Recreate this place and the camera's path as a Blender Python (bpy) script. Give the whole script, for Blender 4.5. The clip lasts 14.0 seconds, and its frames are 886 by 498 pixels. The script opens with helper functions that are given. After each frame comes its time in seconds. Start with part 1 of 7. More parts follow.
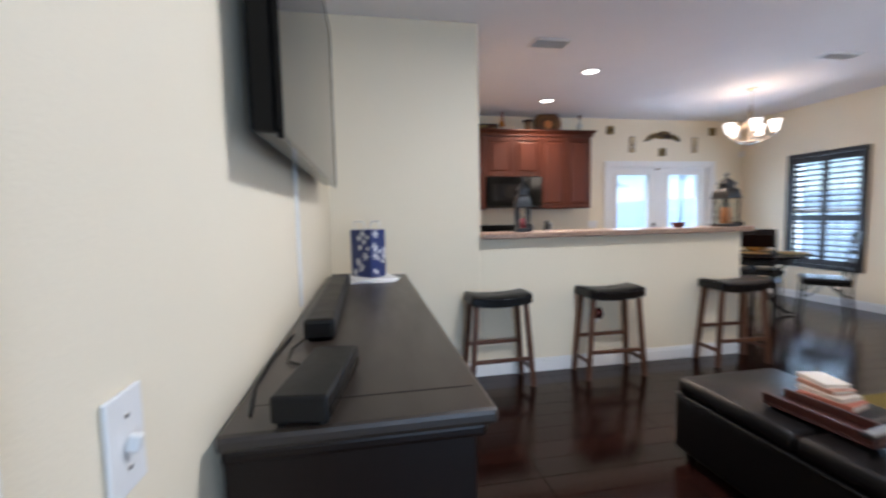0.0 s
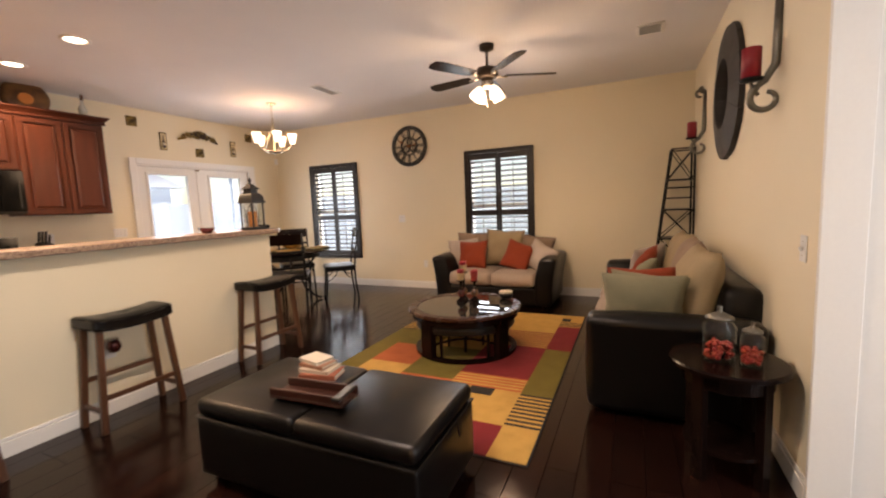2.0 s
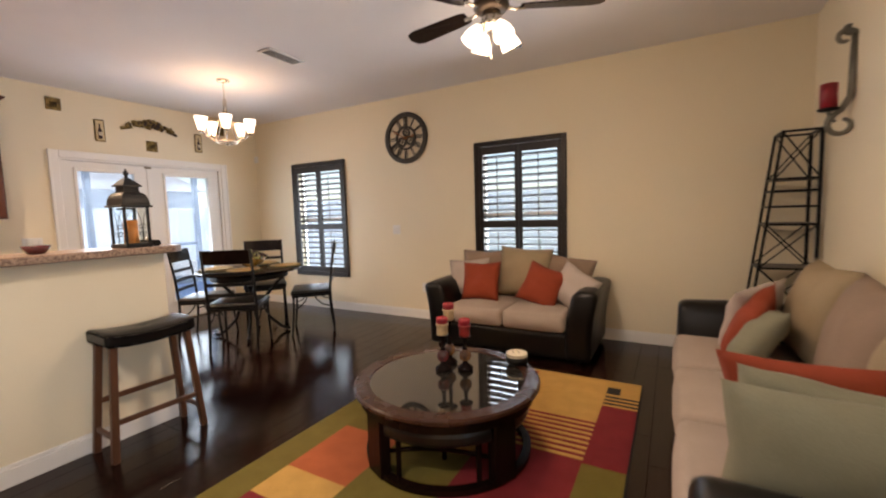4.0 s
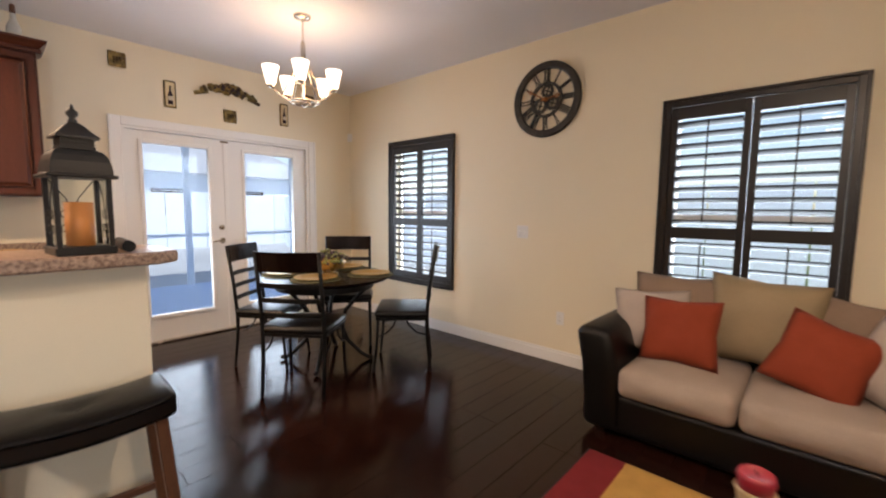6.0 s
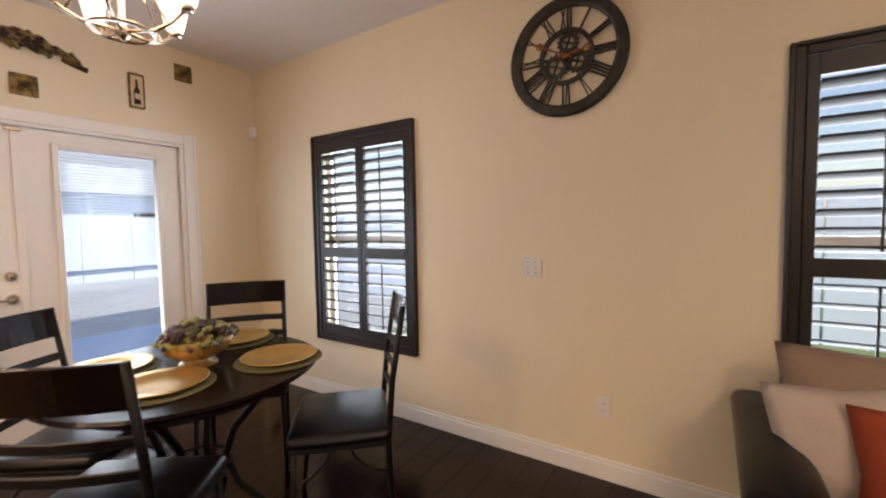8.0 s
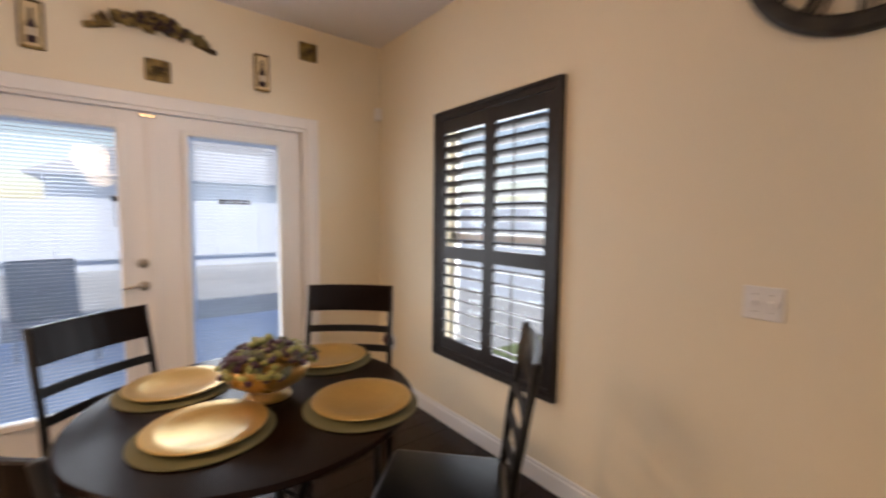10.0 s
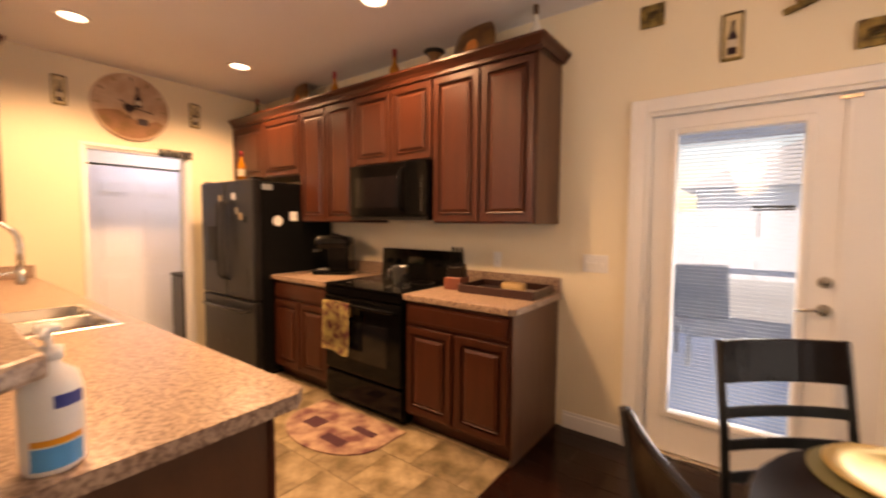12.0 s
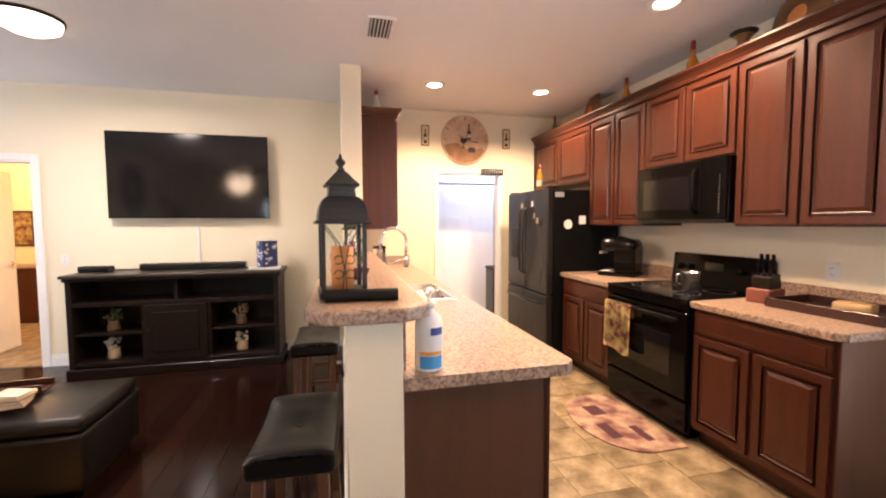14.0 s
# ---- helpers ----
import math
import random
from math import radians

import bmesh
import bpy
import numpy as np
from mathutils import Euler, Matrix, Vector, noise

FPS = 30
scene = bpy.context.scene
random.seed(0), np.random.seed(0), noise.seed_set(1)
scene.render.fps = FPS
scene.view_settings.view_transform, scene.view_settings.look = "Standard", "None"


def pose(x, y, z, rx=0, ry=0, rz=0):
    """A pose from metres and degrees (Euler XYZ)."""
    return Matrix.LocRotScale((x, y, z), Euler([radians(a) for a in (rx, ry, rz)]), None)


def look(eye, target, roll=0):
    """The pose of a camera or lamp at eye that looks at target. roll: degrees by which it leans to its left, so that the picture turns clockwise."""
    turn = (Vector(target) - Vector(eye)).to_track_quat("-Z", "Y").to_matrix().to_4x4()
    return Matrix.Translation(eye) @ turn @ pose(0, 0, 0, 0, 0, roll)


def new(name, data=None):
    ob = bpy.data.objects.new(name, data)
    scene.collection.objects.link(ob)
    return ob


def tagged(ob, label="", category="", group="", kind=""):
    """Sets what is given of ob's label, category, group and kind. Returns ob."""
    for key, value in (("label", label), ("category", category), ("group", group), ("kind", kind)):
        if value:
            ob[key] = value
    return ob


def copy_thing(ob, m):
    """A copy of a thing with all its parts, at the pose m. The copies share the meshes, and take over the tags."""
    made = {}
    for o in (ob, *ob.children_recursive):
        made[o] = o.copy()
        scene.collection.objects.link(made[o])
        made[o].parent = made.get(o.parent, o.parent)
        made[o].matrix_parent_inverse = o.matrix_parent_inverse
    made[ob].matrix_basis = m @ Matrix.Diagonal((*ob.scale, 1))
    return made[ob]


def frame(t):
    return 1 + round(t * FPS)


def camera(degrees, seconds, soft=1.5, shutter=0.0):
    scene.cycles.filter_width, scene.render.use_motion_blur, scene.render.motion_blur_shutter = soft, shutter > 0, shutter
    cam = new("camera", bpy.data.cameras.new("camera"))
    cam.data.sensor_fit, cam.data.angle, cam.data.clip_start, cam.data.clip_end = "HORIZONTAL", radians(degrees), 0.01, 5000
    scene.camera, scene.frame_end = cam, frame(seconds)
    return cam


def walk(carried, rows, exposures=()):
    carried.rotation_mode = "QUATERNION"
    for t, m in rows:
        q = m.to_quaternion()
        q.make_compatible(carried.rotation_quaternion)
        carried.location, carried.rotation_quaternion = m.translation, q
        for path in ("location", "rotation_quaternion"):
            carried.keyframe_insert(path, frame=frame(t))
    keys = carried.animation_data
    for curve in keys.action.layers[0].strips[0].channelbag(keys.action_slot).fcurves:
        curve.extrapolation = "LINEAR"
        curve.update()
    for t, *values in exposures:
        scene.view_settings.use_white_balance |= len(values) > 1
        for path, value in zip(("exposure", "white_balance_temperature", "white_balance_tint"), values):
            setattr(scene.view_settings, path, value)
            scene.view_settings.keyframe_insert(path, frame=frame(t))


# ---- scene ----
cam = camera(94.1, 14.0, soft=2.1, shutter=0.4)
PATH = [
    (0, (0.749, 0.955, 1.313), (1.103, 2.918, 1.158), -1.2),
    (0.5, (0.727, 0.984, 1.328), (1.758, 2.69, 1.169), -2.2),
    (1, (0.739, 0.937, 1.323), (2.251, 2.231, 1.128), -2.1),
    (1.5, (0.843, 0.904, 1.328), (2.585, 1.862, 1.105), -2.2),
    (2, (1.106, 0.904, 1.332), (2.912, 1.736, 1.12), -2.4),
    (2.2, (1.218, 0.922, 1.325), (3.036, 1.731, 1.122), -2.2),
    (4.3, (2.843, 1.29, 1.328), (4.535, 2.343, 1.158), -1.2),
    (4.5, (2.994, 1.361, 1.325), (4.621, 2.51, 1.142), -0.1),
    (5, (3.275, 1.605, 1.345), (4.823, 2.862, 1.199), 1.1),
    (5.5, (3.497, 1.939, 1.312), (4.973, 3.277, 1.141), 0.4),
    (6, (3.7, 2.327, 1.335), (5.175, 3.665, 1.144), 0.6),
    (6.5, (3.892, 2.714, 1.351), (5.387, 4.03, 1.172), -1.4),
    (7, (4.169, 3.056, 1.351), (5.653, 4.385, 1.166), 0.1),
    (7.5, (4.454, 3.316, 1.361), (6.105, 4.432, 1.197), -1.0),
    (7.7, (4.564, 3.383, 1.375), (6.24, 4.468, 1.25), -0.8),
    (9.8, (5.256, 3.836, 1.415), (6.684, 5.23, 1.287), 0.8),
    (10, (5.269, 3.91, 1.416), (6.498, 5.48, 1.268), 0.6),
    (10.5, (5.274, 4.079, 1.411), (6.032, 5.92, 1.221), 0.1),
    (11, (5.28, 4.164, 1.401), (5.429, 6.148, 1.197), 0.2),
    (11.5, (5.221, 4.213, 1.405), (4.599, 6.106, 1.231), 0.3),
    (12, (5.074, 4.265, 1.404), (3.876, 5.862, 1.277), 0.4),
    (12.5, (5.048, 4.266, 1.414), (3.445, 5.458, 1.31), 0.5),
    (13, (5.15, 4.293, 1.418), (3.295, 5.033, 1.308), 0.4),
    (13.5, (5.252, 4.252, 1.414), (3.302, 4.675, 1.277), -0.2),
    (14, (5.368, 4.151, 1.425), (3.429, 4.625, 1.301), -0.2),
]
walk(cam, [(t, look(eye, target, roll)) for t, eye, target, roll in PATH], [(0.0, 1.0, 5400, 14), (0.5, 1.1, 5800, 17), (1.0, 1.29, 6100, 18), (1.5, 1.13, 6700, 20), (2.0, 1.05, 7950, 25), (4.5, 1.02, 6900, 20), (5.5, 1.02, 6800, 20), (7.0, 0.93, 7000, 22), (7.5, 0.95, 7200, 23), (10.0, 0.75, 7500, 25), (11.0, 0.80, 8300, 28), (11.5, 0.93, 9600, 32), (12.0, 0.97, 10600, 35), (12.5, 1.12, 10400, 35), (13.0, 1.42, 8900, 30), (13.5, 1.52, 7600, 27), (14.0, 1.52, 7000, 25)])

# ---- world, sun, large lights ----
world = bpy.data.worlds.new("world")
scene.world = world
world.use_nodes = True
wn = world.node_tree.nodes
sky = wn.new("ShaderNodeTexSky")
sky.sky_type, sky.sun_disc, sky.sun_elevation, sky.sun_rotation = "NISHITA", False, radians(51), radians(214)
world.node_tree.links.new(sky.outputs[0], wn["Background"].inputs[0])
wn["Background"].inputs[1].default_value = 0.11


def lamp(name, kind, m, energy, color, **more):
    data = bpy.data.lights.new(name, kind)
    data.energy, data.color = energy, color
    if kind == "AREA":
        data.shape = more.get("shape", "RECTANGLE")
        data.size, data.size_y = more["size"], more.get("size_y", more["size"])
    if kind == "POINT":
        data.shadow_soft_size = more["size"]
    if kind == "SUN":
        data.angle = more["size"]
    if kind == "SPOT":
        data.shadow_soft_size, data.spot_size, data.spot_blend = more["size"], radians(more["cone"]), 0.6
    ob = new(name, data)
    ob.matrix_world = m
    return ob


SUN_DIR = Vector((-0.35, -0.52, 0.78))
sun = lamp("sun", "SUN", look(SUN_DIR * 30, (0, 0, 0)), 2.1, (1.0, 0.97, 0.93), size=radians(0.5))
WARM = (1.0, 0.70, 0.42)
COOL = (0.72, 0.86, 1.0)
# daylight in the openings: two shuttered windows, the glazed doors
lamp("daylight_dining_window", "AREA", look((7.20, 5.68, 1.29), (5, 5.705, 1.0)), 36, COOL, size=1.0, size_y=1.6)
lamp("daylight_sofa_window", "AREA", look((7.20, 2.68, 1.29), (5, 2.655, 1.0)), 30, COOL, size=1.0, size_y=1.6)
for gx in (4.95, 5.90):
    lamp("daylight_glazed_door", "AREA", look((gx, 7.13, 1.1), (gx, 4, 0.8)), 9, COOL, size=0.44, size_y=1.5)
lamp("daylight_hall_glazing", "AREA", look((1.70, -1.96, 1.2), (1.9, 2, 1.0)), 27, COOL, size=1.45, size_y=1.85)
# lamps of the place
CHANDELIER, FAN, ENTRY = (5.42, 5.37), (4.97, 2.15), (1.98, 2.156)
DOWNLIGHTS = [(1.28, 5.07), (1.31, 6.21), (3.10, 5.05), (3.105, 6.145)]
lamp("chandelier_glow", "POINT", pose(*CHANDELIER, 2.36), 6.5, (1.0, 0.62, 0.33), size=0.14)
lamp("fan_glow", "POINT", pose(*FAN, 2.25), 15.0, (1.0, 0.78, 0.54), size=0.22)
lamp("fan_downlight", "SPOT", look((*FAN, 2.24), (*FAN, 0)), 16.0, (1.0, 0.78, 0.54), size=0.12, cone=172)
for dx, dy in DOWNLIGHTS:
    lamp("downlight_beam", "SPOT", look((dx, dy, 2.77), (dx, dy, 0)), 80, (1.0, 0.75, 0.49), size=0.07, cone=150)
lamp("entry_glow", "AREA", look((*ENTRY, 2.67), (*ENTRY, 0)), 24, (1.0, 0.94, 0.85), size=0.3, shape="DISK")
lamp("bedroom_glow", "POINT", pose(-1.3, 0.2, 2.3), 42, (1.0, 0.62, 0.30), size=0.15)
lamp("laundry_glow", "AREA", look((-0.15, 6.2, 2.70), (-0.35, 5.9, 0)), 13, (0.42, 0.58, 1.0), size=0.5)

# ---- materials ----


def mat(name, color, rough=0.5, metal=0.0, var=0.10, scale=6.0, fine=90.0, bump=0.05, color2=None, stretch=(1, 1, 1), coat=0.0, spec=0.5, detail=4.0, rvar=0.08, rnd=0.0):
    """Paint, cloth, leather, metal: a base colour varied at two scales, with fine relief."""
    m = bpy.data.materials.new(name)
    m.use_nodes = True
    nt = m.node_tree
    n, l = nt.nodes, nt.links
    b = n["Principled BSDF"]
    tc, mp = n.new("ShaderNodeTexCoord"), n.new("ShaderNodeMapping")
    mp.inputs["Scale"].default_value = stretch
    l.new(tc.outputs["Object"], mp.inputs[0])
    big, small = n.new("ShaderNodeTexNoise"), n.new("ShaderNodeTexNoise")
    for t, s, d in ((big, scale, detail), (small, fine, 3.0)):
        t.inputs["Scale"].default_value, t.inputs["Detail"].default_value = s, d
        l.new(mp.outputs[0], t.inputs["Vector"])
    c2 = color2 or tuple(c * 0.55 for c in color)
    lo = tuple(a * (1 - var) + q * var for a, q in zip(color, c2))
    ramp = n.new("ShaderNodeMix")
    ramp.data_type = "RGBA"
    ramp.inputs["A"].default_value, ramp.inputs["B"].default_value = (*color, 1), (*(lo if color2 is None else c2), 1)
    mr = n.new("ShaderNodeMapRange")
    mr.inputs["From Min"].default_value, mr.inputs["From Max"].default_value = 0.35, 0.65
    l.new(big.outputs[0], mr.inputs[0])
    l.new(mr.outputs[0], ramp.inputs["Factor"])
    mul = n.new("ShaderNodeMix")
    mul.data_type, mul.blend_type = "RGBA", "MULTIPLY"
    mul.inputs["Factor"].default_value = 1.0
    l.new(ramp.outputs["Result"], mul.inputs["A"])
    mr2 = n.new("ShaderNodeMapRange")
    mr2.inputs["To Min"].default_value, mr2.inputs["To Max"].default_value = 1 - var, 1 + var * 0.5
    l.new(small.outputs[0], mr2.inputs[0])
    l.new(mr2.outputs[0], mul.inputs["B"])
    out = mul.outputs["Result"]
    if rnd:
        oi, mr3, mul2 = n.new("ShaderNodeObjectInfo"), n.new("ShaderNodeMapRange"), n.new("ShaderNodeMix")
        mr3.inputs["To Min"].default_value, mr3.inputs["To Max"].default_value = 1 - rnd, 1 + rnd
        mul2.data_type, mul2.blend_type = "RGBA", "MULTIPLY"
        mul2.inputs["Factor"].default_value = 1.0
        l.new(oi.outputs["Random"], mr3.inputs[0])
        l.new(out, mul2.inputs["A"])
        l.new(mr3.outputs[0], mul2.inputs["B"])
        out = mul2.outputs["Result"]
    l.new(out, b.inputs["Base Color"])
    mr4 = n.new("ShaderNodeMapRange")
    mr4.inputs["To Min"].default_value, mr4.inputs["To Max"].default_value = max(0.02, rough - rvar), min(1, rough + rvar)
    l.new(big.outputs[0], mr4.inputs[0])
    l.new(mr4.outputs[0], b.inputs["Roughness"])
    b.inputs["Metallic"].default_value = metal
    b.inputs["Specular IOR Level"].default_value = spec
    b.inputs["Coat Weight"].default_value = coat
    b.inputs["Coat Roughness"].default_value = 0.11
    if bump:
        bp = n.new("ShaderNodeBump")
        bp.inputs["Strength"].default_value, bp.inputs["Distance"].default_value = bump, 0.004
        l.new(small.outputs[0], bp.inputs["Height"])
        l.new(bp.outputs[0], b.inputs["Normal"])
    return m


def glow(name, color, strength):
    m = bpy.data.materials.new(name)
    m.use_nodes = True
    b = m.node_tree.nodes["Principled BSDF"]
    b.inputs["Base Color"].default_value = (0.9, 0.88, 0.82, 1)
    b.inputs["Emission Color"].default_value, b.inputs["Emission Strength"].default_value = (*color, 1), strength
    return m


def glass(name, rough=0.02, tint=(0.95, 0.98, 0.97)):
    m = bpy.data.materials.new(name)
    m.use_nodes = True
    n, l = m.node_tree.nodes, m.node_tree.links
    tr, gl, mix, fr = n.new("ShaderNodeBsdfTransparent"), n.new("ShaderNodeBsdfGlossy"), n.new("ShaderNodeMixShader"), n.new("ShaderNodeMath")
    lw = n.new("ShaderNodeLayerWeight")
    lw.inputs["Blend"].default_value = 0.5
    # gloss that rises towards grazing angles alike on both faces of a pane
    pw, fr.operation = n.new("ShaderNodeMath"), "MULTIPLY_ADD"
    pw.operation = "POWER"
    pw.inputs[1].default_value = 4.0
    l.new(lw.outputs["Facing"], pw.inputs[0])
    l.new(pw.outputs[0], fr.inputs[0])
    fr.inputs[1].default_value, fr.inputs[2].default_value = 0.8, 0.035
    tr.inputs[0].default_value = (*tint, 1)
    gl.inputs["Roughness"].default_value = rough
    l.new(fr.outputs[0], mix.inputs[0])
    l.new(tr.outputs[0], mix.inputs[1])
    l.new(gl.outputs[0], mix.inputs[2])
    l.new(mix.outputs[0], n["Material Output"].inputs["Surface"])
    return m


M_WALL = mat("wall_paint", (0.80, 0.715, 0.54), 0.62, var=0.04, scale=1.5, fine=220, bump=0.12)
M_CEIL = mat("ceiling_paint", (0.80, 0.79, 0.80), 0.85, var=0.05, scale=2, fine=140, bump=0.35)
M_TRIM = mat("white_trim_paint", (0.82, 0.81, 0.78), 0.35, var=0.03, scale=3, fine=60, bump=0.02)
M_FLOOR = mat("dark_glossy_plank", (0.022, 0.0075, 0.005), 0.10, var=0.5, scale=2.2, fine=30, bump=0.10, color2=(0.011, 0.004, 0.0028), stretch=(9, 1, 1), spec=0.24, rvar=0.03, rnd=0.25)
M_SUBFLOOR = mat("dark_joint", (0.010, 0.005, 0.004), 0.6)
M_TILE = mat("mottled_tile", (0.40, 0.31, 0.20), 0.34, var=0.4, scale=6.0, fine=40, bump=0.06, color2=(0.14, 0.10, 0.05), detail=7, rnd=0.28)
M_GROUT = mat("grout", (0.27, 0.21, 0.145), 0.8)
M_CHERRY = mat("cherry_cabinet_wood", (0.074, 0.0195, 0.0095), 0.34, var=0.45, scale=3.5, fine=55, bump=0.03, stretch=(6, 6, 0.7), coat=0.05, spec=0.32)
M_ENDPANEL = mat("brown_panel_laminate", (0.125, 0.056, 0.029), 0.42, var=0.25, scale=3, fine=70, bump=0.02, stretch=(5, 5, 0.6), spec=0.35)
M_LAMINATE = mat("speckled_laminate", (0.50, 0.36, 0.265), 0.30, var=0.34, scale=75, fine=190, bump=0.02, color2=(0.17, 0.10, 0.07), detail=8)
M_BLACKWOOD = mat("black_stained_wood", (0.012, 0.0075, 0.0055), 0.33, var=0.25, scale=3, fine=24, bump=0.004, stretch=(6, 1, 1), spec=0.2)
M_BROWNWOOD = mat("espresso_wood", (0.009, 0.004, 0.003), 0.24, var=0.4, scale=4, fine=40, bump=0.03, stretch=(5, 1, 1), spec=0.10)
M_STOOLWOOD = mat("walnut_leg_wood", (0.11, 0.045, 0.022), 0.38, var=0.4, scale=7, fine=60, bump=0.05, stretch=(6, 6, 1))
M_LEATHER = mat("black_leather", (0.0045, 0.0038, 0.0036), 0.32, var=0.2, scale=5, fine=160, bump=0.25, rvar=0.06, spec=0.28)
M_SUEDE = mat("tan_suede", (0.37, 0.30, 0.25), 0.9, var=0.18, scale=5, fine=180, bump=0.25)
M_TAUPE = mat("taupe_cushion_cloth", (0.27, 0.19, 0.135), 0.9, var=0.2, scale=7, fine=200, bump=0.3)
M_OLIVETAN = mat("khaki_cushion_cloth", (0.33, 0.25, 0.15), 0.9, var=0.2, scale=7, fine=200, bump=0.3)
M_CREAM = mat("cream_cushion_cloth", (0.44, 0.375, 0.33), 0.9, var=0.15, scale=7, fine=200, bump=0.3)
M_ORANGE = mat("rust_orange_cloth", (0.27, 0.038, 0.010), 0.85, var=0.2, scale=8, fine=200, bump=0.3)
M_SAGE = mat("sage_cloth", (0.22, 0.21, 0.14), 0.9, var=0.2, scale=7, fine=200, bump=0.3)
M_IRON = mat("black_iron", (0.005, 0.0045, 0.004), 0.45, 0.0, var=0.2, scale=12, fine=90, bump=0.08, spec=0.25)
M_SHUTTER = mat("espresso_shutter_paint", (0.012, 0.0075, 0.006), 0.40, var=0.2, scale=4, fine=50, bump=0.03)
M_BLACKGLOSS = mat("black_appliance_gloss", (0.003, 0.003, 0.003), 0.10, var=0.1, scale=3, fine=60, bump=0.0, spec=0.16)
M_SLATE = mat("black_stainless", (0.018, 0.017, 0.017), 0.30, 0.35, var=0.1, scale=3, fine=40, bump=0.02, stretch=(20, 20, 1))
M_STEEL = mat("brushed_steel", (0.55, 0.54, 0.52), 0.28, 1.0, var=0.1, scale=6, fine=80, bump=0.02)
M_NICKEL = mat("satin_nickel", (0.60, 0.54, 0.46), 0.25, 1.0, var=0.08, scale=6, fine=80, bump=0.0)
M_GLASS = glass("clear_glass")
M_SHADE = glow("lit_frosted_shade", (1.0, 0.84, 0.66), 1.3)
M_BULB = glow("lit_lens", (1.0, 0.88, 0.70), 4.0)
M_PLASTIC = mat("white_plastic", (0.78, 0.77, 0.74), 0.35, var=0.03, scale=8, fine=60, bump=0.0)
M_SCREEN = mat("dark_screen", (0.006, 0.006, 0.007), 0.09, var=0.05, scale=2, fine=40, bump=0.0, rvar=0.02)
M_MIRROR = mat("mirror_silver", (0.86, 0.87, 0.86), 0.03, 1.0, var=0.02, scale=2, fine=40, bump=0.0, rvar=0.01)

# ---- mesh helpers ----


def part(name, bm, material, parent=None, label="", smooth=False):
    """Links a bmesh as one mesh object, under a thing or a part."""
    me = bpy.data.meshes.new(name)
    bm.normal_update()
    bm.to_mesh(me)
    bm.free()
    if smooth:
        for p in me.polygons:
            p.use_smooth = True
    me.materials.append(material)
    ob = new(name, me)
    ob.parent = parent
    if label:
        ob["label"] = label
    return ob


def again(ob, m, parent=None):
    """Another object on the same mesh."""
    o = new(ob.name.split(".")[0], ob.data)
    o.parent = parent or ob.parent
    o.matrix_basis = m
    return o


def thing(name, m, label, category, group="", kind=""):
    ob = new(name)
    ob.empty_display_size = 0.1
    ob.matrix_world = m
    return tagged(ob, label, category, group, kind)


def box(x0, x1, y0, y1, z0, z1, bevel=0.0, seg=1, bm=None):
    own = bmesh.new()
    bmesh.ops.create_cube(own, size=1, matrix=Matrix.Translation(((x0 + x1) / 2, (y0 + y1) / 2, (z0 + z1) / 2)) @ Matrix.Diagonal((x1 - x0, y1 - y0, z1 - z0, 1)))
    if bevel:
        bmesh.ops.bevel(own, geom=own.edges[:], offset=bevel, segments=seg, profile=0.5, affect="EDGES")
    return join(bm, own)


def join(bm, own):
    if bm is None:
        return own
    me = bpy.data.meshes.new("scratch")
    own.to_mesh(me)
    own.free()
    bm.from_mesh(me)
    bpy.data.meshes.remove(me)
    return bm


def moved(bm, m):
    bmesh.ops.transform(bm, matrix=m, verts=bm.verts[:])
    return bm


def cyl(p0, p1, r0, r1=None, seg=16, bm=None):
    r1 = r0 if r1 is None else r1
    p0, p1 = Vector(p0), Vector(p1)
    d = p1 - p0
    own = bmesh.new()
    bmesh.ops.create_cone(own, cap_ends=True, segments=seg, radius1=r0, radius2=r1, depth=d.length,
                          matrix=Matrix.Translation((p0 + p1) / 2) @ d.to_track_quat("Z", "Y").to_matrix().to_4x4())
    return join(bm, own)


def lathe(profile, seg=24, bm=None, m=None):
    """Turns (radius, height) pairs about z."""
    own = bmesh.new()
    rings = []
    for r, z in profile:
        rings.append([own.verts.new((r * math.cos(2 * math.pi * k / seg), r * math.sin(2 * math.pi * k / seg), z)) for k in range(seg)] if r > 1e-5 else [own.verts.new((0, 0, z))])
    for a, b in zip(rings, rings[1:]):
        for k in range(seg):
            q = [a[k % len(a)], a[(k + 1) % len(a)], b[(k + 1) % len(b)], b[k % len(b)]]
            q = list(dict.fromkeys(q))
            if len(q) > 2:
                own.faces.new(q)
    bmesh.ops.recalc_face_normals(own, faces=own.faces[:])
    if m is not None:
        moved(own, m)
    return join(bm, own)


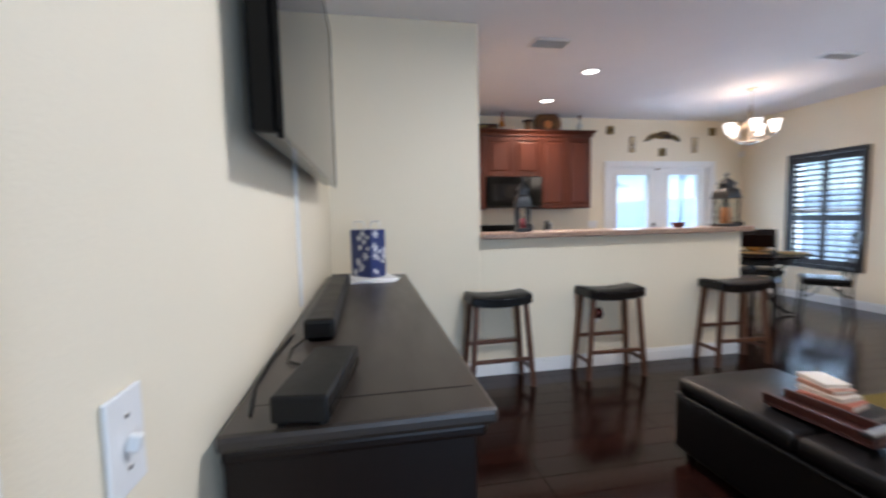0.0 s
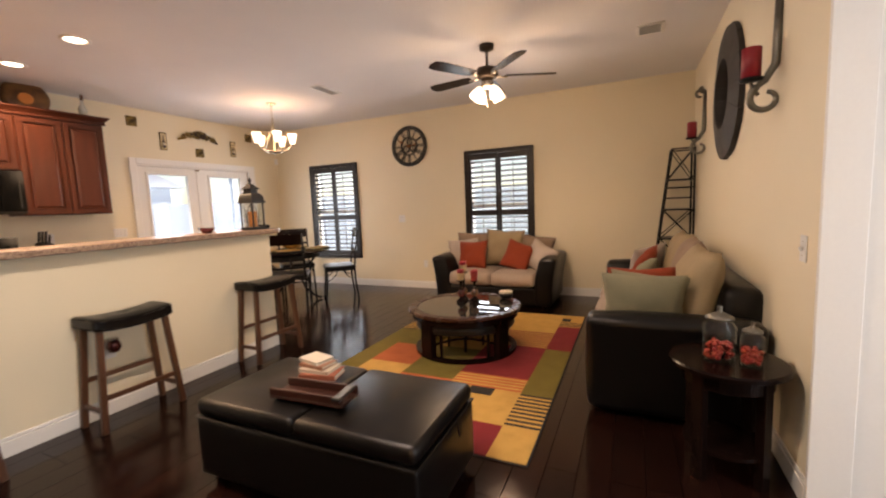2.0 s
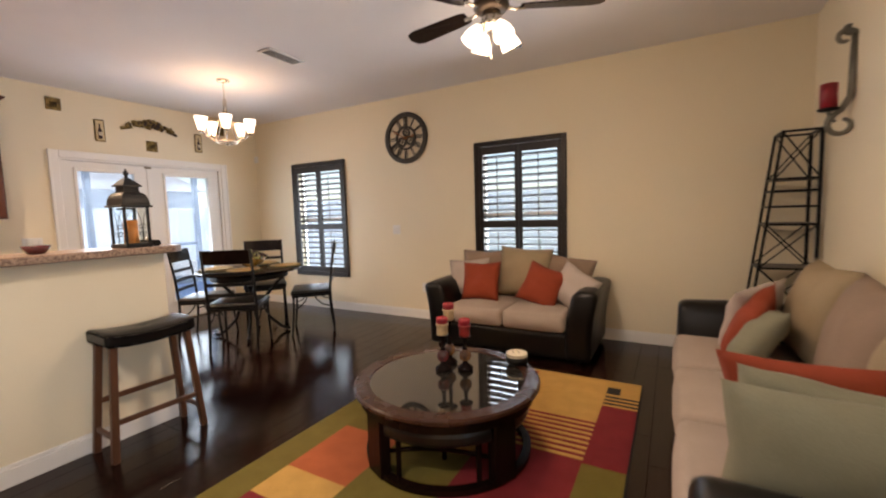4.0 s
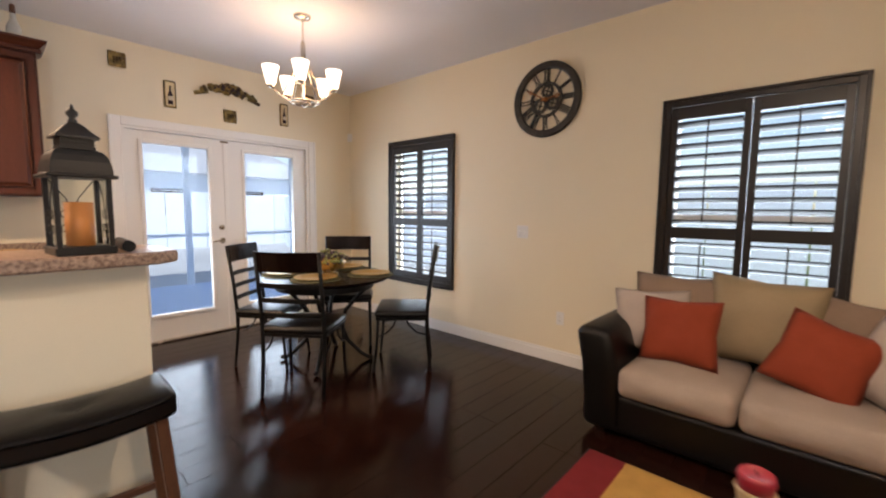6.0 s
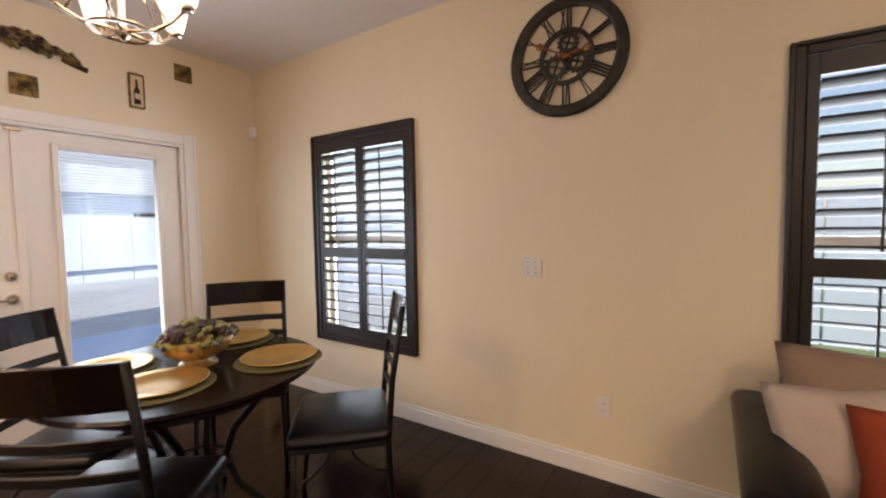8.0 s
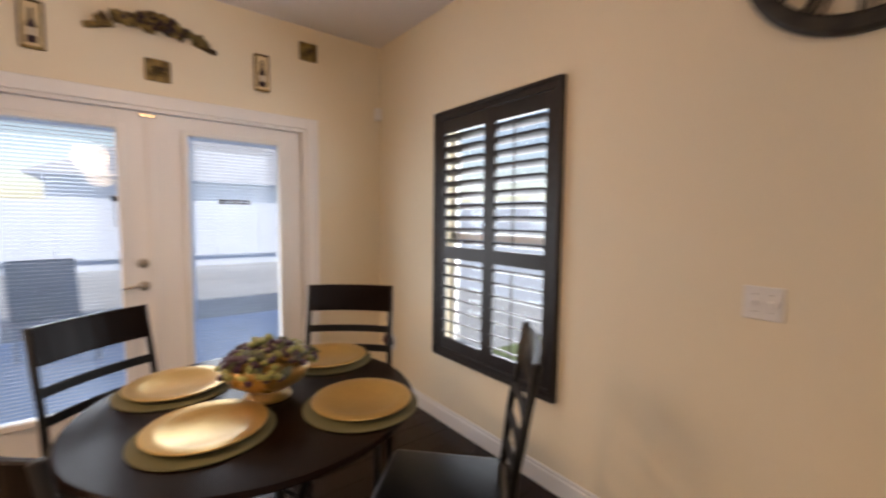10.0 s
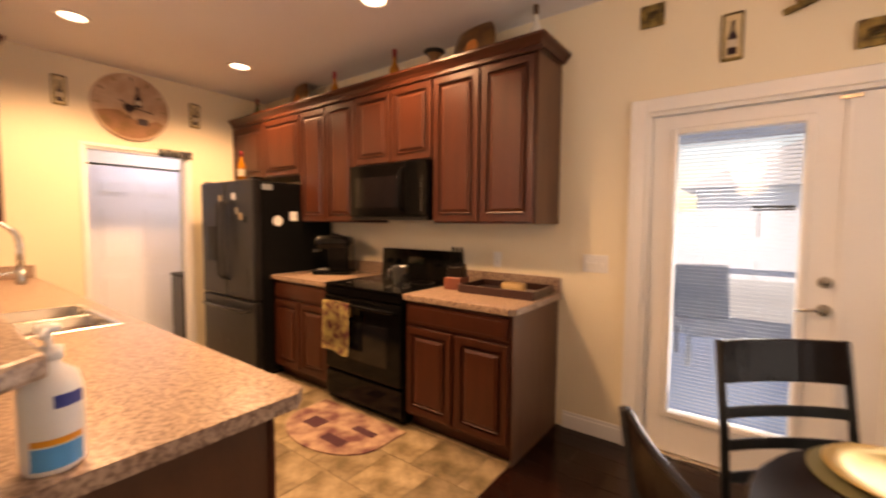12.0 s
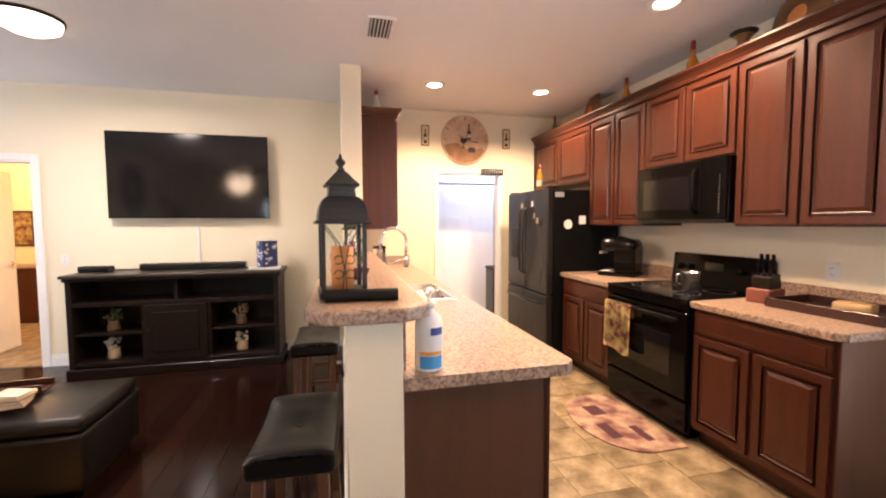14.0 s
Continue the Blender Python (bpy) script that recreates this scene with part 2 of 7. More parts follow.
def tube(points, r, seg=8, bm=None):
    """A round bar along points; r: one radius or one for each point."""
    pts = [Vector(p) for p in points]
    rs = r if isinstance(r, (list, tuple)) else [r] * len(pts)
    own = bmesh.new()
    rings = []
    side = None
    for i, p in enumerate(pts):
        d = (pts[min(i + 1, len(pts) - 1)] - pts[max(i - 1, 0)]).normalized()
        if side is None:
            side = d.orthogonal().normalized()
        side = (side - d * side.dot(d)).normalized()
        up = d.cross(side)
        rings.append([own.verts.new(p + (side * math.cos(2 * math.pi * k / seg) + up * math.sin(2 * math.pi * k / seg)) * rs[i]) for k in range(seg)])
    for a, b in zip(rings, rings[1:]):
        for k in range(seg):
            own.faces.new((a[k], a[(k + 1) % seg], b[(k + 1) % seg], b[k]))
    own.faces.new(rings[0][::-1])
    own.faces.new(rings[-1])
    bmesh.ops.recalc_face_normals(own, faces=own.faces[:])
    return join(bm, own)


def arc(cx, cz, r, a0, a1, n=12, y=0.0):
    return [(cx + r * math.cos(radians(a0 + (a1 - a0) * i / n)), y, cz + r * math.sin(radians(a0 + (a1 - a0) * i / n))) for i in range(n + 1)]


def pillow(w, h, d, n=14, pinch=0.10, wrinkle=0.008, seed=0):
    """A stuffed square cushion standing in the x-z plane, base at z = 0."""
    own = bmesh.new()
    grid = {}
    for s in (1, -1):
        for i in range(n + 1):
            for j in range(n + 1):
                u, v = 2 * i / n - 1, 2 * j / n - 1
                edge = max(0.0, (1 - abs(u) ** 2.6) * (1 - abs(v) ** 2.6)) ** 0.55
                if edge == 0 and s == -1:
                    grid[s, i, j] = grid[1, i, j]
                    continue
                k = 1 - pinch * (1 - abs(u * v)) * max(abs(u), abs(v)) ** 3
                wob = noise.noise(Vector((u * 1.8 + seed * 7, v * 1.8, s * 3.0 + seed))) * wrinkle * 2.2
                grid[s, i, j] = own.verts.new((u * w / 2 * k, s * d / 2 * edge + wob * edge, h / 2 + v * h / 2 * k))
    for s in (1, -1):
        for i in range(n):
            for j in range(n):
                q = [grid[s, i, j], grid[s, i + 1, j], grid[s, i + 1, j + 1], grid[s, i, j + 1]]
                q = list(dict.fromkeys(q))
                if len(q) > 2:
                    try:
                        own.faces.new(q if s < 0 else q[::-1])
                    except ValueError:
                        pass
    bmesh.ops.recalc_face_normals(own, faces=own.faces[:])
    return own


def soft_box(w, d, h, bevel, puff=0.02, seed=0, n=4):
    """An upholstered block: rounded box whose faces swell a little. Base centre at the origin."""
    own = box(-w / 2, w / 2, -d / 2, d / 2, 0, h)
    n = max(1, min(n, int(min(w, d, h) / bevel / 1.1) - 1))
    bmesh.ops.subdivide_edges(own, edges=own.edges[:], cuts=n, use_grid_fill=True)
    for v in own.verts:
        x, y, z = v.co.x / (w / 2), v.co.y / (d / 2), v.co.z / (h / 2) - 1
        v.co.x += puff * x * (1 - y * y) * (1 - z * z)
        v.co.y += puff * y * (1 - x * x) * (1 - z * z)
        v.co.z += puff * (1 if z > 0.99 else 0) * (1 - x * x) * (1 - y * y) * 1.5
    sharp = [e for e in own.edges if len(e.link_faces) == 2 and e.calc_face_angle(0) > 0.9]
    bmesh.ops.bevel(own, geom=sharp, offset=bevel, segments=3, profile=0.5, affect="EDGES")
    return own


def extrude_outline(pts, z0, z1, bevel=0.0):
    own = bmesh.new()
    f = own.faces.new([own.verts.new((x, y, z0)) for x, y in pts])
    r = bmesh.ops.extrude_face_region(own, geom=[f])
    bmesh.ops.translate(own, vec=(0, 0, z1 - z0), verts=[v for v in r["geom"] if isinstance(v, bmesh.types.BMVert)])
    bmesh.ops.recalc_face_normals(own, faces=own.faces[:])
    if bevel:
        es = [e for e in own.edges if abs(e.verts[0].co.z - e.verts[1].co.z) < 1e-6]
        bmesh.ops.bevel(own, geom=es, offset=bevel, segments=2, profile=0.5, affect="EDGES")
    return own


# ---- the shell: plan in metres ----
E_X, N_Y, W_X, K_X, S_Y, H = 7.0, 7.0, 0.47, 0.35, 0.225, 2.80
JAMB_X = 3.19                     # end of the south wall, at the opening to the hall
BAR_Y0, BAR_Y1, BAR_X0, BAR_X1 = 4.156, 4.334, 1.635, 4.085


def wall(name, label, bm):
    return tagged(part(name, bm, M_WALL), label, "wall", kind="structure")


def pierced(axis, at0, at1, a0, a1, holes, top=H):
    """A wall slab along x or y between a0 and a1 with rectangular holes (a, b, low, high)."""
    bm = bmesh.new()
    cuts = sorted({a0, a1, *[h[0] for h in holes], *[h[1] for h in holes]})
    for p, q in zip(cuts, cuts[1:]):
        here = [h for h in holes if h[0] <= p and h[1] >= q]
        spans = [(0, top)] if not here else [(0, here[0][2]), (here[0][3], top)]
        for low, high in spans:
            if high - low > 1e-4:
                if axis == "x":
                    box(p, q, at0, at1, low, high, bm=bm)
                else:
                    box(at0, at1, p, q, low, high, bm=bm)
    bmesh.ops.remove_doubles(bm, verts=bm.verts[:], dist=1e-5)
    return bm


DOOR_X0, DOOR_X1, DOOR_TOP = 4.545, 6.378, 2.060
WINDOWS = [(5.163, 6.19, 0.476, 2.117), (2.162, 3.20, 0.476, 2.115)]
wall("wall_north", "pale warm beige painted wall with glazed double doors", pierced("x", N_Y, N_Y + 0.16, -1.5, 7.16, [(DOOR_X0, DOOR_X1, 0, DOOR_TOP)]))
wall("wall_east", "pale warm beige painted wall with two shuttered windows", pierced("y", E_X, E_X + 0.16, -0.0, N_Y, [(w[0] + 0.05, w[1] - 0.05, w[2] + 0.05, w[3] - 0.05) for w in WINDOWS[::-1]]))
wall("wall_south", "pale beige painted wall behind the sofa", box(JAMB_X, E_X, S_Y - 0.12, S_Y, 0, H))
wall("wall_west", "pale beige painted wall behind the television", pierced("y", W_X - 0.12, W_X, -1.9, BAR_Y0, [(0.40, 1.225, 0, 2.05)]))
wall("wall_kitchen_west", "pale beige kitchen wall with a laundry opening", pierced("y", K_X - 0.12, K_X, BAR_Y0, N_Y, [(5.30, 6.13, 0, 2.06)]))
wall("wall_stub", "full-height painted wall end beside the breakfast bar", box(W_X - 0.08, BAR_X0, BAR_Y0, BAR_Y1, 0, H, 0.006))
wall("wall_bar", "half-height painted wall carrying the breakfast bar", box(BAR_X0, BAR_X1, BAR_Y0, BAR_Y1, 0, 1.129, 0.004))
tagged(part("wall_hall_east", box(JAMB_X, JAMB_X + 0.12, -1.9, S_Y - 0.12, 0, H), M_TRIM), "white panelled hall side", "wall", kind="structure")
wall("wall_hall_south", "plain hall wall with a glazed opening", pierced("x", -2.02, -1.9, W_X, JAMB_X + 0.12, [(0.95, 2.45, 0.25, 2.15)]))
wall("wall_bedroom", "warm cream wall of the room beyond the door", pierced("y", -2.4, -2.28, -1.9, 2.6, []))
wall("wall_bedroom_side", "warm cream side wall of the room beyond", box(-2.28, W_X - 0.12, 1.45, 1.57, 0, H))
wall("wall_bedroom_back", "warm cream wall of the room beyond", box(-2.28, W_X - 0.12, -2.02, -1.9, 0, H))
wall("wall_laundry", "cream laundry wall", box(-1.12, -1.0, 4.6, N_Y, 0, H))
wall("wall_laundry_side", "cream laundry side wall", box(-1.0, K_X - 0.12, 4.72, 4.84, 0, H))
tagged(part("ceiling", box(-2.4, 7.16, -2.02, 7.16, H, H + 0.1), M_CEIL), "white textured ceiling", "ceiling", kind="structure")
floor = tagged(part("floor", box(-2.4, 7.0, -1.9, 7.0, -0.12, -0.006), M_SUBFLOOR), "dark glossy hardwood plank floor", "floor", kind="structure")
kitchen_floor = tagged(part("floor_kitchen", box(K_X, 4.0, BAR_Y1, 7.0, -0.006, -0.0035), M_GROUT), "mottled beige square tile kitchen floor", "floor", kind="structure")
bed_floor = tagged(part("floor_bedroom", box(-2.28, W_X - 0.06, -1.9, 1.45, -0.005, 0.0), M_TILE), "mottled beige tile floor beyond the door", "floor", kind="structure")
laundry_floor = tagged(part("floor_laundry", box(-1.0, K_X, 4.84, 7.0, -0.005, 0.0), M_TILE), "mottled beige tile laundry floor", "floor", kind="structure")


def skirting(x0, x1, y0, y1):
    """Baseboard with a stepped top; the long way is the run."""
    bm = box(x0, x1, y0, y1, 0, 0.092, 0.002)
    t = 0.006
    if x1 - x0 > y1 - y0:
        inner = (x0, x1, y0 + t, y1) if y0 > 3.5 and abs(y1 - N_Y) < 0.02 or abs(y1 - BAR_Y0) < 0.02 else (x0, x1, y0, y1 - t)
    else:
        inner = (x0 + t, x1, y0, y1) if x1 > 6.9 else (x0, x1 - t, y0, y1)
    box(*inner, 0.092, 0.115, 0.003, bm=bm)
    tagged(part("baseboard", bm, M_TRIM), "white painted moulded baseboard", "baseboard", kind="structure")


skirting(E_X - 0.016, E_X, S_Y, N_Y - 0.016)
skirting(4.07, 4.455, N_Y - 0.016, N_Y)
skirting(6.468, E_X, N_Y - 0.016, N_Y)
skirting(JAMB_X, E_X - 0.016, S_Y, S_Y + 0.016)
skirting(W_X, W_X + 0.016, 1.29, BAR_Y0 - 0.016)
skirting(W_X, BAR_X1, BAR_Y0 - 0.016, BAR_Y0)
skirting(W_X, W_X + 0.016, -1.9, 0.335)

# casing of the hall opening, and of the bedroom and laundry openings
tagged(part("trim_hall_jamb", box(JAMB_X - 0.02, JAMB_X, S_Y - 0.13, S_Y + 0.012, 0, H - 0.0, 0.003), M_TRIM), "white painted opening jamb", "trim", kind="structure")


def casing(name, x, face, y0, y1, top, w=0.065, inner=True):
    """White casing round an opening in a wall that runs along y, on the face looking along `face`."""
    a, b = (x, x + 0.016) if face > 0 else (x - 0.016, x)
    bm = box(a, b, y0 - w, y0, 0, top + w, 0.004)
    box(a, b, y1, y1 + w, 0, top + w, 0.004, bm=bm)
    box(a, b, y0, y1, top, top + w, 0.004, bm=bm)
    if inner:
        box(x - 0.12, x, y0, y0 + 0.018, 0, top - 0.018, bm=bm)
        box(x - 0.12, x, y1 - 0.018, y1, 0, top - 0.018, bm=bm)
        box(x - 0.12, x, y0, y1, top - 0.018, top, bm=bm)
    tagged(part(name, bm, M_TRIM), "white painted door casing", "trim", kind="structure")


casing("trim_bedroom", W_X, 1, 0.40, 1.225, 2.05)
casing("trim_laundry", K_X, 1, 5.30, 6.13, 2.06, 0.035)

# ---- glazed double doors ----


def french_doors():
    y = N_Y
    cw = 0.09
    bm = box(DOOR_X0 - cw, DOOR_X0, y - 0.018, y, 0, DOOR_TOP + 0.08, 0.005)
    box(DOOR_X1, DOOR_X1 + cw, y - 0.018, y, 0, DOOR_TOP + 0.08, 0.005, bm=bm)
    for a, b in ((DOOR_X0 - cw, DOOR_X0 - cw + 0.025), (DOOR_X1 + cw - 0.025, DOOR_X1 + cw)):
        box(a, b, y - 0.026, y - 0.018, 0, DOOR_TOP + 0.08, 0.004, bm=bm)
    box(DOOR_X0, DOOR_X1, y - 0.018, y, DOOR_TOP, DOOR_TOP + 0.08, 0.005, bm=bm)
    for a, b in ((DOOR_X0, DOOR_X0 + 0.025), (DOOR_X1 - 0.025, DOOR_X1)):
        box(a, b, y, y + 0.14, 0, DOOR_TOP, bm=bm)
    box(DOOR_X0 + 0.025, DOOR_X1 - 0.025, y, y + 0.14, DOOR_TOP - 0.02, DOOR_TOP, bm=bm)
    tagged(part("trim_french_door", bm, M_TRIM), "white painted door casing and jamb", "trim", kind="structure")
    tagged(part("threshold", box(DOOR_X0 + 0.025, DOOR_X1 - 0.025, y, y + 0.14, -0.006, 0.018, 0.003), M_NICKEL), "metal door threshold", "threshold", kind="structure")
    mid = 5.43
    for k, (x0, x1, g0, g1) in enumerate(((DOOR_X0 + 0.028, mid - 0.002, 4.705, 5.265), (mid + 0.002, DOOR_X1 - 0.028, 5.63, 6.19))):
        d = thing("door_%d" % (k + 1), pose(0, 0, 0), "white glazed door with enclosed mini blinds", "door", "glazed double doors", "structure")
        z0, z1, g_lo, g_hi = 0.022, DOOR_TOP - 0.024, 0.275, 1.925
        fy0, fy1 = y + 0.035, y + 0.08
        bm = box(x0, g0, fy0, fy1, z0, z1, 0.002)
        box(g1, x1, fy0, fy1, z0, z1, 0.002, bm=bm)
        box(g0, g1, fy0, fy1, z0, g_lo, bm=bm)
        box(g0, g1, fy0, fy1, g_hi, z1, bm=bm)
        part("leaf", bm, M_TRIM, d)
        f = 0.035
        bm = box(g0 - f, g0, fy0 - 0.016, fy0, g_lo - f, g_hi + f, 0.005)
        box(g1, g1 + f, fy0 - 0.016, fy0, g_lo - f, g_hi + f, 0.005, bm=bm)
        box(g0, g1, fy0 - 0.016, fy0, g_lo - f, g_lo, 0.005, bm=bm)
        box(g0, g1, fy0 - 0.016, fy0, g_hi, g_hi + f, 0.005, bm=bm)
        part("glazing_frame", bm, M_TRIM, d)
        for yy in (fy0 + 0.004,):
            p = part("pane", box(g0, g1, yy - 0.002, yy + 0.002, g_lo, g_hi), M_GLASS, d)
            p.visible_shadow = False
        slat = None
        zz = g_lo + 0.012
        while zz < g_hi - 0.02:
            if slat is None:
                slat = part("blind_slat", moved(box(g0 + 0.006, g1 - 0.006, -0.006, 0.006, -0.0005, 0.0005), pose(0, 0, 0, -8)), M_BLIND, d, "thin white blind slat")
                slat.matrix_basis = pose(0, (fy0 + fy1) / 2, zz)
            else:
                again(slat, pose(0, (fy0 + fy1) / 2, zz))
            zz += 0.0215
        if k == 0:
            hx = x1 - 0.055
            bm = lathe([(0, 0), (0.03, 0), (0.03, 0.008), (0.012, 0.012), (0.012, 0.045), (0, 0.045)], 20, m=pose(hx, fy0, 0.98, 90))
            tube([(hx, fy0 - 0.04, 0.98), (hx - 0.03, fy0 - 0.046, 0.985), (hx - 0.11, fy0 - 0.042, 0.972)], [0.011, 0.009, 0.007], 8, bm)
            part("lever_handle", bm, M_NICKEL, d, "satin nickel lever", True)
            part("deadbolt", lathe([(0, 0), (0.03, 0), (0.027, 0.014), (0.012, 0.018), (0.012, 0.03), (0, 0.03)], 20, m=pose(hx, fy0, 1.12, 90)), M_NICKEL, d, "satin nickel deadbolt", True)
        else:
            part("astragal", box(mid - 0.02, mid + 0.018, fy0 - 0.010, fy0, z0, z1, 0.003), M_TRIM, d)
            part("flush_bolt", box(mid - 0.045, mid + 0.03, fy0 - 0.022, fy0 - 0.010, z1 - 0.03, z1 - 0.01, 0.003), M_NICKEL, d)


M_BLIND = mat("white_blind", (0.78, 0.80, 0.80), 0.5, var=0.02, bump=0)
# thin slats let daylight through
bn, bl = M_BLIND.node_tree.nodes, M_BLIND.node_tree.links
thin, both = bn.new("ShaderNodeBsdfTranslucent"), bn.new("ShaderNodeMixShader")
thin.inputs[0].default_value = (0.80, 0.86, 0.95, 1)
both.inputs[0].default_value = 0.5
bl.new(bn["Principled BSDF"].outputs[0], both.inputs[1])
bl.new(thin.outputs[0], both.inputs[2])
bl.new(both.outputs[0], bn["Material Output"].inputs["Surface"])
french_doors()


# ---- shuttered windows ----


def shutter_window(n, y0, y1, z0, z1):
    """Plantation shutters in a moulded frame; the frame stands proud of the wall."""
    w = thing("window_%d" % n, pose(0, 0, 0), "window with dark espresso plantation shutters, louvres half open", "window", "shuttered windows", "structure")
    x = E_X
    f = 0.055
    for nm, (a, b, c, d) in dict(a=(y0, y0 + f, z0, z1), b=(y1 - f, y1, z0, z1), c=(y0 + f, y1 - f, z0, z0 + f), d=(y0 + f, y1 - f, z1 - f, z1)).items():
        bm = box(x - 0.022, x + 0.03, a, b, c, d, 0.004)
        # raised outer bead
        if nm == "a":
            box(x - 0.036, x - 0.020, a, a + 0.02, c, d, 0.005, bm=bm)
        elif nm == "b":
            box(x - 0.036, x - 0.020, b - 0.02, b, c, d, 0.005, bm=bm)
        elif nm == "c":
            box(x - 0.036, x - 0.020, a - f + 0.02, b + f - 0.02, c, c + 0.02, 0.005, bm=bm)
        else:
            box(x - 0.036, x - 0.020, a - f + 0.02, b + f - 0.02, d - 0.02, d, 0.005, bm=bm)
        part("window_frame", bm, M_SHUTTER, w)
    mid = (y0 + y1) / 2
    st, rail_z = 0.042, z0 + (z1 - z0) * 0.435
    for a, b in ((y0 + f + 0.002, mid - 0.0015), (mid + 0.0015, y1 - f - 0.002)):
        lo, hi = z0 + f + 0.002, z1 - f - 0.002
        bm = box(x - 0.014, x + 0.014, a, a + st, lo, hi, 0.003)
        box(x - 0.014, x + 0.014, b - st, b, lo, hi, 0.003, bm=bm)
        for c, d in ((lo, lo + 0.075), (rail_z - 0.04, rail_z + 0.04), (hi - 0.085, hi)):
            box(x - 0.014, x + 0.014, a + st, b - st, c, d, 0.002, bm=bm)
        p = part("shutter_panel", bm, M_SHUTTER, w)
        louvre = None
        for c, d in ((lo + 0.075, rail_z - 0.04), (rail_z + 0.04, hi - 0.085)):
            count = max(3, round((d - c) / 0.0735))
            for i in range(count):
                z = c + (i + 0.5) * (d - c) / count
                if louvre is None:
                    lb = bmesh.new()
                    prof = [(-0.036, 0.0), (-0.02, 0.0045), (0.0, 0.0055), (0.02, 0.0045), (0.036, 0.0), (0.02, -0.0045), (0.0, -0.0055), (-0.02, -0.0045)]
                    r0 = [lb.verts.new((px, a + st + 0.001, pz)) for px, pz in prof]
                    r1 = [lb.verts.new((px, b - st - 0.001, pz)) for px, pz in prof]
                    for k in range(8):
                        lb.faces.new((r0[k], r0[(k + 1) % 8], r1[(k + 1) % 8], r1[k]))
                    lb.faces.new(r0[::-1])
                    lb.faces.new(r1)
                    bmesh.ops.recalc_face_normals(lb, faces=lb.faces[:])
                    louvre = part("louvre", lb, M_SHUTTER, p)
                    louvre.matrix_basis = pose(x, 0, z, 0, 27, 0)
                else:
                    again(louvre, pose(x, 0, z, 0, 27, 0))
            part("tilt_rod", box(x - 0.052, x - 0.042, (a + b) / 2 - 0.005, (a + b) / 2 + 0.005, c + 0.03, d - 0.02, 0.002), M_SHUTTER, p)
    g = part("pane", box(x + 0.10, x + 0.106, y0 + 0.05, y1 - 0.05, z0 + 0.05, z1 - 0.05), M_GLASS, w)
    g.visible_shadow = False
    bm = box(x + 0.095, x + 0.13, y0 + 0.05, y1 - 0.05, (z0 + z1) / 2 - 0.02, (z0 + z1) / 2 + 0.02)
    for a, b in ((y0 + 0.05, y0 + 0.09), (y1 - 0.09, y1 - 0.05)):
        box(x + 0.095, x + 0.13, a, b, z0 + 0.05, z1 - 0.05, bm=bm)
    part("sash", bm, M_TRIM, w, "white window sash")


for i, w in enumerate(WINDOWS):
    shutter_window(i + 1, *w)

# ---- kitchen cabinets ----


def panel_door(name, x0, x1, z0, z1, y, parent, face=-1, drawer=False):
    """A raised-panel cabinet door on a front at y; face -1 looks along -y."""
    bm = box(x0, x1, min(y, y + face * 0.02), max(y, y + face * 0.02), z0, z1, 0.003)
    fy = y + face * 0.02
    r = 0.058
    if not drawer:
        ring = [(x0 + r, z0 + r), (x1 - r, z0 + r), (x1 - r, z1 - r), (x0 + r, z1 - r)]
        ins = 0.028
        bm2 = bmesh.new()
        o = [bm2.verts.new((a, fy + face * 0.0006, c)) for a, c in ring]
        g = [bm2.verts.new((a + (0.008 if a == ring[0][0] else -0.008), fy + face * -0.006, c + (0.008 if c == ring[0][1] else -0.008))) for a, c in ring]
        i_ = [bm2.verts.new((a + (ins if a == ring[0][0] else -ins), fy + face * 0.004, c + (ins if c == ring[0][1] else -ins))) for a, c in ring]
        for k in range(4):
            bm2.faces.new((o[k], o[(k + 1) % 4], g[(k + 1) % 4], g[k]))
            bm2.faces.new((g[k], g[(k + 1) % 4], i_[(k + 1) % 4], i_[k]))
        bm2.faces.new(i_)
        bmesh.ops.recalc_face_normals(bm2, faces=bm2.faces[:])
        front = [f for f in bm.faces if abs(f.calc_center_median().y - fy) < 1e-4 and f.calc_area() > 0.5 * (x1 - x0) * (z1 - z0)]
        bmesh.ops.inset_region(bm, faces=front, thickness=r - 0.003)
        bmesh.ops.delete(bm, geom=[f for f in bm.faces if abs(f.calc_center_median().y - fy) < 1e-4 and abs(f.calc_center_median().x - (x0 + x1) / 2) < 0.01 and abs(f.calc_center_median().z - (z0 + z1) / 2) < 0.01], context="FACES_ONLY")
        join(bm, bm2)
    else:
        box(x0 + 0.02, x1 - 0.02, min(fy, fy + face * 0.004), max(fy, fy + face * 0.004), z0 + 0.02, z1 - 0.02, 0.003, bm=bm)
    return part(name, bm, M_CHERRY, parent)


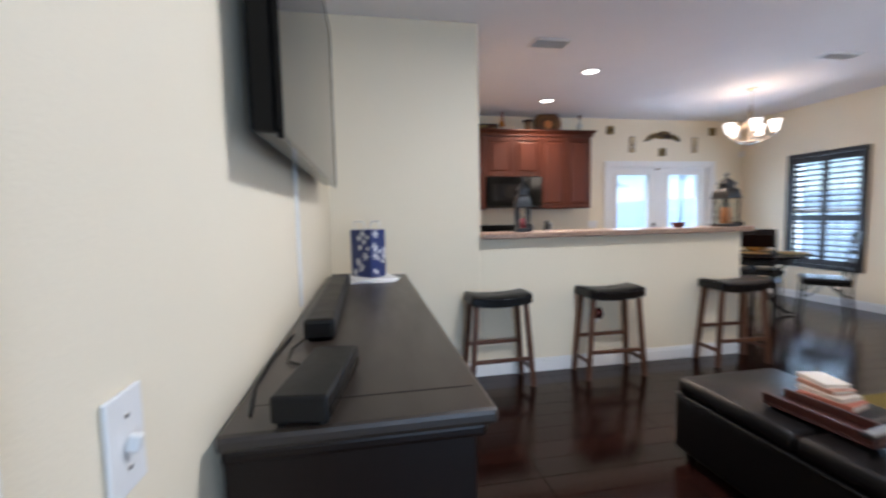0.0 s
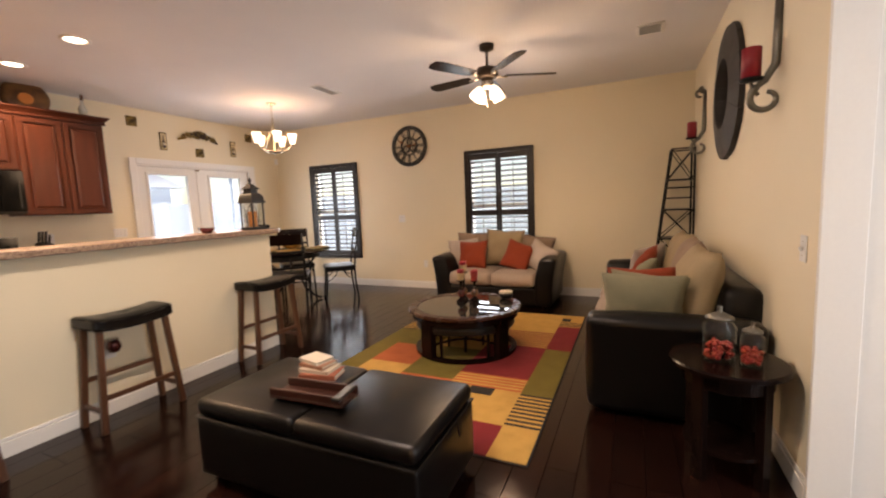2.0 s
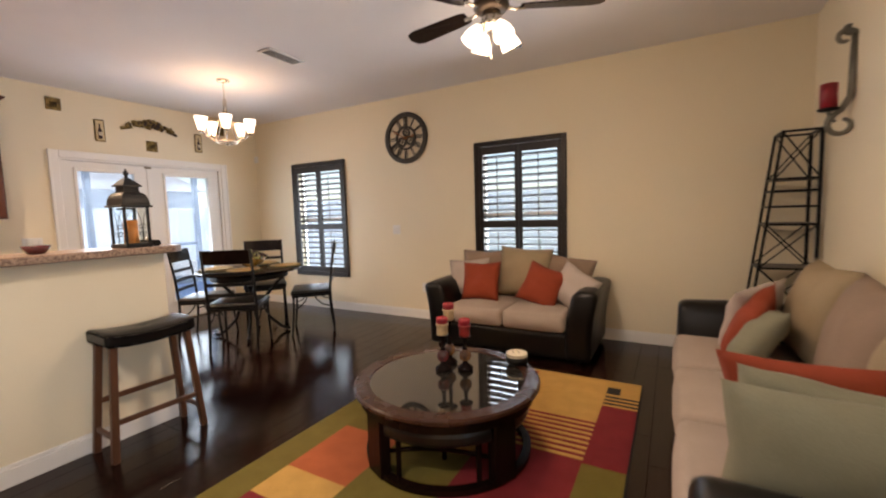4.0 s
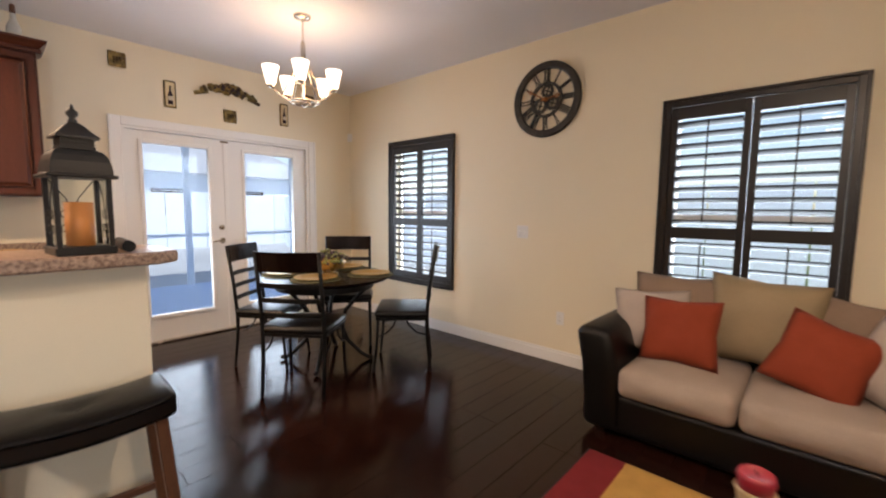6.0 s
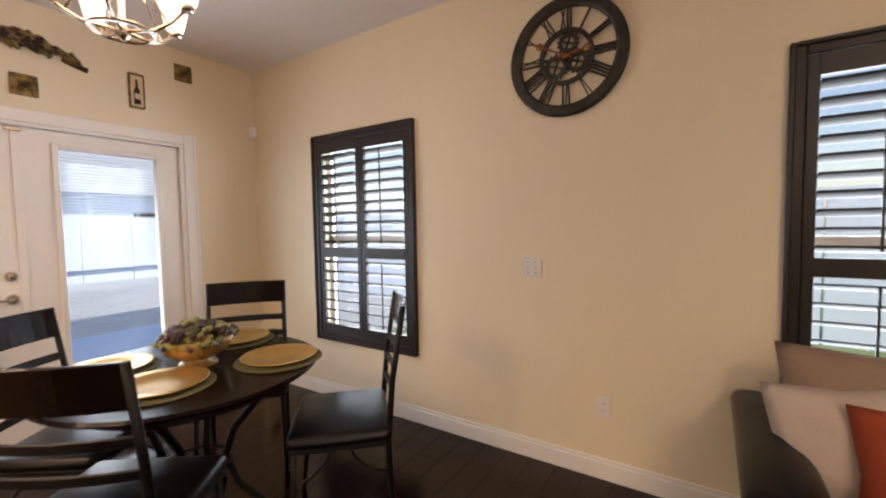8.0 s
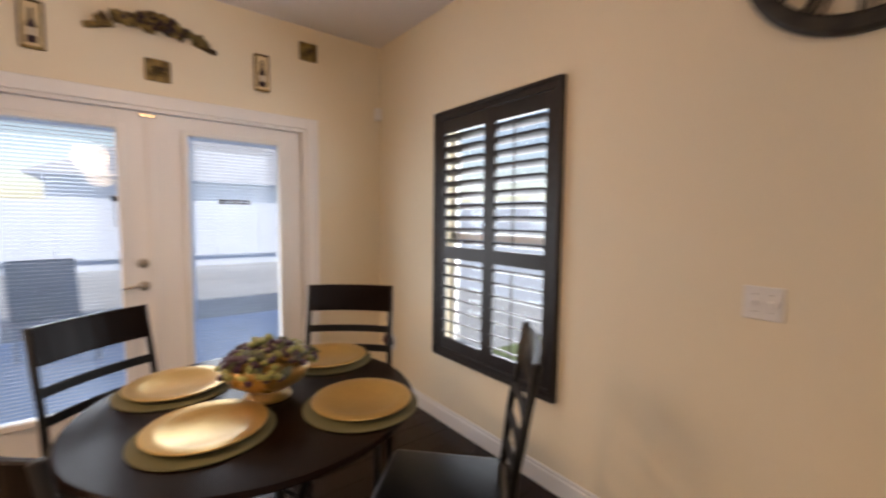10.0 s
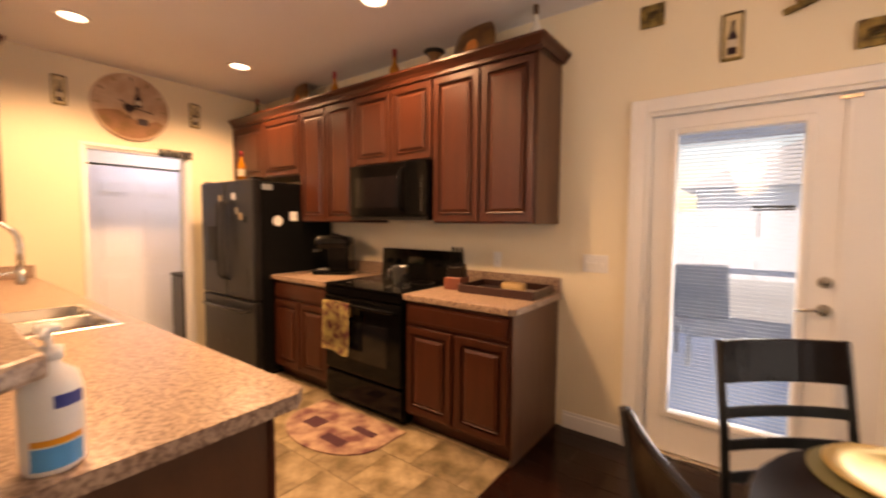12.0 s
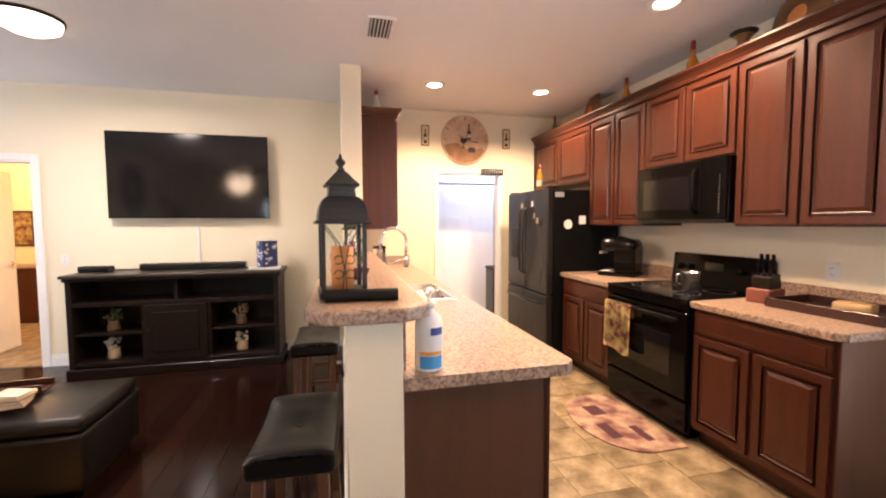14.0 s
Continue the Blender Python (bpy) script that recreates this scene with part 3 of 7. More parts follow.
def wall_cabinet(x0, x1, z0, z1, y0, y1, doors, label, crown_right=False, face=-1):
    c = thing("wall_cabinet", pose(0, 0, 0), label, "cabinet", "kitchen wall cabinets")
    part("body", box(x0 + 0.001, x1 - 0.001, y0, y1, z0, z1, 0.002), M_CHERRY, c)
    front = y0 if face < 0 else y1
    step = (x1 - x0) / doors
    for k in range(doors):
        panel_door("door", x0 + k * step + 0.010, x0 + (k + 1) * step - 0.010, z0 + 0.012, z1 - 0.045, front, c, face)
    bm = box(x0, x1 + (0.03 if crown_right else 0), front - (0.022 if face < 0 else 0), front + (0 if face < 0 else 0.022), z1 - 0.03, z1, 0.004)
    if face < 0:
        prof = [(front, z1), (front - 0.02, z1), (front - 0.035, z1 + 0.022), (front - 0.06, z1 + 0.045), (front - 0.06, z1 + 0.06), (front, z1 + 0.06)]
    else:
        prof = [(front, z1), (front + 0.02, z1), (front + 0.035, z1 + 0.022), (front + 0.06, z1 + 0.045), (front + 0.06, z1 + 0.06), (front, z1 + 0.06)]
    b2 = bmesh.new()
    r0 = [b2.verts.new((x0, a, b)) for a, b in prof]
    r1 = [b2.verts.new((x1 + (abs(a - front) if crown_right else 0), a, b)) for a, b in prof]
    for k in range(6):
        b2.faces.new((r0[k], r0[(k + 1) % 6], r1[(k + 1) % 6], r1[k]))
    b2.faces.new(r0[::-1])
    b2.faces.new(r1)
    bmesh.ops.recalc_face_normals(b2, faces=b2.faces[:])
    join(bm, b2)
    if crown_right:
        b3 = bmesh.new()
        back = y1 if face < 0 else y0
        r0 = [b3.verts.new((x1 + abs(a - front), a, b)) for a, b in prof]
        r1 = [b3.verts.new((x1 + abs(a - front), back, b)) for a, b in prof]
        for k in range(6):
            b3.faces.new((r0[k], r0[(k + 1) % 6], r1[(k + 1) % 6], r1[k]))
        b3.faces.new(r1)
        bmesh.ops.recalc_face_normals(b3, faces=b3.faces[:])
        join(bm, b3)
    part("crown_moulding", bm, M_CHERRY, c)
    return c


UP_Y, UP_Z0, UP_Z1 = 6.62, 1.40, 2.46
wall_cabinet(K_X + 0.002, 1.62, 1.85, UP_Z1, UP_Y, N_Y - 0.003, 2, "short reddish-brown cherry cabinet above the refrigerator")
wall_cabinet(1.62, 2.40, UP_Z0, UP_Z1, UP_Y, N_Y - 0.003, 2, "tall reddish-brown cherry wall cabinet with raised panel doors")
wall_cabinet(2.40, 3.22, 1.86, UP_Z1, UP_Y, N_Y - 0.003, 2, "short reddish-brown cherry cabinet above the microwave")
end_wall_unit = wall_cabinet(3.22, 4.008, UP_Z0, UP_Z1, UP_Y, N_Y - 0.003, 2, "tall reddish-brown cherry wall cabinet at the end of the run", True)
part("end_panel", box(4.0075, 4.0115, UP_Y + 0.002, N_Y - 0.004, UP_Z0 + 0.001, UP_Z1 - 0.032, 0.001), M_ENDPANEL, end_wall_unit, "plain brown end panel")
wall_cabinet(W_X + 0.002, 1.33, UP_Z0 - 0.03, UP_Z1, BAR_Y1 + 0.003, 4.667, 2, "reddish-brown cherry wall cabinet on the wall beside the sink", True, face=1)

CT, BASE_Y, CT_Y = 0.93, 6.325, 6.285


def base_cabinet(x0, x1, doors, label):
    c = thing("base_cabinet", pose(0, 0, 0), label, "cabinet", "kitchen base cabinets")
    bm = box(x0 + 0.001, x1 - 0.001, BASE_Y, N_Y - 0.003, 0.10, CT - 0.042, 0.002)
    box(x0 + 0.001, x1 - 0.02, BASE_Y + 0.07, N_Y - 0.003, 0.0, 0.10, bm=bm)
    part("body", bm, M_CHERRY, c)
    panel_door("drawer_front", x0 + 0.02, x1 - 0.02, 0.735, 0.868, BASE_Y, c, drawer=True)
    step = (x1 - x0) / doors
    for k in range(doors):
        panel_door("door", x0 + k * step + 0.016, x0 + (k + 1) * step - 0.016, 0.125, 0.712, BASE_Y, c)
    return c


base_cabinet(1.635, 2.405, 2, "reddish-brown cherry base cabinet beside the refrigerator")
end_base = base_cabinet(3.225, 4.02, 2, "reddish-brown cherry base cabinet at the end of the run")
part("end_panel", box(4.0195, 4.0235, BASE_Y + 0.002, N_Y - 0.004, 0.0, CT - 0.043, 0.001), M_ENDPANEL, end_base, "plain brown end panel")


def worktop(name, pts, label, splash):
    c = thing(name, pose(0, 0, 0), label, "worktop")
    part("slab", extrude_outline(pts, CT - 0.042, CT, 0.006), M_LAMINATE, c)
    for s in splash:
        part("backsplash", box(*s, CT + 0.0, CT + 0.105, 0.003), M_LAMINATE, c)


worktop("worktop", [(1.625, CT_Y), (2.405, CT_Y), (2.405, N_Y - 0.003), (1.625, N_Y - 0.003)], "speckled tan laminate worktop beside the range", [(1.625, 2.405, N_Y - 0.024, N_Y - 0.004)])
worktop("worktop", [(3.225, CT_Y), (4.01, CT_Y), (4.05, CT_Y + 0.04), (4.05, N_Y - 0.003), (3.225, N_Y - 0.003)], "speckled tan laminate worktop with a clipped corner", [(3.225, 4.04, N_Y - 0.024, N_Y - 0.004)])

# sink run behind the bar
pen = thing("sink_cabinet", pose(0, 0, 0), "long cherry base cabinet under the sink worktop", "cabinet")
bm = box(K_X + 0.003, 3.985, BAR_Y1 + 0.003, 4.865, 0.10, CT - 0.045, 0.002)
box(K_X + 0.003, 3.985, BAR_Y1 + 0.003, 4.80, 0, 0.10, bm=bm)
part("body", bm, M_CHERRY, pen)
part("end_panel", box(3.985, 4.007, BAR_Y1 + 0.003, 4.89, 0, CT - 0.045, 0.002), M_ENDPANEL, pen, "plain brown end panel")
part("corner_strip", box(4.007, 4.012, 4.872, 4.89, 0, CT - 0.045, 0.001), M_CHERRY, pen)
for k in range(6):
    x0 = 0.50 + k * 0.57
    panel_door("door", x0, x0 + 0.54, 0.125, 0.712, 4.865, pen, 1)
    panel_door("drawer_front", x0, x0 + 0.54, 0.735, 0.868, 4.865, pen, 1, True)
SX0, SX1, SY0, SY1 = 2.09, 2.76, 4.51, 4.86
pt = thing("sink_worktop", pose(0, 0, 0), "speckled tan laminate worktop with a cut-out sink", "worktop")
bm = box(K_X + 0.003, SX0, BAR_Y1 + 0.003, 4.95, CT - 0.042, CT)
box(SX0, SX1, BAR_Y1 + 0.003, SY0, CT - 0.042, CT, bm=bm)
box(SX0, SX1, SY1, 4.95, CT - 0.042, CT, bm=bm)
join(bm, extrude_outline([(SX1, BAR_Y1 + 0.003), (4.09, BAR_Y1 + 0.003), (4.088, 4.915), (4.05, 4.955), (SX1, 4.95)], CT - 0.042, CT))
part("slab", bm, M_LAMINATE, pt)
part("backsplash", box(K_X + 0.003, K_X + 0.023, BAR_Y1 + 0.02, 4.95, CT, CT + 0.105, 0.003), M_LAMINATE, pt)
part("backsplash", box(K_X + 0.024, 4.02, BAR_Y1 + 0.003, BAR_Y1 + 0.018, CT, 1.12, 0.002), M_LAMINATE, pt)
bar = thing("breakfast_bar", pose(0, 0, 0), "raised speckled laminate breakfast bar top with rounded edge", "bar top")
part("slab", extrude_outline([(BAR_X0 + 0.002, 4.04), (4.10, 4.04), (4.17, 4.10), (4.17, 4.335), (4.11, 4.415), (BAR_X0 + 0.002, 4.415)], 1.130, 1.176, 0.010), M_LAMINATE, bar)
part("edge_band", box(BAR_X0 + 0.01, 4.095, 4.037, 4.04, 1.137, 1.169, 0.001), M_LAMINATE, bar, "laminate edge strip")
part("edge_band", box(4.17, 4.173, 4.105, 4.33, 1.137, 1.169, 0.001), M_LAMINATE, bar, "laminate edge strip")

# ---- living room furniture ----


# lighter than M_BLACKWOOD: reflection of wall and ceiling put into the base colour
M_CONSOLETOP = mat("satin_console_top", (0.030, 0.022, 0.016), 0.36, var=0.3, scale=3, fine=40, bump=0.006, stretch=(5, 1, 1), spec=0.5)


def console():
    """Media console against the west wall, front looking along +x."""
    c = thing("media_console", pose(0, 0, 0), "long black wooden media console with open shelves", "media console")
    x0, x1, y0, y1, z = W_X + 0.02, 0.94, 1.69, 3.512, 0.962
    part("top", box(x0 - 0.0, x1 + 0.035, y0 - 0.035, y1 + 0.035, z - 0.032, z, 0.010, 2), M_CONSOLETOP, c, "satin brown-black top with reflected sheen in its colour")
    part("inlay_line", box(x0 + 0.03, x1 + 0.01, y0 + 0.075, y0 + 0.079, z, z + 0.0006), M_IRON, c)
    part("moulding", box(x0, x1 + 0.018, y0 - 0.018, y1 + 0.018, z - 0.062, z - 0.032, 0.010, 2), M_BLACKWOOD, c)
    for a, b in ((y0, y0 + 0.045), (y1 - 0.045, y1)):
        part("side_panel", box(x0, x1, a, b, 0.0, z - 0.062, 0.003), M_BLACKWOOD, c)
    for a, b in ((2.28, 2.31), (2.85, 2.88)):
        part("divider", box(x0, x1 - 0.02, a, b, 0.13, 0.66), M_BLACKWOOD, c)
    part("divider", box(x0, x1 - 0.02, 2.565, 2.595, 0.70, z - 0.062), M_BLACKWOOD, c)
    part("back_panel", box(x0, x0 + 0.012, y0 + 0.045, y1 - 0.045, 0.10, z - 0.062), M_BLACKWOOD, c)
    for lo, hi in ((0.10, 0.13), (0.66, 0.70)):
        part("shelf", box(x0 + 0.012, x1 - 0.005, y0 + 0.045, y1 - 0.045, lo, hi, 0.002), M_BLACKWOOD, c)
    for a, b in ((y0 + 0.045, 2.28), (2.88, y1 - 0.045)):
        part("shelf", box(x0 + 0.012, x1 - 0.03, a, b, 0.38, 0.40, 0.002), M_BLACKWOOD, c)
    bm = box(x0, x1 + 0.02, y0 - 0.02, y1 + 0.02, 0.0, 0.085, 0.008)
    part("plinth", bm, M_BLACKWOOD, c)
    d = part("door", box(x1 - 0.02, x1, 2.312, 2.848, 0.132, 0.658, 0.003), M_BLACKWOOD, c)
    part("door_panel", box(x1, x1 + 0.006, 2.38, 2.78, 0.20, 0.59, 0.005), M_BLACKWOOD, d)
    part("knob", lathe([(0, 0), (0.006, 0), (0.006, 0.012), (0.013, 0.018), (0.010, 0.026), (0, 0.028)], 14, m=pose(x1, 2.345, 0.42, 0, 90, 0)), M_IRON, d, smooth=True)
    return c


console()


def television():
    t = thing("television", pose(0, 0, 0), "large black flat television mounted on the wall", "television")
    y0, y1, z0, z1, xf = 1.895, 3.392, 1.488, 2.352, 0.58
    part("housing", box(W_X + 0.035, xf - 0.012, y0 + 0.015, y1 - 0.015, z0 + 0.015, z1 - 0.015, 0.012, 2), M_BLACKGLOSS, t)
    part("wall_mount", box(W_X, W_X + 0.036, y0 + 0.4, y1 - 0.4, z0 + 0.25, z1 - 0.25), M_IRON, t)
    bm = box(xf - 0.014, xf, y0, y1, z0, z0 + 0.016, 0.002)
    box(xf - 0.014, xf, y0, y1, z1 - 0.010, z1, 0.002, bm=bm)
    box(xf - 0.014, xf, y0, y0 + 0.010, z0 + 0.016, z1 - 0.010, 0.002, bm=bm)
    box(xf - 0.014, xf, y1 - 0.010, y1, z0 + 0.016, z1 - 0.010, 0.002, bm=bm)
    part("bezel", bm, M_BLACKGLOSS, t)
    part("screen", box(xf - 0.012, xf - 0.003, y0 + 0.010, y1 - 0.010, z0 + 0.016, z1 - 0.010), M_SCREEN, t)
    part("cord_cover", box(W_X, W_X + 0.012, 2.655, 2.68, 0.965, z0 + 0.05, 0.004), M_PLASTIC, t, "white cord cover")


television()


def ottoman():
    o = thing("storage_ottoman", pose(2.65, 2.235, 0, 0, 0, 0.5), "black leather storage ottoman with two tray lids", "ottoman")
    w, d = 0.62, 1.22
    part("base", moved(soft_box(w, d, 0.30, 0.02, 0.004), pose(0, 0, 0.055)), M_LEATHER, o, smooth=True)
    for s in (-1, 1):
        part("lid", moved(soft_box(w - 0.005, d / 2 - 0.004, 0.085, 0.03, 0.010, seed=s), pose(0, s * d / 4, 0.357)), M_LEATHER, o, smooth=True)
    part("piping", box(-w / 2 - 0.004, w / 2 + 0.004, -d / 2 - 0.004, d / 2 + 0.004, 0.349, 0.358, 0.004), M_LEATHER, o)
    for sx in (-1, 1):
        for sy in (-1, 1):
            part("foot", cyl((sx * (w / 2 - 0.06), sy * (d / 2 - 0.06), 0), (sx * (w / 2 - 0.06), sy * (d / 2 - 0.06), 0.06), 0.022, 0.03, 12), M_BROWNWOOD, o)
    for k, s in enumerate((-1,)):
        part("pull_tab", moved(box(-0.02, 0.02, -0.003, 0.003, -0.07, 0, 0.002), pose(0.08, s * (d / 2 + 0.012), 0.36, 8 * s)), M_LEATHER, o)


ottoman()


def coffee_table():
    t = thing("coffee_table", pose(4.585, 2.31, 0.012, 0, 0, 20), "round espresso coffee table with an inset glass top", "coffee table")
    R, z = 0.518, 0.40
    ring = lathe([(0.43, z - 0.035), (R - 0.012, z - 0.035), (R, z - 0.022), (R, z - 0.008), (R - 0.010, z), (0.438, z), (0.43, z - 0.006), (0.43, z - 0.035)], 64)
    part("rim", ring, M_RIM, t, "brown veneered rim")
    g = part("glass_top", lathe([(0, z - 0.014), (0.4295, z - 0.014), (0.4295, z - 0.005), (0, z - 0.005)], 64), M_TINTGLASS, t, "dark reflective glass inset")
    part("under_shelf", lathe([(0, z - 0.05), (0.45, z - 0.05), (0.45, z - 0.036), (0, z - 0.036)], 48), M_BROWNWOOD, t)
    part("apron", lathe([(0.47, z - 0.085), (0.485, z - 0.085), (0.485, z - 0.035), (0.47, z - 0.035), (0.47, z - 0.085)], 56), M_BROWNWOOD, t)
    for k in range(4):
        a = radians(45 + 90 * k)
        part("leg", moved(box(-0.03, 0.03, -0.07, 0.07, 0, z - 0.086, 0.006), pose(0.44 * math.cos(a), 0.44 * math.sin(a), 0, 0, 0, 45 + 90 * k)), M_BROWNWOOD, t)
    part("base_ring", lathe([(0.42, 0.0), (0.465, 0.0), (0.465, 0.03), (0.42, 0.03), (0.42, 0.0)], 56), M_BROWNWOOD, t)
    for k in range(4):
        o = part("cross_bar", tube([(0.40 * math.cos(radians(45 + 90 * k) + i * math.pi / 2 / 10), 0.40 * math.sin(radians(45 + 90 * k) + i * math.pi / 2 / 10), 0.10 + 0.10 * math.sin(i / 10 * math.pi)) for i in range(11)], 0.012, 6), M_BROWNWOOD, t)
    # wedge stools tucked under the top
    for k in range(4):
        s = thing("nesting_stool", pose(4.585, 2.31, 0.012, 0, 0, 20 + 90 * k), "small black leather wedge stool tucked under the coffee table", "stool", "stools under the coffee table")
        pts = [(0.10, 0)] + [(0.455 * math.cos(radians(q)), 0.455 * math.sin(radians(q))) for q in range(-36, 37, 6)]
        pts = [(0.12 * math.cos(radians(-30)), 0.12 * math.sin(radians(-30)))] + pts[1:] + [(0.12 * math.cos(radians(30)), 0.12 * math.sin(radians(30)))]
        part("seat", extrude_outline(pts, 0.225, 0.30, 0.022), M_LEATHER, s, smooth=False)
        for q, r in ((-30, 0.40), (30, 0.40), (0, 0.16)):
            part("leg", cyl((r * math.cos(radians(q)), r * math.sin(radians(q)), 0.0), (r * math.cos(radians(q)), r * math.sin(radians(q)), 0.226), 0.013, 0.016, 8), M_BROWNWOOD, s)


M_RIM = mat("brown_rim_veneer", (0.050, 0.021, 0.013), 0.27, var=0.4, scale=6, fine=60, bump=0.03, spec=0.3)
M_TINTGLASS = mat("dark_table_glass", (0.020, 0.018, 0.016), 0.02, var=0.05, bump=0, rvar=0.005, spec=0.5)
M_TINTGLASS.node_tree.nodes["Principled BSDF"].inputs["IOR"].default_value = 2.3
coffee_table()


def bar_stool(m):
    s = thing("bar_stool", m, "walnut bar stool with a black leather saddle seat", "bar stool", "stools along the bar")
    w, d, h = 0.475, 0.27, 0.717
    bm = box(-w / 2, w / 2, -d / 2, d / 2, h - 0.085, h - 0.01)
    bmesh.ops.subdivide_edges(bm, edges=bm.edges[:], cuts=7, use_grid_fill=True)
    for v in bm.verts:
        u, q = v.co.x / (w / 2), v.co.y / (d / 2)
        v.co.z += 0.024 * u * u - 0.006
        if v.co.z > h - 0.04:
            v.co.z += 0.018 * (1 - q * q) * (1 - u * u * 0.6) - 0.02 * math.exp(-((v.co.x / 0.03) ** 2 + (v.co.y / 0.03) ** 2))
    sharp = [e for e in bm.edges if len(e.link_faces) == 2 and e.calc_face_angle(0) > 0.9]
    bmesh.ops.bevel(bm, geom=sharp, offset=0.018, segments=3, profile=0.5, affect="EDGES")
    seat = part("seat", bm, M_LEATHER, s, "black leather saddle seat", smooth=True)
    part("button", lathe([(0, 0), (0.012, 0.001), (0.009, 0.007), (0, 0.009)], 12, m=pose(0, 0, h - 0.022)), M_LEATHER, seat, smooth=True)
    top = {(sx, sy): Vector((sx * 0.195, sy * 0.095, h - 0.07)) for sx in (-1, 1) for sy in (-1, 1)}
    foot = {(sx, sy): Vector((sx * 0.243, sy * 0.122, 0)) for sx in (-1, 1) for sy in (-1, 1)}

    def bar_between(name, p, q, a, b):
        dv = q - p
        bm = box(-a / 2, a / 2, -b / 2, b / 2, 0, dv.length, 0.004)
        x = Vector((1, 0, 0)) if abs(dv.normalized().x) < 0.8 else Vector((0, 0, 1))
        zc = dv.normalized()
        yc = zc.cross(x).normalized()
        xc = yc.cross(zc)
        mm = Matrix((xc, yc, zc)).transposed().to_4x4()
        mm.translation = p
        return part(name, moved(bm, mm), M_STOOLWOOD, s)

    for k in top:
        bar_between("leg", foot[k], top[k], 0.036, 0.036)
    at = lambda k, z: foot[k].lerp(top[k], z / (h - 0.07))
    for sy, z in ((-1, 0.22), (1, 0.30)):
        bar_between("stretcher", at((-1, sy), z), at((1, sy), z), 0.03, 0.02)
    for sx in (-1, 1):
        bar_between("stretcher", at((sx, -1), 0.14), at((sx, 1), 0.14), 0.02, 0.03)
    return s


first_stool = bar_stool(pose(2.665, 3.985, 0, 0, 0, -1))
copy_thing(first_stool, pose(1.715, 3.985, 0, 0, 0, 1))
copy_thing(first_stool, pose(3.85, 3.99, 0, 0, 0, -2))


def couch(name, m, length, seats, label, pieces):
    """Two-tone couch; local x runs along it, the front looks along -y, the back is at y = 0.9."""
    c = thing(name, m, label, "sofa")
    dep, arm = 0.92, 0.24
    part("base", moved(soft_box(length - 0.06, dep - 0.06, 0.235, 0.03, 0.003), pose(0, dep / 2 + 0.01, 0.035)), M_LEATHER, c, smooth=True)
    part("backrest", moved(soft_box(length - 2 * arm + 0.02, 0.22, 0.52, 0.07, 0.02), pose(0, dep - 0.11, 0.27, -5)), M_LEATHER, c, smooth=True)
    for s in (-1, 1):
        bm = moved(soft_box(arm - 0.02, dep - 0.02, 0.56, 0.05, 0.01), pose(s * (length / 2 - arm / 2), dep / 2, 0.04))
        for v in bm.verts:          # arms flare out and roll over at the top
            k = max(0.0, (v.co.z - 0.22) / 0.4)
            v.co.x += s * 0.075 * k * k
            if v.co.z > 0.5:
                v.co.z += 0.05 * math.cos((v.co.x - s * (length / 2 - 0.06)) / 0.12)
        part("arm", bm, M_LEATHER, c, smooth=True)
    for sx in (-1, 1):
        for sy in (0.08, dep - 0.08):
            part("foot", box(sx * (length / 2 - 0.12) - 0.03, sx * (length / 2 - 0.12) + 0.03, sy - 0.03, sy + 0.03, 0, 0.045, 0.004), M_BROWNWOOD, c)
    sw = (length - 2 * arm + 0.05) / seats
    for k in range(seats):
        part("seat_cushion", moved(soft_box(sw - 0.008, 0.70, 0.17, 0.045, 0.018, seed=k), pose(-(seats - 1) * sw / 2 + k * sw, 0.34, 0.276)), M_SUEDE, c, "tan suede seat cushion", smooth=True)
    for nm, mt, w, h, d, mm, lab in pieces:
        o = part(nm, pillow(w, h, d, seed=len(bpy.data.objects) % 13), mt, None, smooth=True)
        o.matrix_world = m @ mm
        tagged(o, lab, "cushion", "cushions on the " + name)
    return c


ZS = 0.452
couch("loveseat", pose(6.06, 2.55, 0, 0, 0, -90), 1.57, 2, "black and tan loveseat with loose cushions under the window", [
    ("back_cushion", M_TAUPE, 0.58, 0.48, 0.22, pose(-0.40, 0.60, ZS, -14, 0, 4), "taupe back cushion leaning on the loveseat"),
    ("back_cushion", M_OLIVETAN, 0.56, 0.52, 0.22, pose(0.00, 0.54, ZS, -16, 3, -3), "khaki back cushion leaning on the loveseat"),
    ("back_cushion", M_TAUPE, 0.60, 0.44, 0.20, pose(0.36, 0.62, ZS, -16, 8, -6), "taupe back cushion leaning on the loveseat"),
    ("throw_pillow", M_CREAM, 0.44, 0.40, 0.16, pose(-0.50, 0.40, ZS, -16, -4, 10), "cream throw pillow in the loveseat corner"),
    ("throw_pillow", M_ORANGE, 0.42, 0.39, 0.16, pose(-0.33, 0.26, ZS, -18, -3, -4), "rust orange throw pillow on the loveseat"),
    ("throw_pillow", M_ORANGE, 0.39, 0.39, 0.16, pose(0.22, 0.26, ZS, -24, 18, -8), "rust orange throw pillow tipped on its corner"),
    ("throw_pillow", M_CREAM, 0.44, 0.38, 0.17, pose(0.48, 0.33, ZS - 0.01, -20, 22, -32), "cream throw pillow leaning on the loveseat arm"),
])
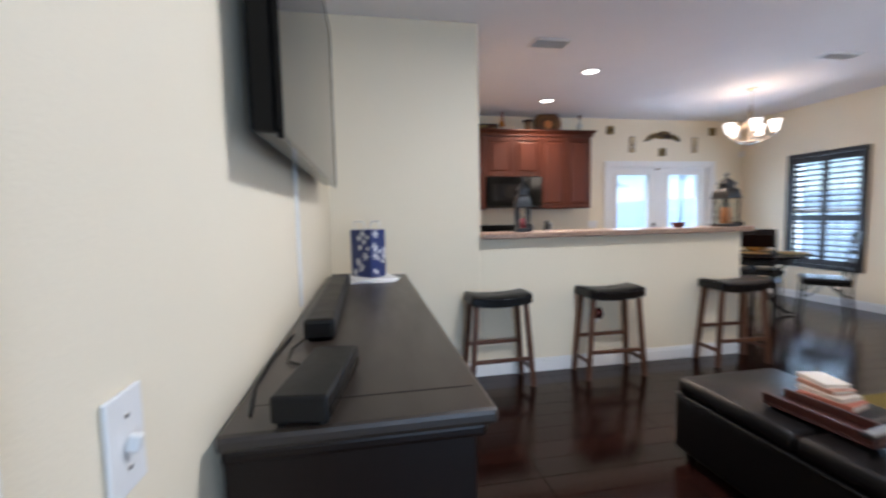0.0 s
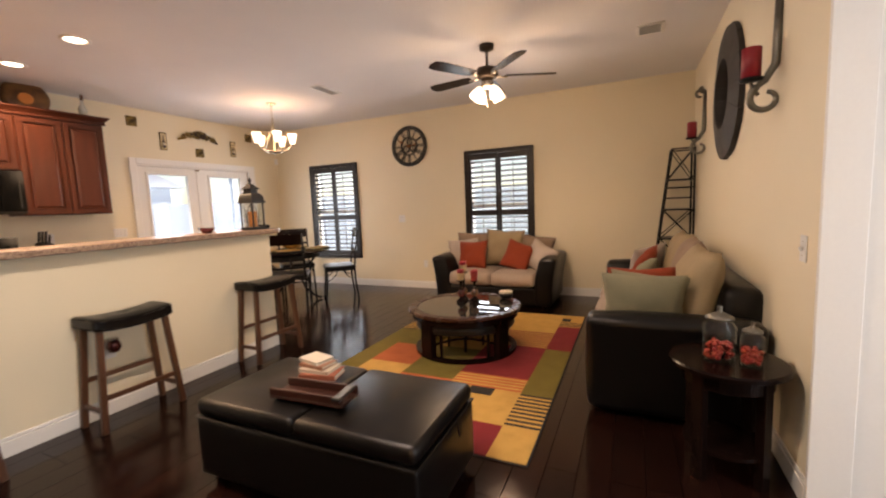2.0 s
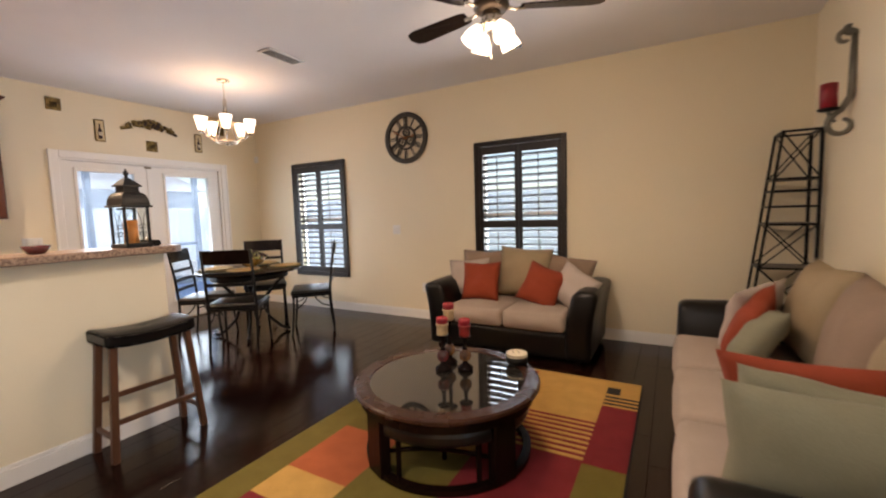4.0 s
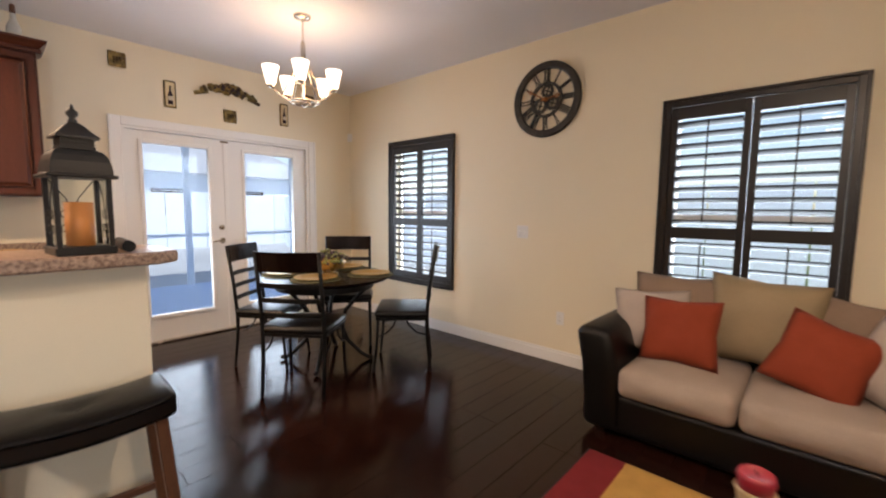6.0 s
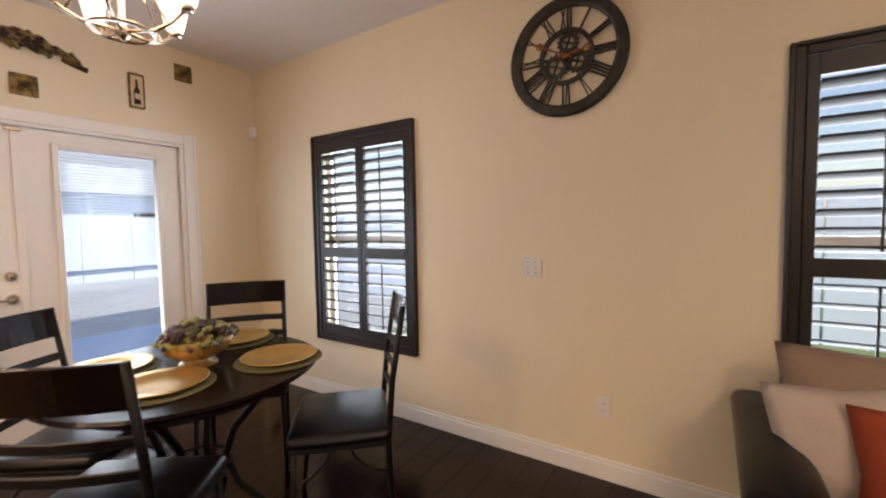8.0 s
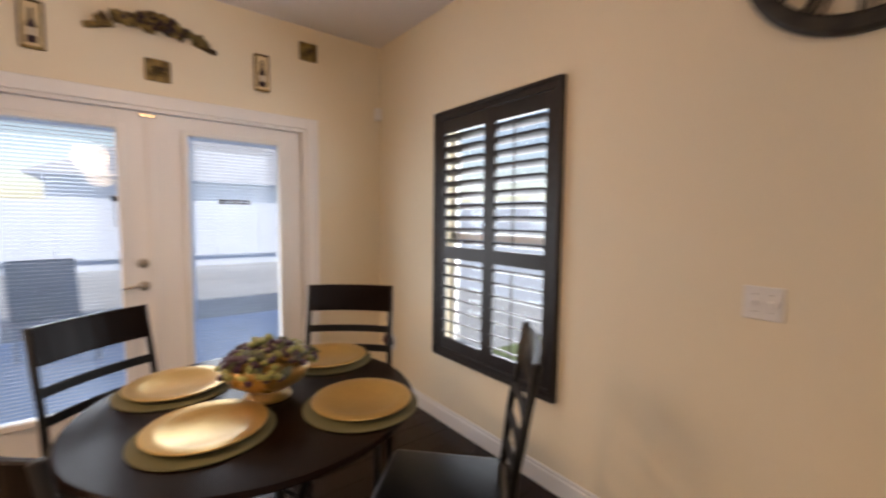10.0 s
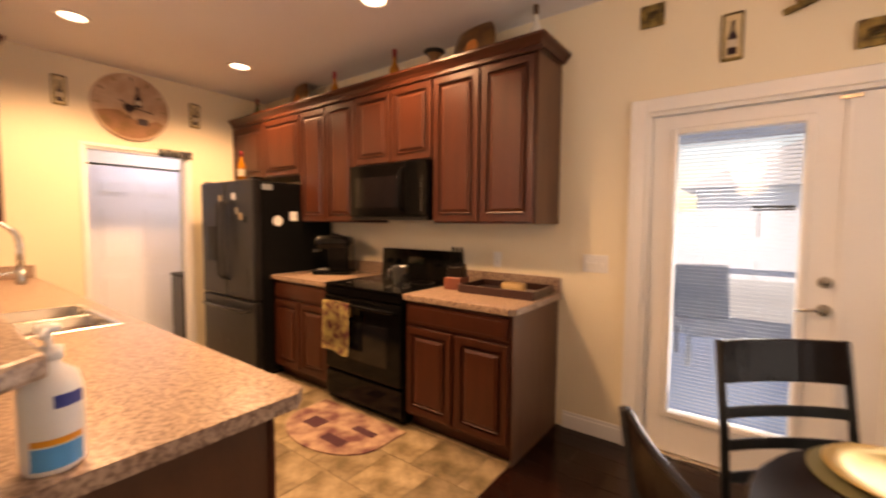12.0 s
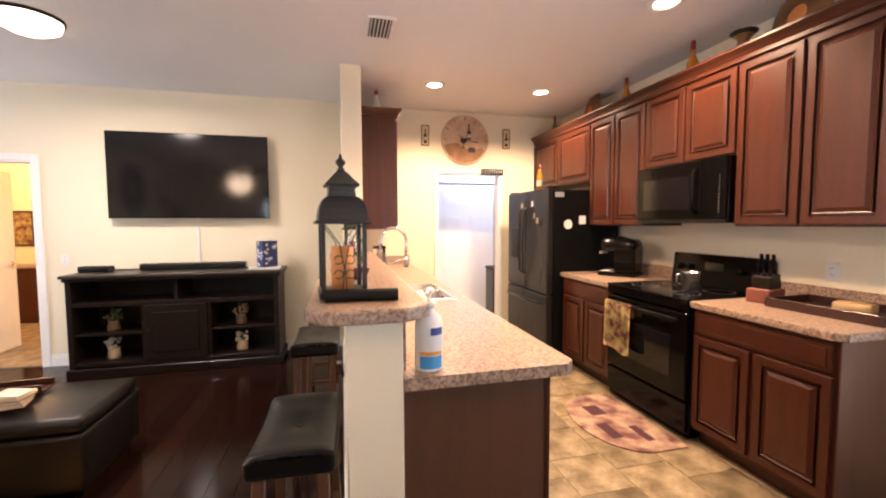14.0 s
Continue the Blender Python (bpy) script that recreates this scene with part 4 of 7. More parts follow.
couch("sofa", pose(4.88, 1.165, 0, 0, 0, 180), 2.42, 3, "black and tan three-seat sofa piled with cushions", [
    ("back_cushion", M_OLIVETAN, 0.66, 0.56, 0.24, pose(0.66, 0.56, ZS, -16, 0, 4), "khaki back cushion leaning on the sofa"),
    ("back_cushion", M_TAUPE, 0.66, 0.56, 0.24, pose(0.0, 0.60, ZS, -14, 0, -2), "taupe back cushion leaning on the sofa"),
    ("back_cushion", M_OLIVETAN, 0.66, 0.56, 0.24, pose(-0.64, 0.60, ZS, -14, 0, 2), "khaki back cushion leaning on the sofa"),
    ("throw_pillow", M_SAGE, 0.48, 0.42, 0.18, pose(0.90, 0.33, ZS, 13, 0, 86), "sage green throw pillow against the sofa arm"),
    ("throw_pillow", M_SAGE, 0.46, 0.42, 0.17, pose(0.72, 0.36, ZS, 20, 4, 80), "sage green throw pillow on the sofa"),
    ("throw_pillow", M_ORANGE, 0.44, 0.44, 0.13, pose(0.56, 0.38, ZS, 22, -4, 74), "rust orange throw pillow behind the sage ones"),
    ("throw_pillow", M_ORANGE, 0.44, 0.42, 0.16, pose(-0.66, 0.28, ZS, -26, 16, -18), "rust orange throw pillow on the sofa"),
    ("throw_pillow", M_CREAM, 0.46, 0.42, 0.17, pose(-0.86, 0.36, ZS, -18, 6, -40), "cream throw pillow at the end of the sofa"),
    ("throw_pillow", M_SAGE, 0.44, 0.40, 0.16, pose(-0.36, 0.24, ZS, -36, -10, -4), "sage green throw pillow on the sofa"),
])


def rug():
    r = thing("area_rug", pose(3.025, 1.37, 0) @ Matrix.Diagonal((0.957, 0.985, 1, 1)), "patchwork area rug in gold, red, olive and orange", "rug")
    L, W = 3.0, 1.85
    cols = dict(
        g=mat("rug_gold", (0.52, 0.30, 0.075), 0.95, var=0.3, scale=9, fine=160, bump=0.5), r=mat("rug_red", (0.19, 0.008, 0.012), 0.95, var=0.25, scale=9, fine=160, bump=0.5),
        o=mat("rug_olive", (0.14, 0.105, 0.012), 0.95, var=0.25, scale=9, fine=160, bump=0.5), n=mat("rug_orange", (0.42, 0.10, 0.028), 0.95, var=0.25, scale=9, fine=160, bump=0.5),
        k=mat("rug_black", (0.012, 0.009, 0.008), 0.95, bump=0.5, fine=160))
    part("backing", box(0, L, 0, W, 0.0, 0.007, 0.003), cols["k"], r)
    # columns across the rug, each a run of patches along it: colour or two stripe colours, and where the run ends
    columns = [(0.012, 0.23, "g.36 kg.80 o1.77 r2.52 gk2.72 g2.988"), (0.23, 0.78, "r.34 g.82 ng1.05 r1.77 rg2.25 g2.988"), (0.78, 1.23, "o.47 n.87 o1.57 g2.17 r2.67 nr2.95 g2.988"),
               (1.23, 1.64, "g.57 r.80 g1.04 n1.52 o2.17 g2.988"), (1.64, 1.838, "g.47 o1.97 kg2.37 r2.988")]
    for a0, a1, text in columns:
        x = 0.012
        for q in text.split():
            key = "".join(c for c in q if c.isalpha())
            end = float(q[len(key):])
            if len(key) == 1:
                part("patch", box(x, end, a0, a1, 0.007, 0.0115, 0.001), cols[key], r)
            else:
                count = max(5, round((end - x) / 0.028)) | 1
                for j in range(count):
                    part("stripe", box(x + j * (end - x) / count, x + (j + 1) * (end - x) / count, a0, a1, 0.007, 0.0115), cols[key[j % 2]], r)
            x = end
    for x0, x1, y0, y1 in ((2.73, 2.85, 0.14, 0.23), (0.70, 0.82, 0.42, 0.60)):
        part("patch", box(x0, x1, y0, y1, 0.0115, 0.0125), cols["k"], r)


rug()


def side_table():
    t = thing("side_table", pose(3.37, 0.49, 0) @ Matrix.Diagonal((0.93, 0.93, 1, 1)), "round dark espresso side table on four legs", "side table")
    part("top", lathe([(0, 0.52), (0.235, 0.52), (0.262, 0.53), (0.262, 0.545), (0.252, 0.552), (0, 0.552)], 48), M_BROWNWOOD, t)
    part("apron", lathe([(0.185, 0.45), (0.20, 0.45), (0.20, 0.52), (0.185, 0.52), (0.185, 0.45)], 40), M_BROWNWOOD, t)
    for k in range(4):
        part("leg", moved(box(-0.022, 0.022, -0.03, 0.03, 0, 0.522, 0.004), pose(0.185 * math.cos(radians(45 + 90 * k)), 0.185 * math.sin(radians(45 + 90 * k)), 0, 0, 0, 45 + 90 * k)), M_BROWNWOOD, t)
    part("shelf", lathe([(0, 0.14), (0.19, 0.14), (0.19, 0.155), (0, 0.155)], 40), M_BROWNWOOD, t)


side_table()

# ---- dining set ----
TABLE = (5.645, 5.465)


def dining_table():
    t = thing("dining_table", pose(*TABLE, 0), "round dark wood dining table on curved black iron legs", "dining table")
    part("top", lathe([(0, 0.725), (0.50, 0.725), (0.545, 0.735), (0.56, 0.748), (0.55, 0.76), (0, 0.762)], 64), M_BROWNWOOD, t)
    part("apron", lathe([(0.40, 0.66), (0.412, 0.66), (0.412, 0.725), (0.40, 0.725), (0.40, 0.66)], 40), M_IRON, t)
    for k in range(4):
        pts = [(0.40, 0, 0.70), (0.30, 0, 0.60), (0.17, 0, 0.45), (0.13, 0, 0.32), (0.18, 0, 0.18), (0.30, 0, 0.06), (0.37, 0, 0.02), (0.40, 0, 0.03)]
        part("leg", moved(tube(pts, 0.018, 8), pose(0, 0, 0, 0, 0, 45 + 90 * k)), M_IRON, t, smooth=True)
    part("base_ring", moved(tube([(0.15 * math.cos(i * math.pi / 16), 0.15 * math.sin(i * math.pi / 16), 0.30) for i in range(33)], 0.009, 6), pose(0, 0, 0)), M_IRON, t, smooth=True)


def dining_chair(m):
    """Ladder-back chair; the front looks along -y, the back stands at y = 0.2."""
    c = thing("dining_chair", m, "ladder-back dining chair with iron frame and padded dark seat", "chair", "chairs round the dining table")
    part("seat", moved(soft_box(0.43, 0.42, 0.055, 0.022, 0.008), pose(0, 0, 0.435)), M_LEATHER, c, "padded black vinyl seat", smooth=True)
    part("seat_frame", box(-0.205, 0.205, -0.20, 0.20, 0.415, 0.437, 0.004), M_IRON, c)
    for s in (-1, 1):
        part("back_post", tube([(s * 0.195, 0.235, 0.0), (s * 0.195, 0.205, 0.25), (s * 0.195, 0.20, 0.44), (s * 0.195, 0.225, 0.70), (s * 0.195, 0.275, 1.0)], [0.012, 0.013, 0.014, 0.013, 0.012], 8), M_IRON, c, smooth=True)
        part("front_leg", tube([(s * 0.20, -0.215, 0.0), (s * 0.195, -0.19, 0.22), (s * 0.19, -0.18, 0.425)], 0.012, 8), M_IRON, c, smooth=True)
        part("brace", tube([(s * 0.195, 0.20, 0.30), (s * 0.195, 0.12, 0.32), (s * 0.195, 0.06, 0.38), (s * 0.195, 0.04, 0.425)], 0.007, 6), M_IRON, c, smooth=True)
        part("brace", tube([(s * 0.195, -0.185, 0.28), (s * 0.195, -0.12, 0.31), (s * 0.195, -0.06, 0.37), (s * 0.195, -0.04, 0.425)], 0.007, 6), M_IRON, c, smooth=True)

    def slat(z, h, y, bow, thick, mt):
        bm = bmesh.new()
        n = 8
        rows = []
        for i in range(n + 1):
            u = 2 * i / n - 1
            yy = y + bow * (1 - u * u)
            rows.append([bm.verts.new((u * 0.195, yy + dy, z + dz)) for dy, dz in ((-thick / 2, 0), (thick / 2, 0), (thick / 2 + 0.16 * h, h), (-thick / 2 + 0.16 * h, h))])
        for a, b in zip(rows, rows[1:]):
            for k in range(4):
                bm.faces.new((a[k], a[(k + 1) % 4], b[(k + 1) % 4], b[k]))
        bm.faces.new(rows[0][::-1])
        bm.faces.new(rows[-1])
        bmesh.ops.recalc_face_normals(bm, faces=bm.faces[:])
        bmesh.ops.bevel(bm, geom=[e for e in bm.edges if e.calc_face_angle(0) > 1.0], offset=0.004, segments=1, affect="EDGES")
        return part("top_rail" if h > 0.08 else "back_slat", bm, mt, c)

    slat(0.865, 0.135, 0.247, 0.028, 0.018, M_BROWNWOOD)
    slat(0.755, 0.035, 0.230, 0.026, 0.012, M_IRON)
    slat(0.655, 0.035, 0.216, 0.024, 0.012, M_IRON)
    slat(0.555, 0.035, 0.206, 0.022, 0.012, M_IRON)
    return c


dining_table()
CHAIRS = [(5.333, 5.80, 36), (6.09, 5.79, -38), (5.25, 5.11, 127), (6.07, 4.94, -136)]
first_chair = None
for cx, cy, turn in CHAIRS:
    mm = pose(cx, cy, 0, 0, 0, turn) @ Matrix.Diagonal((1.07, 1.02, 1.02, 1))
    if first_chair is None:
        first_chair = dining_chair(mm)
    else:
        copy_thing(first_chair, mm)

# ---- kitchen appliances ----


def refrigerator():
    f = thing("refrigerator", pose(0, 0, 0), "black stainless french-door refrigerator with magnets", "refrigerator")
    x0, x1, yf, top = 0.62, 1.615, 6.14, 1.775
    part("cabinet", box(x0, x1, yf + 0.075, 6.96, 0.03, top - 0.015, 0.006), M_BLACKGLOSS_R, f)
    mid = (x0 + x1) / 2
    for a, b in ((x0, mid - 0.003), (mid + 0.003, x1)):
        d = part("door", box(a, b, yf, yf + 0.07, 0.70, top, 0.012, 2), M_SLATE, f)
        hx = mid - 0.045 if a == x0 else mid + 0.045
        part("handle", tube([(hx, yf, 0.86), (hx, yf - 0.05, 0.90), (hx, yf - 0.06, 1.18), (hx, yf - 0.05, 1.56), (hx, yf, 1.60)], 0.013, 8), M_SLATE, d, smooth=True)
    part("freezer_drawer", box(x0, x1, yf, yf + 0.07, 0.06, 0.685, 0.012, 2), M_SLATE, f)
    part("drawer_handle", tube([(x0 + 0.08, yf, 0.60), (x0 + 0.12, yf - 0.055, 0.60), (x1 - 0.12, yf - 0.055, 0.60), (x1 - 0.08, yf, 0.60)], 0.013, 8), M_SLATE, f, smooth=True)
    part("dispenser", box(x0 + 0.10, x0 + 0.30, yf - 0.004, yf + 0.01, 1.02, 1.36, 0.004), M_BLACKGLOSS, f, "black water dispenser panel")
    part("grille", box(x0 + 0.02, x1 - 0.02, yf + 0.05, 6.9, 0.0, 0.04), M_BLACKGLOSS, f)
    for hx in (x0 + 0.05, x1 - 0.05):
        part("hinge_cap", box(hx - 0.035, hx + 0.035, yf + 0.02, yf + 0.12, top, top + 0.018, 0.004), M_BLACKGLOSS, f)
    # magnets
    white, tan = M_PLASTIC, mat("magnet_tan", (0.45, 0.33, 0.2), 0.6)
    for nm, (yy, zz, w, h), mt in (("paper", (6.53, 1.455, 0.075, 0.085), white), ("magnet", (6.27, 1.71, 0.10, 0.05), mat("magnet_grey", (0.3, 0.32, 0.34), 0.5))):
        tagged(part(nm, box(x1, x1 + 0.005, yy - w / 2, yy + w / 2, zz - h / 2, zz + h / 2, 0.001), mt), "small note held on the refrigerator side", "magnet", "refrigerator magnets")
    tagged(part("magnet", lathe([(0, 0), (0.048, 0), (0.045, 0.006), (0, 0.008)], 20, m=pose(x1, 6.37, 1.41, 0, 90, 0)), white), "round white magnet on the refrigerator side", "magnet", "refrigerator magnets")
    for hx, zz, mt in ((1.28, 1.63, white), (1.40, 1.45, tan), (1.33, 1.50, M_NICKEL), (1.02, 1.62, tan), (1.47, 1.42, M_IRON)):
        tagged(part("magnet", box(hx - 0.025, hx + 0.025, yf - 0.006, yf, zz - 0.03, zz + 0.03, 0.004), mt), "small magnet on the refrigerator door", "magnet", "refrigerator magnets")


M_BLACKGLOSS_R = mat("black_refrigerator_side", (0.004, 0.004, 0.004), 0.38, spec=0.15, var=0.15, scale=30, fine=200, bump=0.15)
refrigerator()


def cooking_range():
    RANGE_M = Matrix.Translation((-0.1175, 0.679, 0)) @ Matrix.Diagonal((1.006, 0.906, 1.02, 1))
    r = thing("range", RANGE_M, "black freestanding electric range with glass top", "range")
    x0, x1, yf = 2.515, 3.325, 6.16
    part("body", box(x0, x1, yf + 0.05, 6.95, 0.02, 0.90, 0.004), M_BLACKGLOSS, r)
    part("cooktop", box(x0 - 0.0, x1, yf + 0.0, 6.90, 0.90, 0.918, 0.006), M_BLACKGLOSS, r)
    for cx, cy, rr in ((2.72, 6.38, 0.10), (3.12, 6.38, 0.085), (2.72, 6.68, 0.085), (3.12, 6.68, 0.10)):
        part("burner_ring", lathe([(rr - 0.004, 0.918), (rr, 0.9186), (rr + 0.004, 0.918)], 40, m=pose(cx, cy, 0)), M_RING, r)
    d = part("oven_door", box(x0 + 0.006, x1 - 0.006, yf + 0.01, yf + 0.05, 0.27, 0.83, 0.010, 2), M_BLACKGLOSS, r)
    part("window", box(x0 + 0.13, x1 - 0.13, yf + 0.005, yf + 0.01, 0.38, 0.66, 0.002), M_SCREEN, d)
    part("handle", tube([(x0 + 0.05, yf + 0.02, 0.775), (x0 + 0.07, yf - 0.04, 0.785), (x1 - 0.07, yf - 0.04, 0.785), (x1 - 0.05, yf + 0.02, 0.775)], 0.015, 10), M_BLACKGLOSS, d, smooth=True)
    part("control_trim", box(x0, x1, yf + 0.01, yf + 0.05, 0.84, 0.90, 0.006), M_BLACKGLOSS, r)
    part("drawer", box(x0 + 0.006, x1 - 0.006, yf + 0.015, yf + 0.05, 0.06, 0.255, 0.010, 2), M_BLACKGLOSS, r)
    bm = extrude_outline([(0, 0), (0.10, 0), (0.10, 0.21), (0.075, 0.235), (0.03, 0.235)], x0, x1, 0.0)
    bm = moved(bm, Matrix(((0, 0, 1, 0), (1, 0, 0, 6.86), (0, 1, 0, 0.918), (0, 0, 0, 1))))
    bg = part("backguard", bm, M_BLACKGLOSS, r)
    for cx in (2.60, 2.70, 3.14, 3.24):
        part("knob", lathe([(0, 0), (0.022, 0), (0.02, 0.022), (0.012, 0.026), (0, 0.026)], 18, m=pose(cx, 6.868, 1.05, 97)), M_BLACKGLOSS, bg, smooth=True)
    part("display", moved(box(2.84, 3.00, -0.004, 0.0, -0.03, 0.03), pose(0, 6.868, 1.065, 7)), M_DISPLAY, bg, "dim clock display")
    # towel over the oven handle
    bm = bmesh.new()
    n = 12
    rows = []
    for i in range(n + 1):
        u = i / n
        rows.append([bm.verts.new((2.575 + 0.30 * u, yf - 0.058 - 0.006 * math.sin(u * 9) - dy, z)) for dy, z in ((-0.035, 0.70), (-0.032, 0.79), (-0.012, 0.803), (0.002, 0.79), (0.006, 0.65), (0.010, 0.50), (0.012, 0.43 + 0.012 * math.sin(u * 6)))])
    for a, b in zip(rows, rows[1:]):
        for k in range(6):
            bm.faces.new((a[k], b[k], b[k + 1], a[k + 1]))
    bmesh.ops.solidify(bm, geom=bm.faces[:], thickness=0.004)
    towel = part("dish_towel", bm, M_TOWEL, smooth=True)
    towel.matrix_world = RANGE_M
    tagged(towel, "yellow and wine red printed dish towel on the oven handle", "towel")
    return r


M_RING = mat("burner_mark", (0.09, 0.09, 0.09), 0.3, bump=0)
M_DISPLAY = mat("dim_display", (0.012, 0.016, 0.012), 0.15, bump=0)
M_TOWEL = mat("printed_towel", (0.42, 0.33, 0.12), 0.95, var=0.5, scale=16, fine=200, bump=0.3, color2=(0.10, 0.015, 0.02), detail=2)
cooking_range()


def microwave():
    m = thing("microwave", pose(0, 0, 0), "black over-the-range microwave under the wall cabinet", "microwave")
    x0, x1, yf, z0, z1 = 2.405, 3.215, 6.54, 1.42, 1.856
    part("body", box(x0, x1, yf + 0.03, N_Y - 0.004, z0, z1, 0.004), M_BLACKGLOSS, m)
    d = part("door", box(x0, x1 - 0.19, yf, yf + 0.03, z0 + 0.03, z1, 0.008, 2), M_BLACKGLOSS, m)
    part("window", box(x0 + 0.07, x1 - 0.29, yf - 0.002, yf, z0 + 0.10, z1 - 0.10, 0.0008), M_SCREEN, d)
    part("handle", tube([(x1 - 0.22, yf, z0 + 0.07), (x1 - 0.22, yf - 0.04, z0 + 0.10), (x1 - 0.22, yf - 0.04, z1 - 0.09), (x1 - 0.22, yf, z1 - 0.05)], 0.012, 8), M_BLACKGLOSS, d, smooth=True)
    p = part("control_panel", box(x1 - 0.187, x1, yf, yf + 0.03, z0 + 0.03, z1, 0.006, 2), M_BLACKGLOSS, m)
    for i in range(11):
        part("button", box(x1 - 0.048, x1 - 0.038, yf - 0.003, yf, z0 + 0.07 + i * 0.024, z0 + 0.076 + i * 0.024, 0.001), M_BUTTON, p)
    part("vent_grille", box(x0, x1, yf + 0.006, yf + 0.03, z0, z0 + 0.027, 0.003), M_IRON, m)


M_BUTTON = mat("grey_button", (0.14, 0.14, 0.14), 0.5, bump=0)
microwave()


def coffee_maker():
    c = thing("coffee_maker", pose(2.00, 6.70, CT, 0, 0, -55), "black single-cup coffee maker on the worktop", "coffee maker")
    part("base", box(-0.13, 0.13, -0.17, 0.17, 0, 0.035, 0.012, 2), M_BLACKGLOSS, c)
    part("column", box(-0.12, 0.12, -0.03, 0.16, 0.035, 0.26, 0.02, 2), M_BLACKGLOSS, c)
    part("head", moved(soft_box(0.26, 0.33, 0.12, 0.05, 0.02), pose(0, 0, 0.225)), M_BLACKGLOSS, c, smooth=True)
    part("tank", box(-0.165, -0.122, -0.10, 0.15, 0.03, 0.28, 0.012, 2), M_WATER, c, "clear water tank")
    part("sticker", box(-0.10, -0.03, -0.034, -0.030, 0.10, 0.19, 0.001), M_PLASTIC, c, "white printed sticker")
    part("drip_tray", box(-0.09, 0.09, -0.16, -0.02, 0.035, 0.045, 0.004), M_STEEL, c)
    part("band", box(-0.10, 0.10, -0.166, -0.160, 0.20, 0.225, 0.002), M_STEEL, c)
    mug = thing("mug", pose(2.055, 6.665, CT + 0.046), "white mug under the coffee maker spout", "mug")
    part("cup", lathe([(0, 0), (0.036, 0), (0.038, 0.09), (0.034, 0.09), (0.032, 0.006), (0, 0.006)], 24), M_PLASTIC, mug, smooth=True)


M_WATER = mat("smoky_plastic", (0.25, 0.24, 0.2), 0.1, bump=0)
coffee_maker()

pot = thing("milk_pot", pose(2.97, 6.54, 0.9376, 0, 0, 200), "small steel pot standing on the range", "pot")
part("vessel", lathe([(0, 0), (0.055, 0), (0.058, 0.005), (0.056, 0.135), (0.060, 0.14), (0.053, 0.139), (0.052, 0.006), (0, 0.006)], 28), M_STEEL, pot, smooth=True)
part("handle", tube([(0.056, 0, 0.115), (0.095, 0, 0.11), (0.10, 0, 0.06), (0.057, 0, 0.035)], 0.006, 8), M_STEEL, pot, smooth=True)

kb = thing("knife_block", pose(3.37, 6.70, CT, 0, 0, 12), "reddish wooden knife block full of black knives", "knife block")
bm = box(-0.065, 0.065, -0.08, 0.10, 0, 0.085, 0.006)
part("tray", bm, mat("red_wood", (0.20, 0.055, 0.03), 0.4, var=0.3, stretch=(4, 1, 1)), kb)
part("block", moved(box(-0.055, 0.055, -0.05, 0.06, 0.07, 0.17, 0.006), pose(0, 0.03, 0, 10)), M_BLACKWOOD, kb)
for i in range(3):
    for j in range(2):
        part("knife_handle", moved(box(-0.009, 0.009, -0.007, 0.007, 0, 0.10 + 0.03 * j, 0.003), pose(-0.033 + i * 0.033, 0.02 + j * 0.05 - 0.03, 0.16 + 0.01 * j, 12)), M_BLACKGLOSS, kb)

M_REDWOOD = mat("red_mahogany", (0.040, 0.012, 0.008), 0.35, var=0.3, scale=5, stretch=(1, 6, 1))
tray = thing("serving_tray", pose(3.74, 6.76, CT, 0, 0, 2), "dark red wooden serving tray on the worktop", "tray")
part("bottom", box(-0.26, 0.26, -0.17, 0.17, 0, 0.012), M_REDWOOD, tray)
for a in ((-0.26, 0.26, -0.18, -0.165), (-0.26, 0.26, 0.165, 0.18), (-0.275, -0.26, -0.18, 0.18), (0.26, 0.275, -0.18, 0.18)):
    part("side", box(*a, 0, 0.055, 0.003), M_REDWOOD, tray)
br = tagged(part("wooden_box", moved(soft_box(0.16, 0.10, 0.06, 0.012, 0.004), pose(3.80, 6.76, CT + 0.0125, 0, 0, 15)), mat("pale_wood", (0.42, 0.27, 0.12), 0.6, var=0.3), smooth=True), "small pale wooden box in the serving tray", "box")

# sink, tap, soap
sink = thing("sink", pose(0, 0, 0), "double-bowl stainless sink set in the worktop", "sink")
rim = box(SX0 - 0.02, SX1 + 0.02, SY0 - 0.02, SY0 + 0.012, CT, CT + 0.005, 0.002)
for a in ((SX0 - 0.02, SX1 + 0.02, SY1 - 0.012, SY1 + 0.02), (SX0 - 0.02, SX0 + 0.012, SY0 + 0.012, SY1 - 0.012), (SX1 - 0.012, SX1 + 0.02, SY0 + 0.012, SY1 - 0.012), (2.41, 2.44, SY0 + 0.012, SY1 - 0.012)):
    box(*a, CT, CT + 0.005, 0.002, bm=rim)
part("rim", rim, M_STEEL, sink)
for a, b in ((SX0 + 0.010, 2.412), (2.438, SX1 - 0.010)):
    bm = box(a, b, SY0 + 0.010, SY1 - 0.010, CT - 0.17, CT + 0.001)
    bmesh.ops.delete(bm, geom=[f for f in bm.faces if f.normal.z > 0.9], context="FACES")
    bmesh.ops.bevel(bm, geom=[e for e in bm.edges if not e.is_boundary], offset=0.03, segments=3, affect="EDGES")
    bmesh.ops.solidify(bm, geom=bm.faces[:], thickness=0.002)
    part("bowl", bm, M_STEEL, sink, smooth=True)

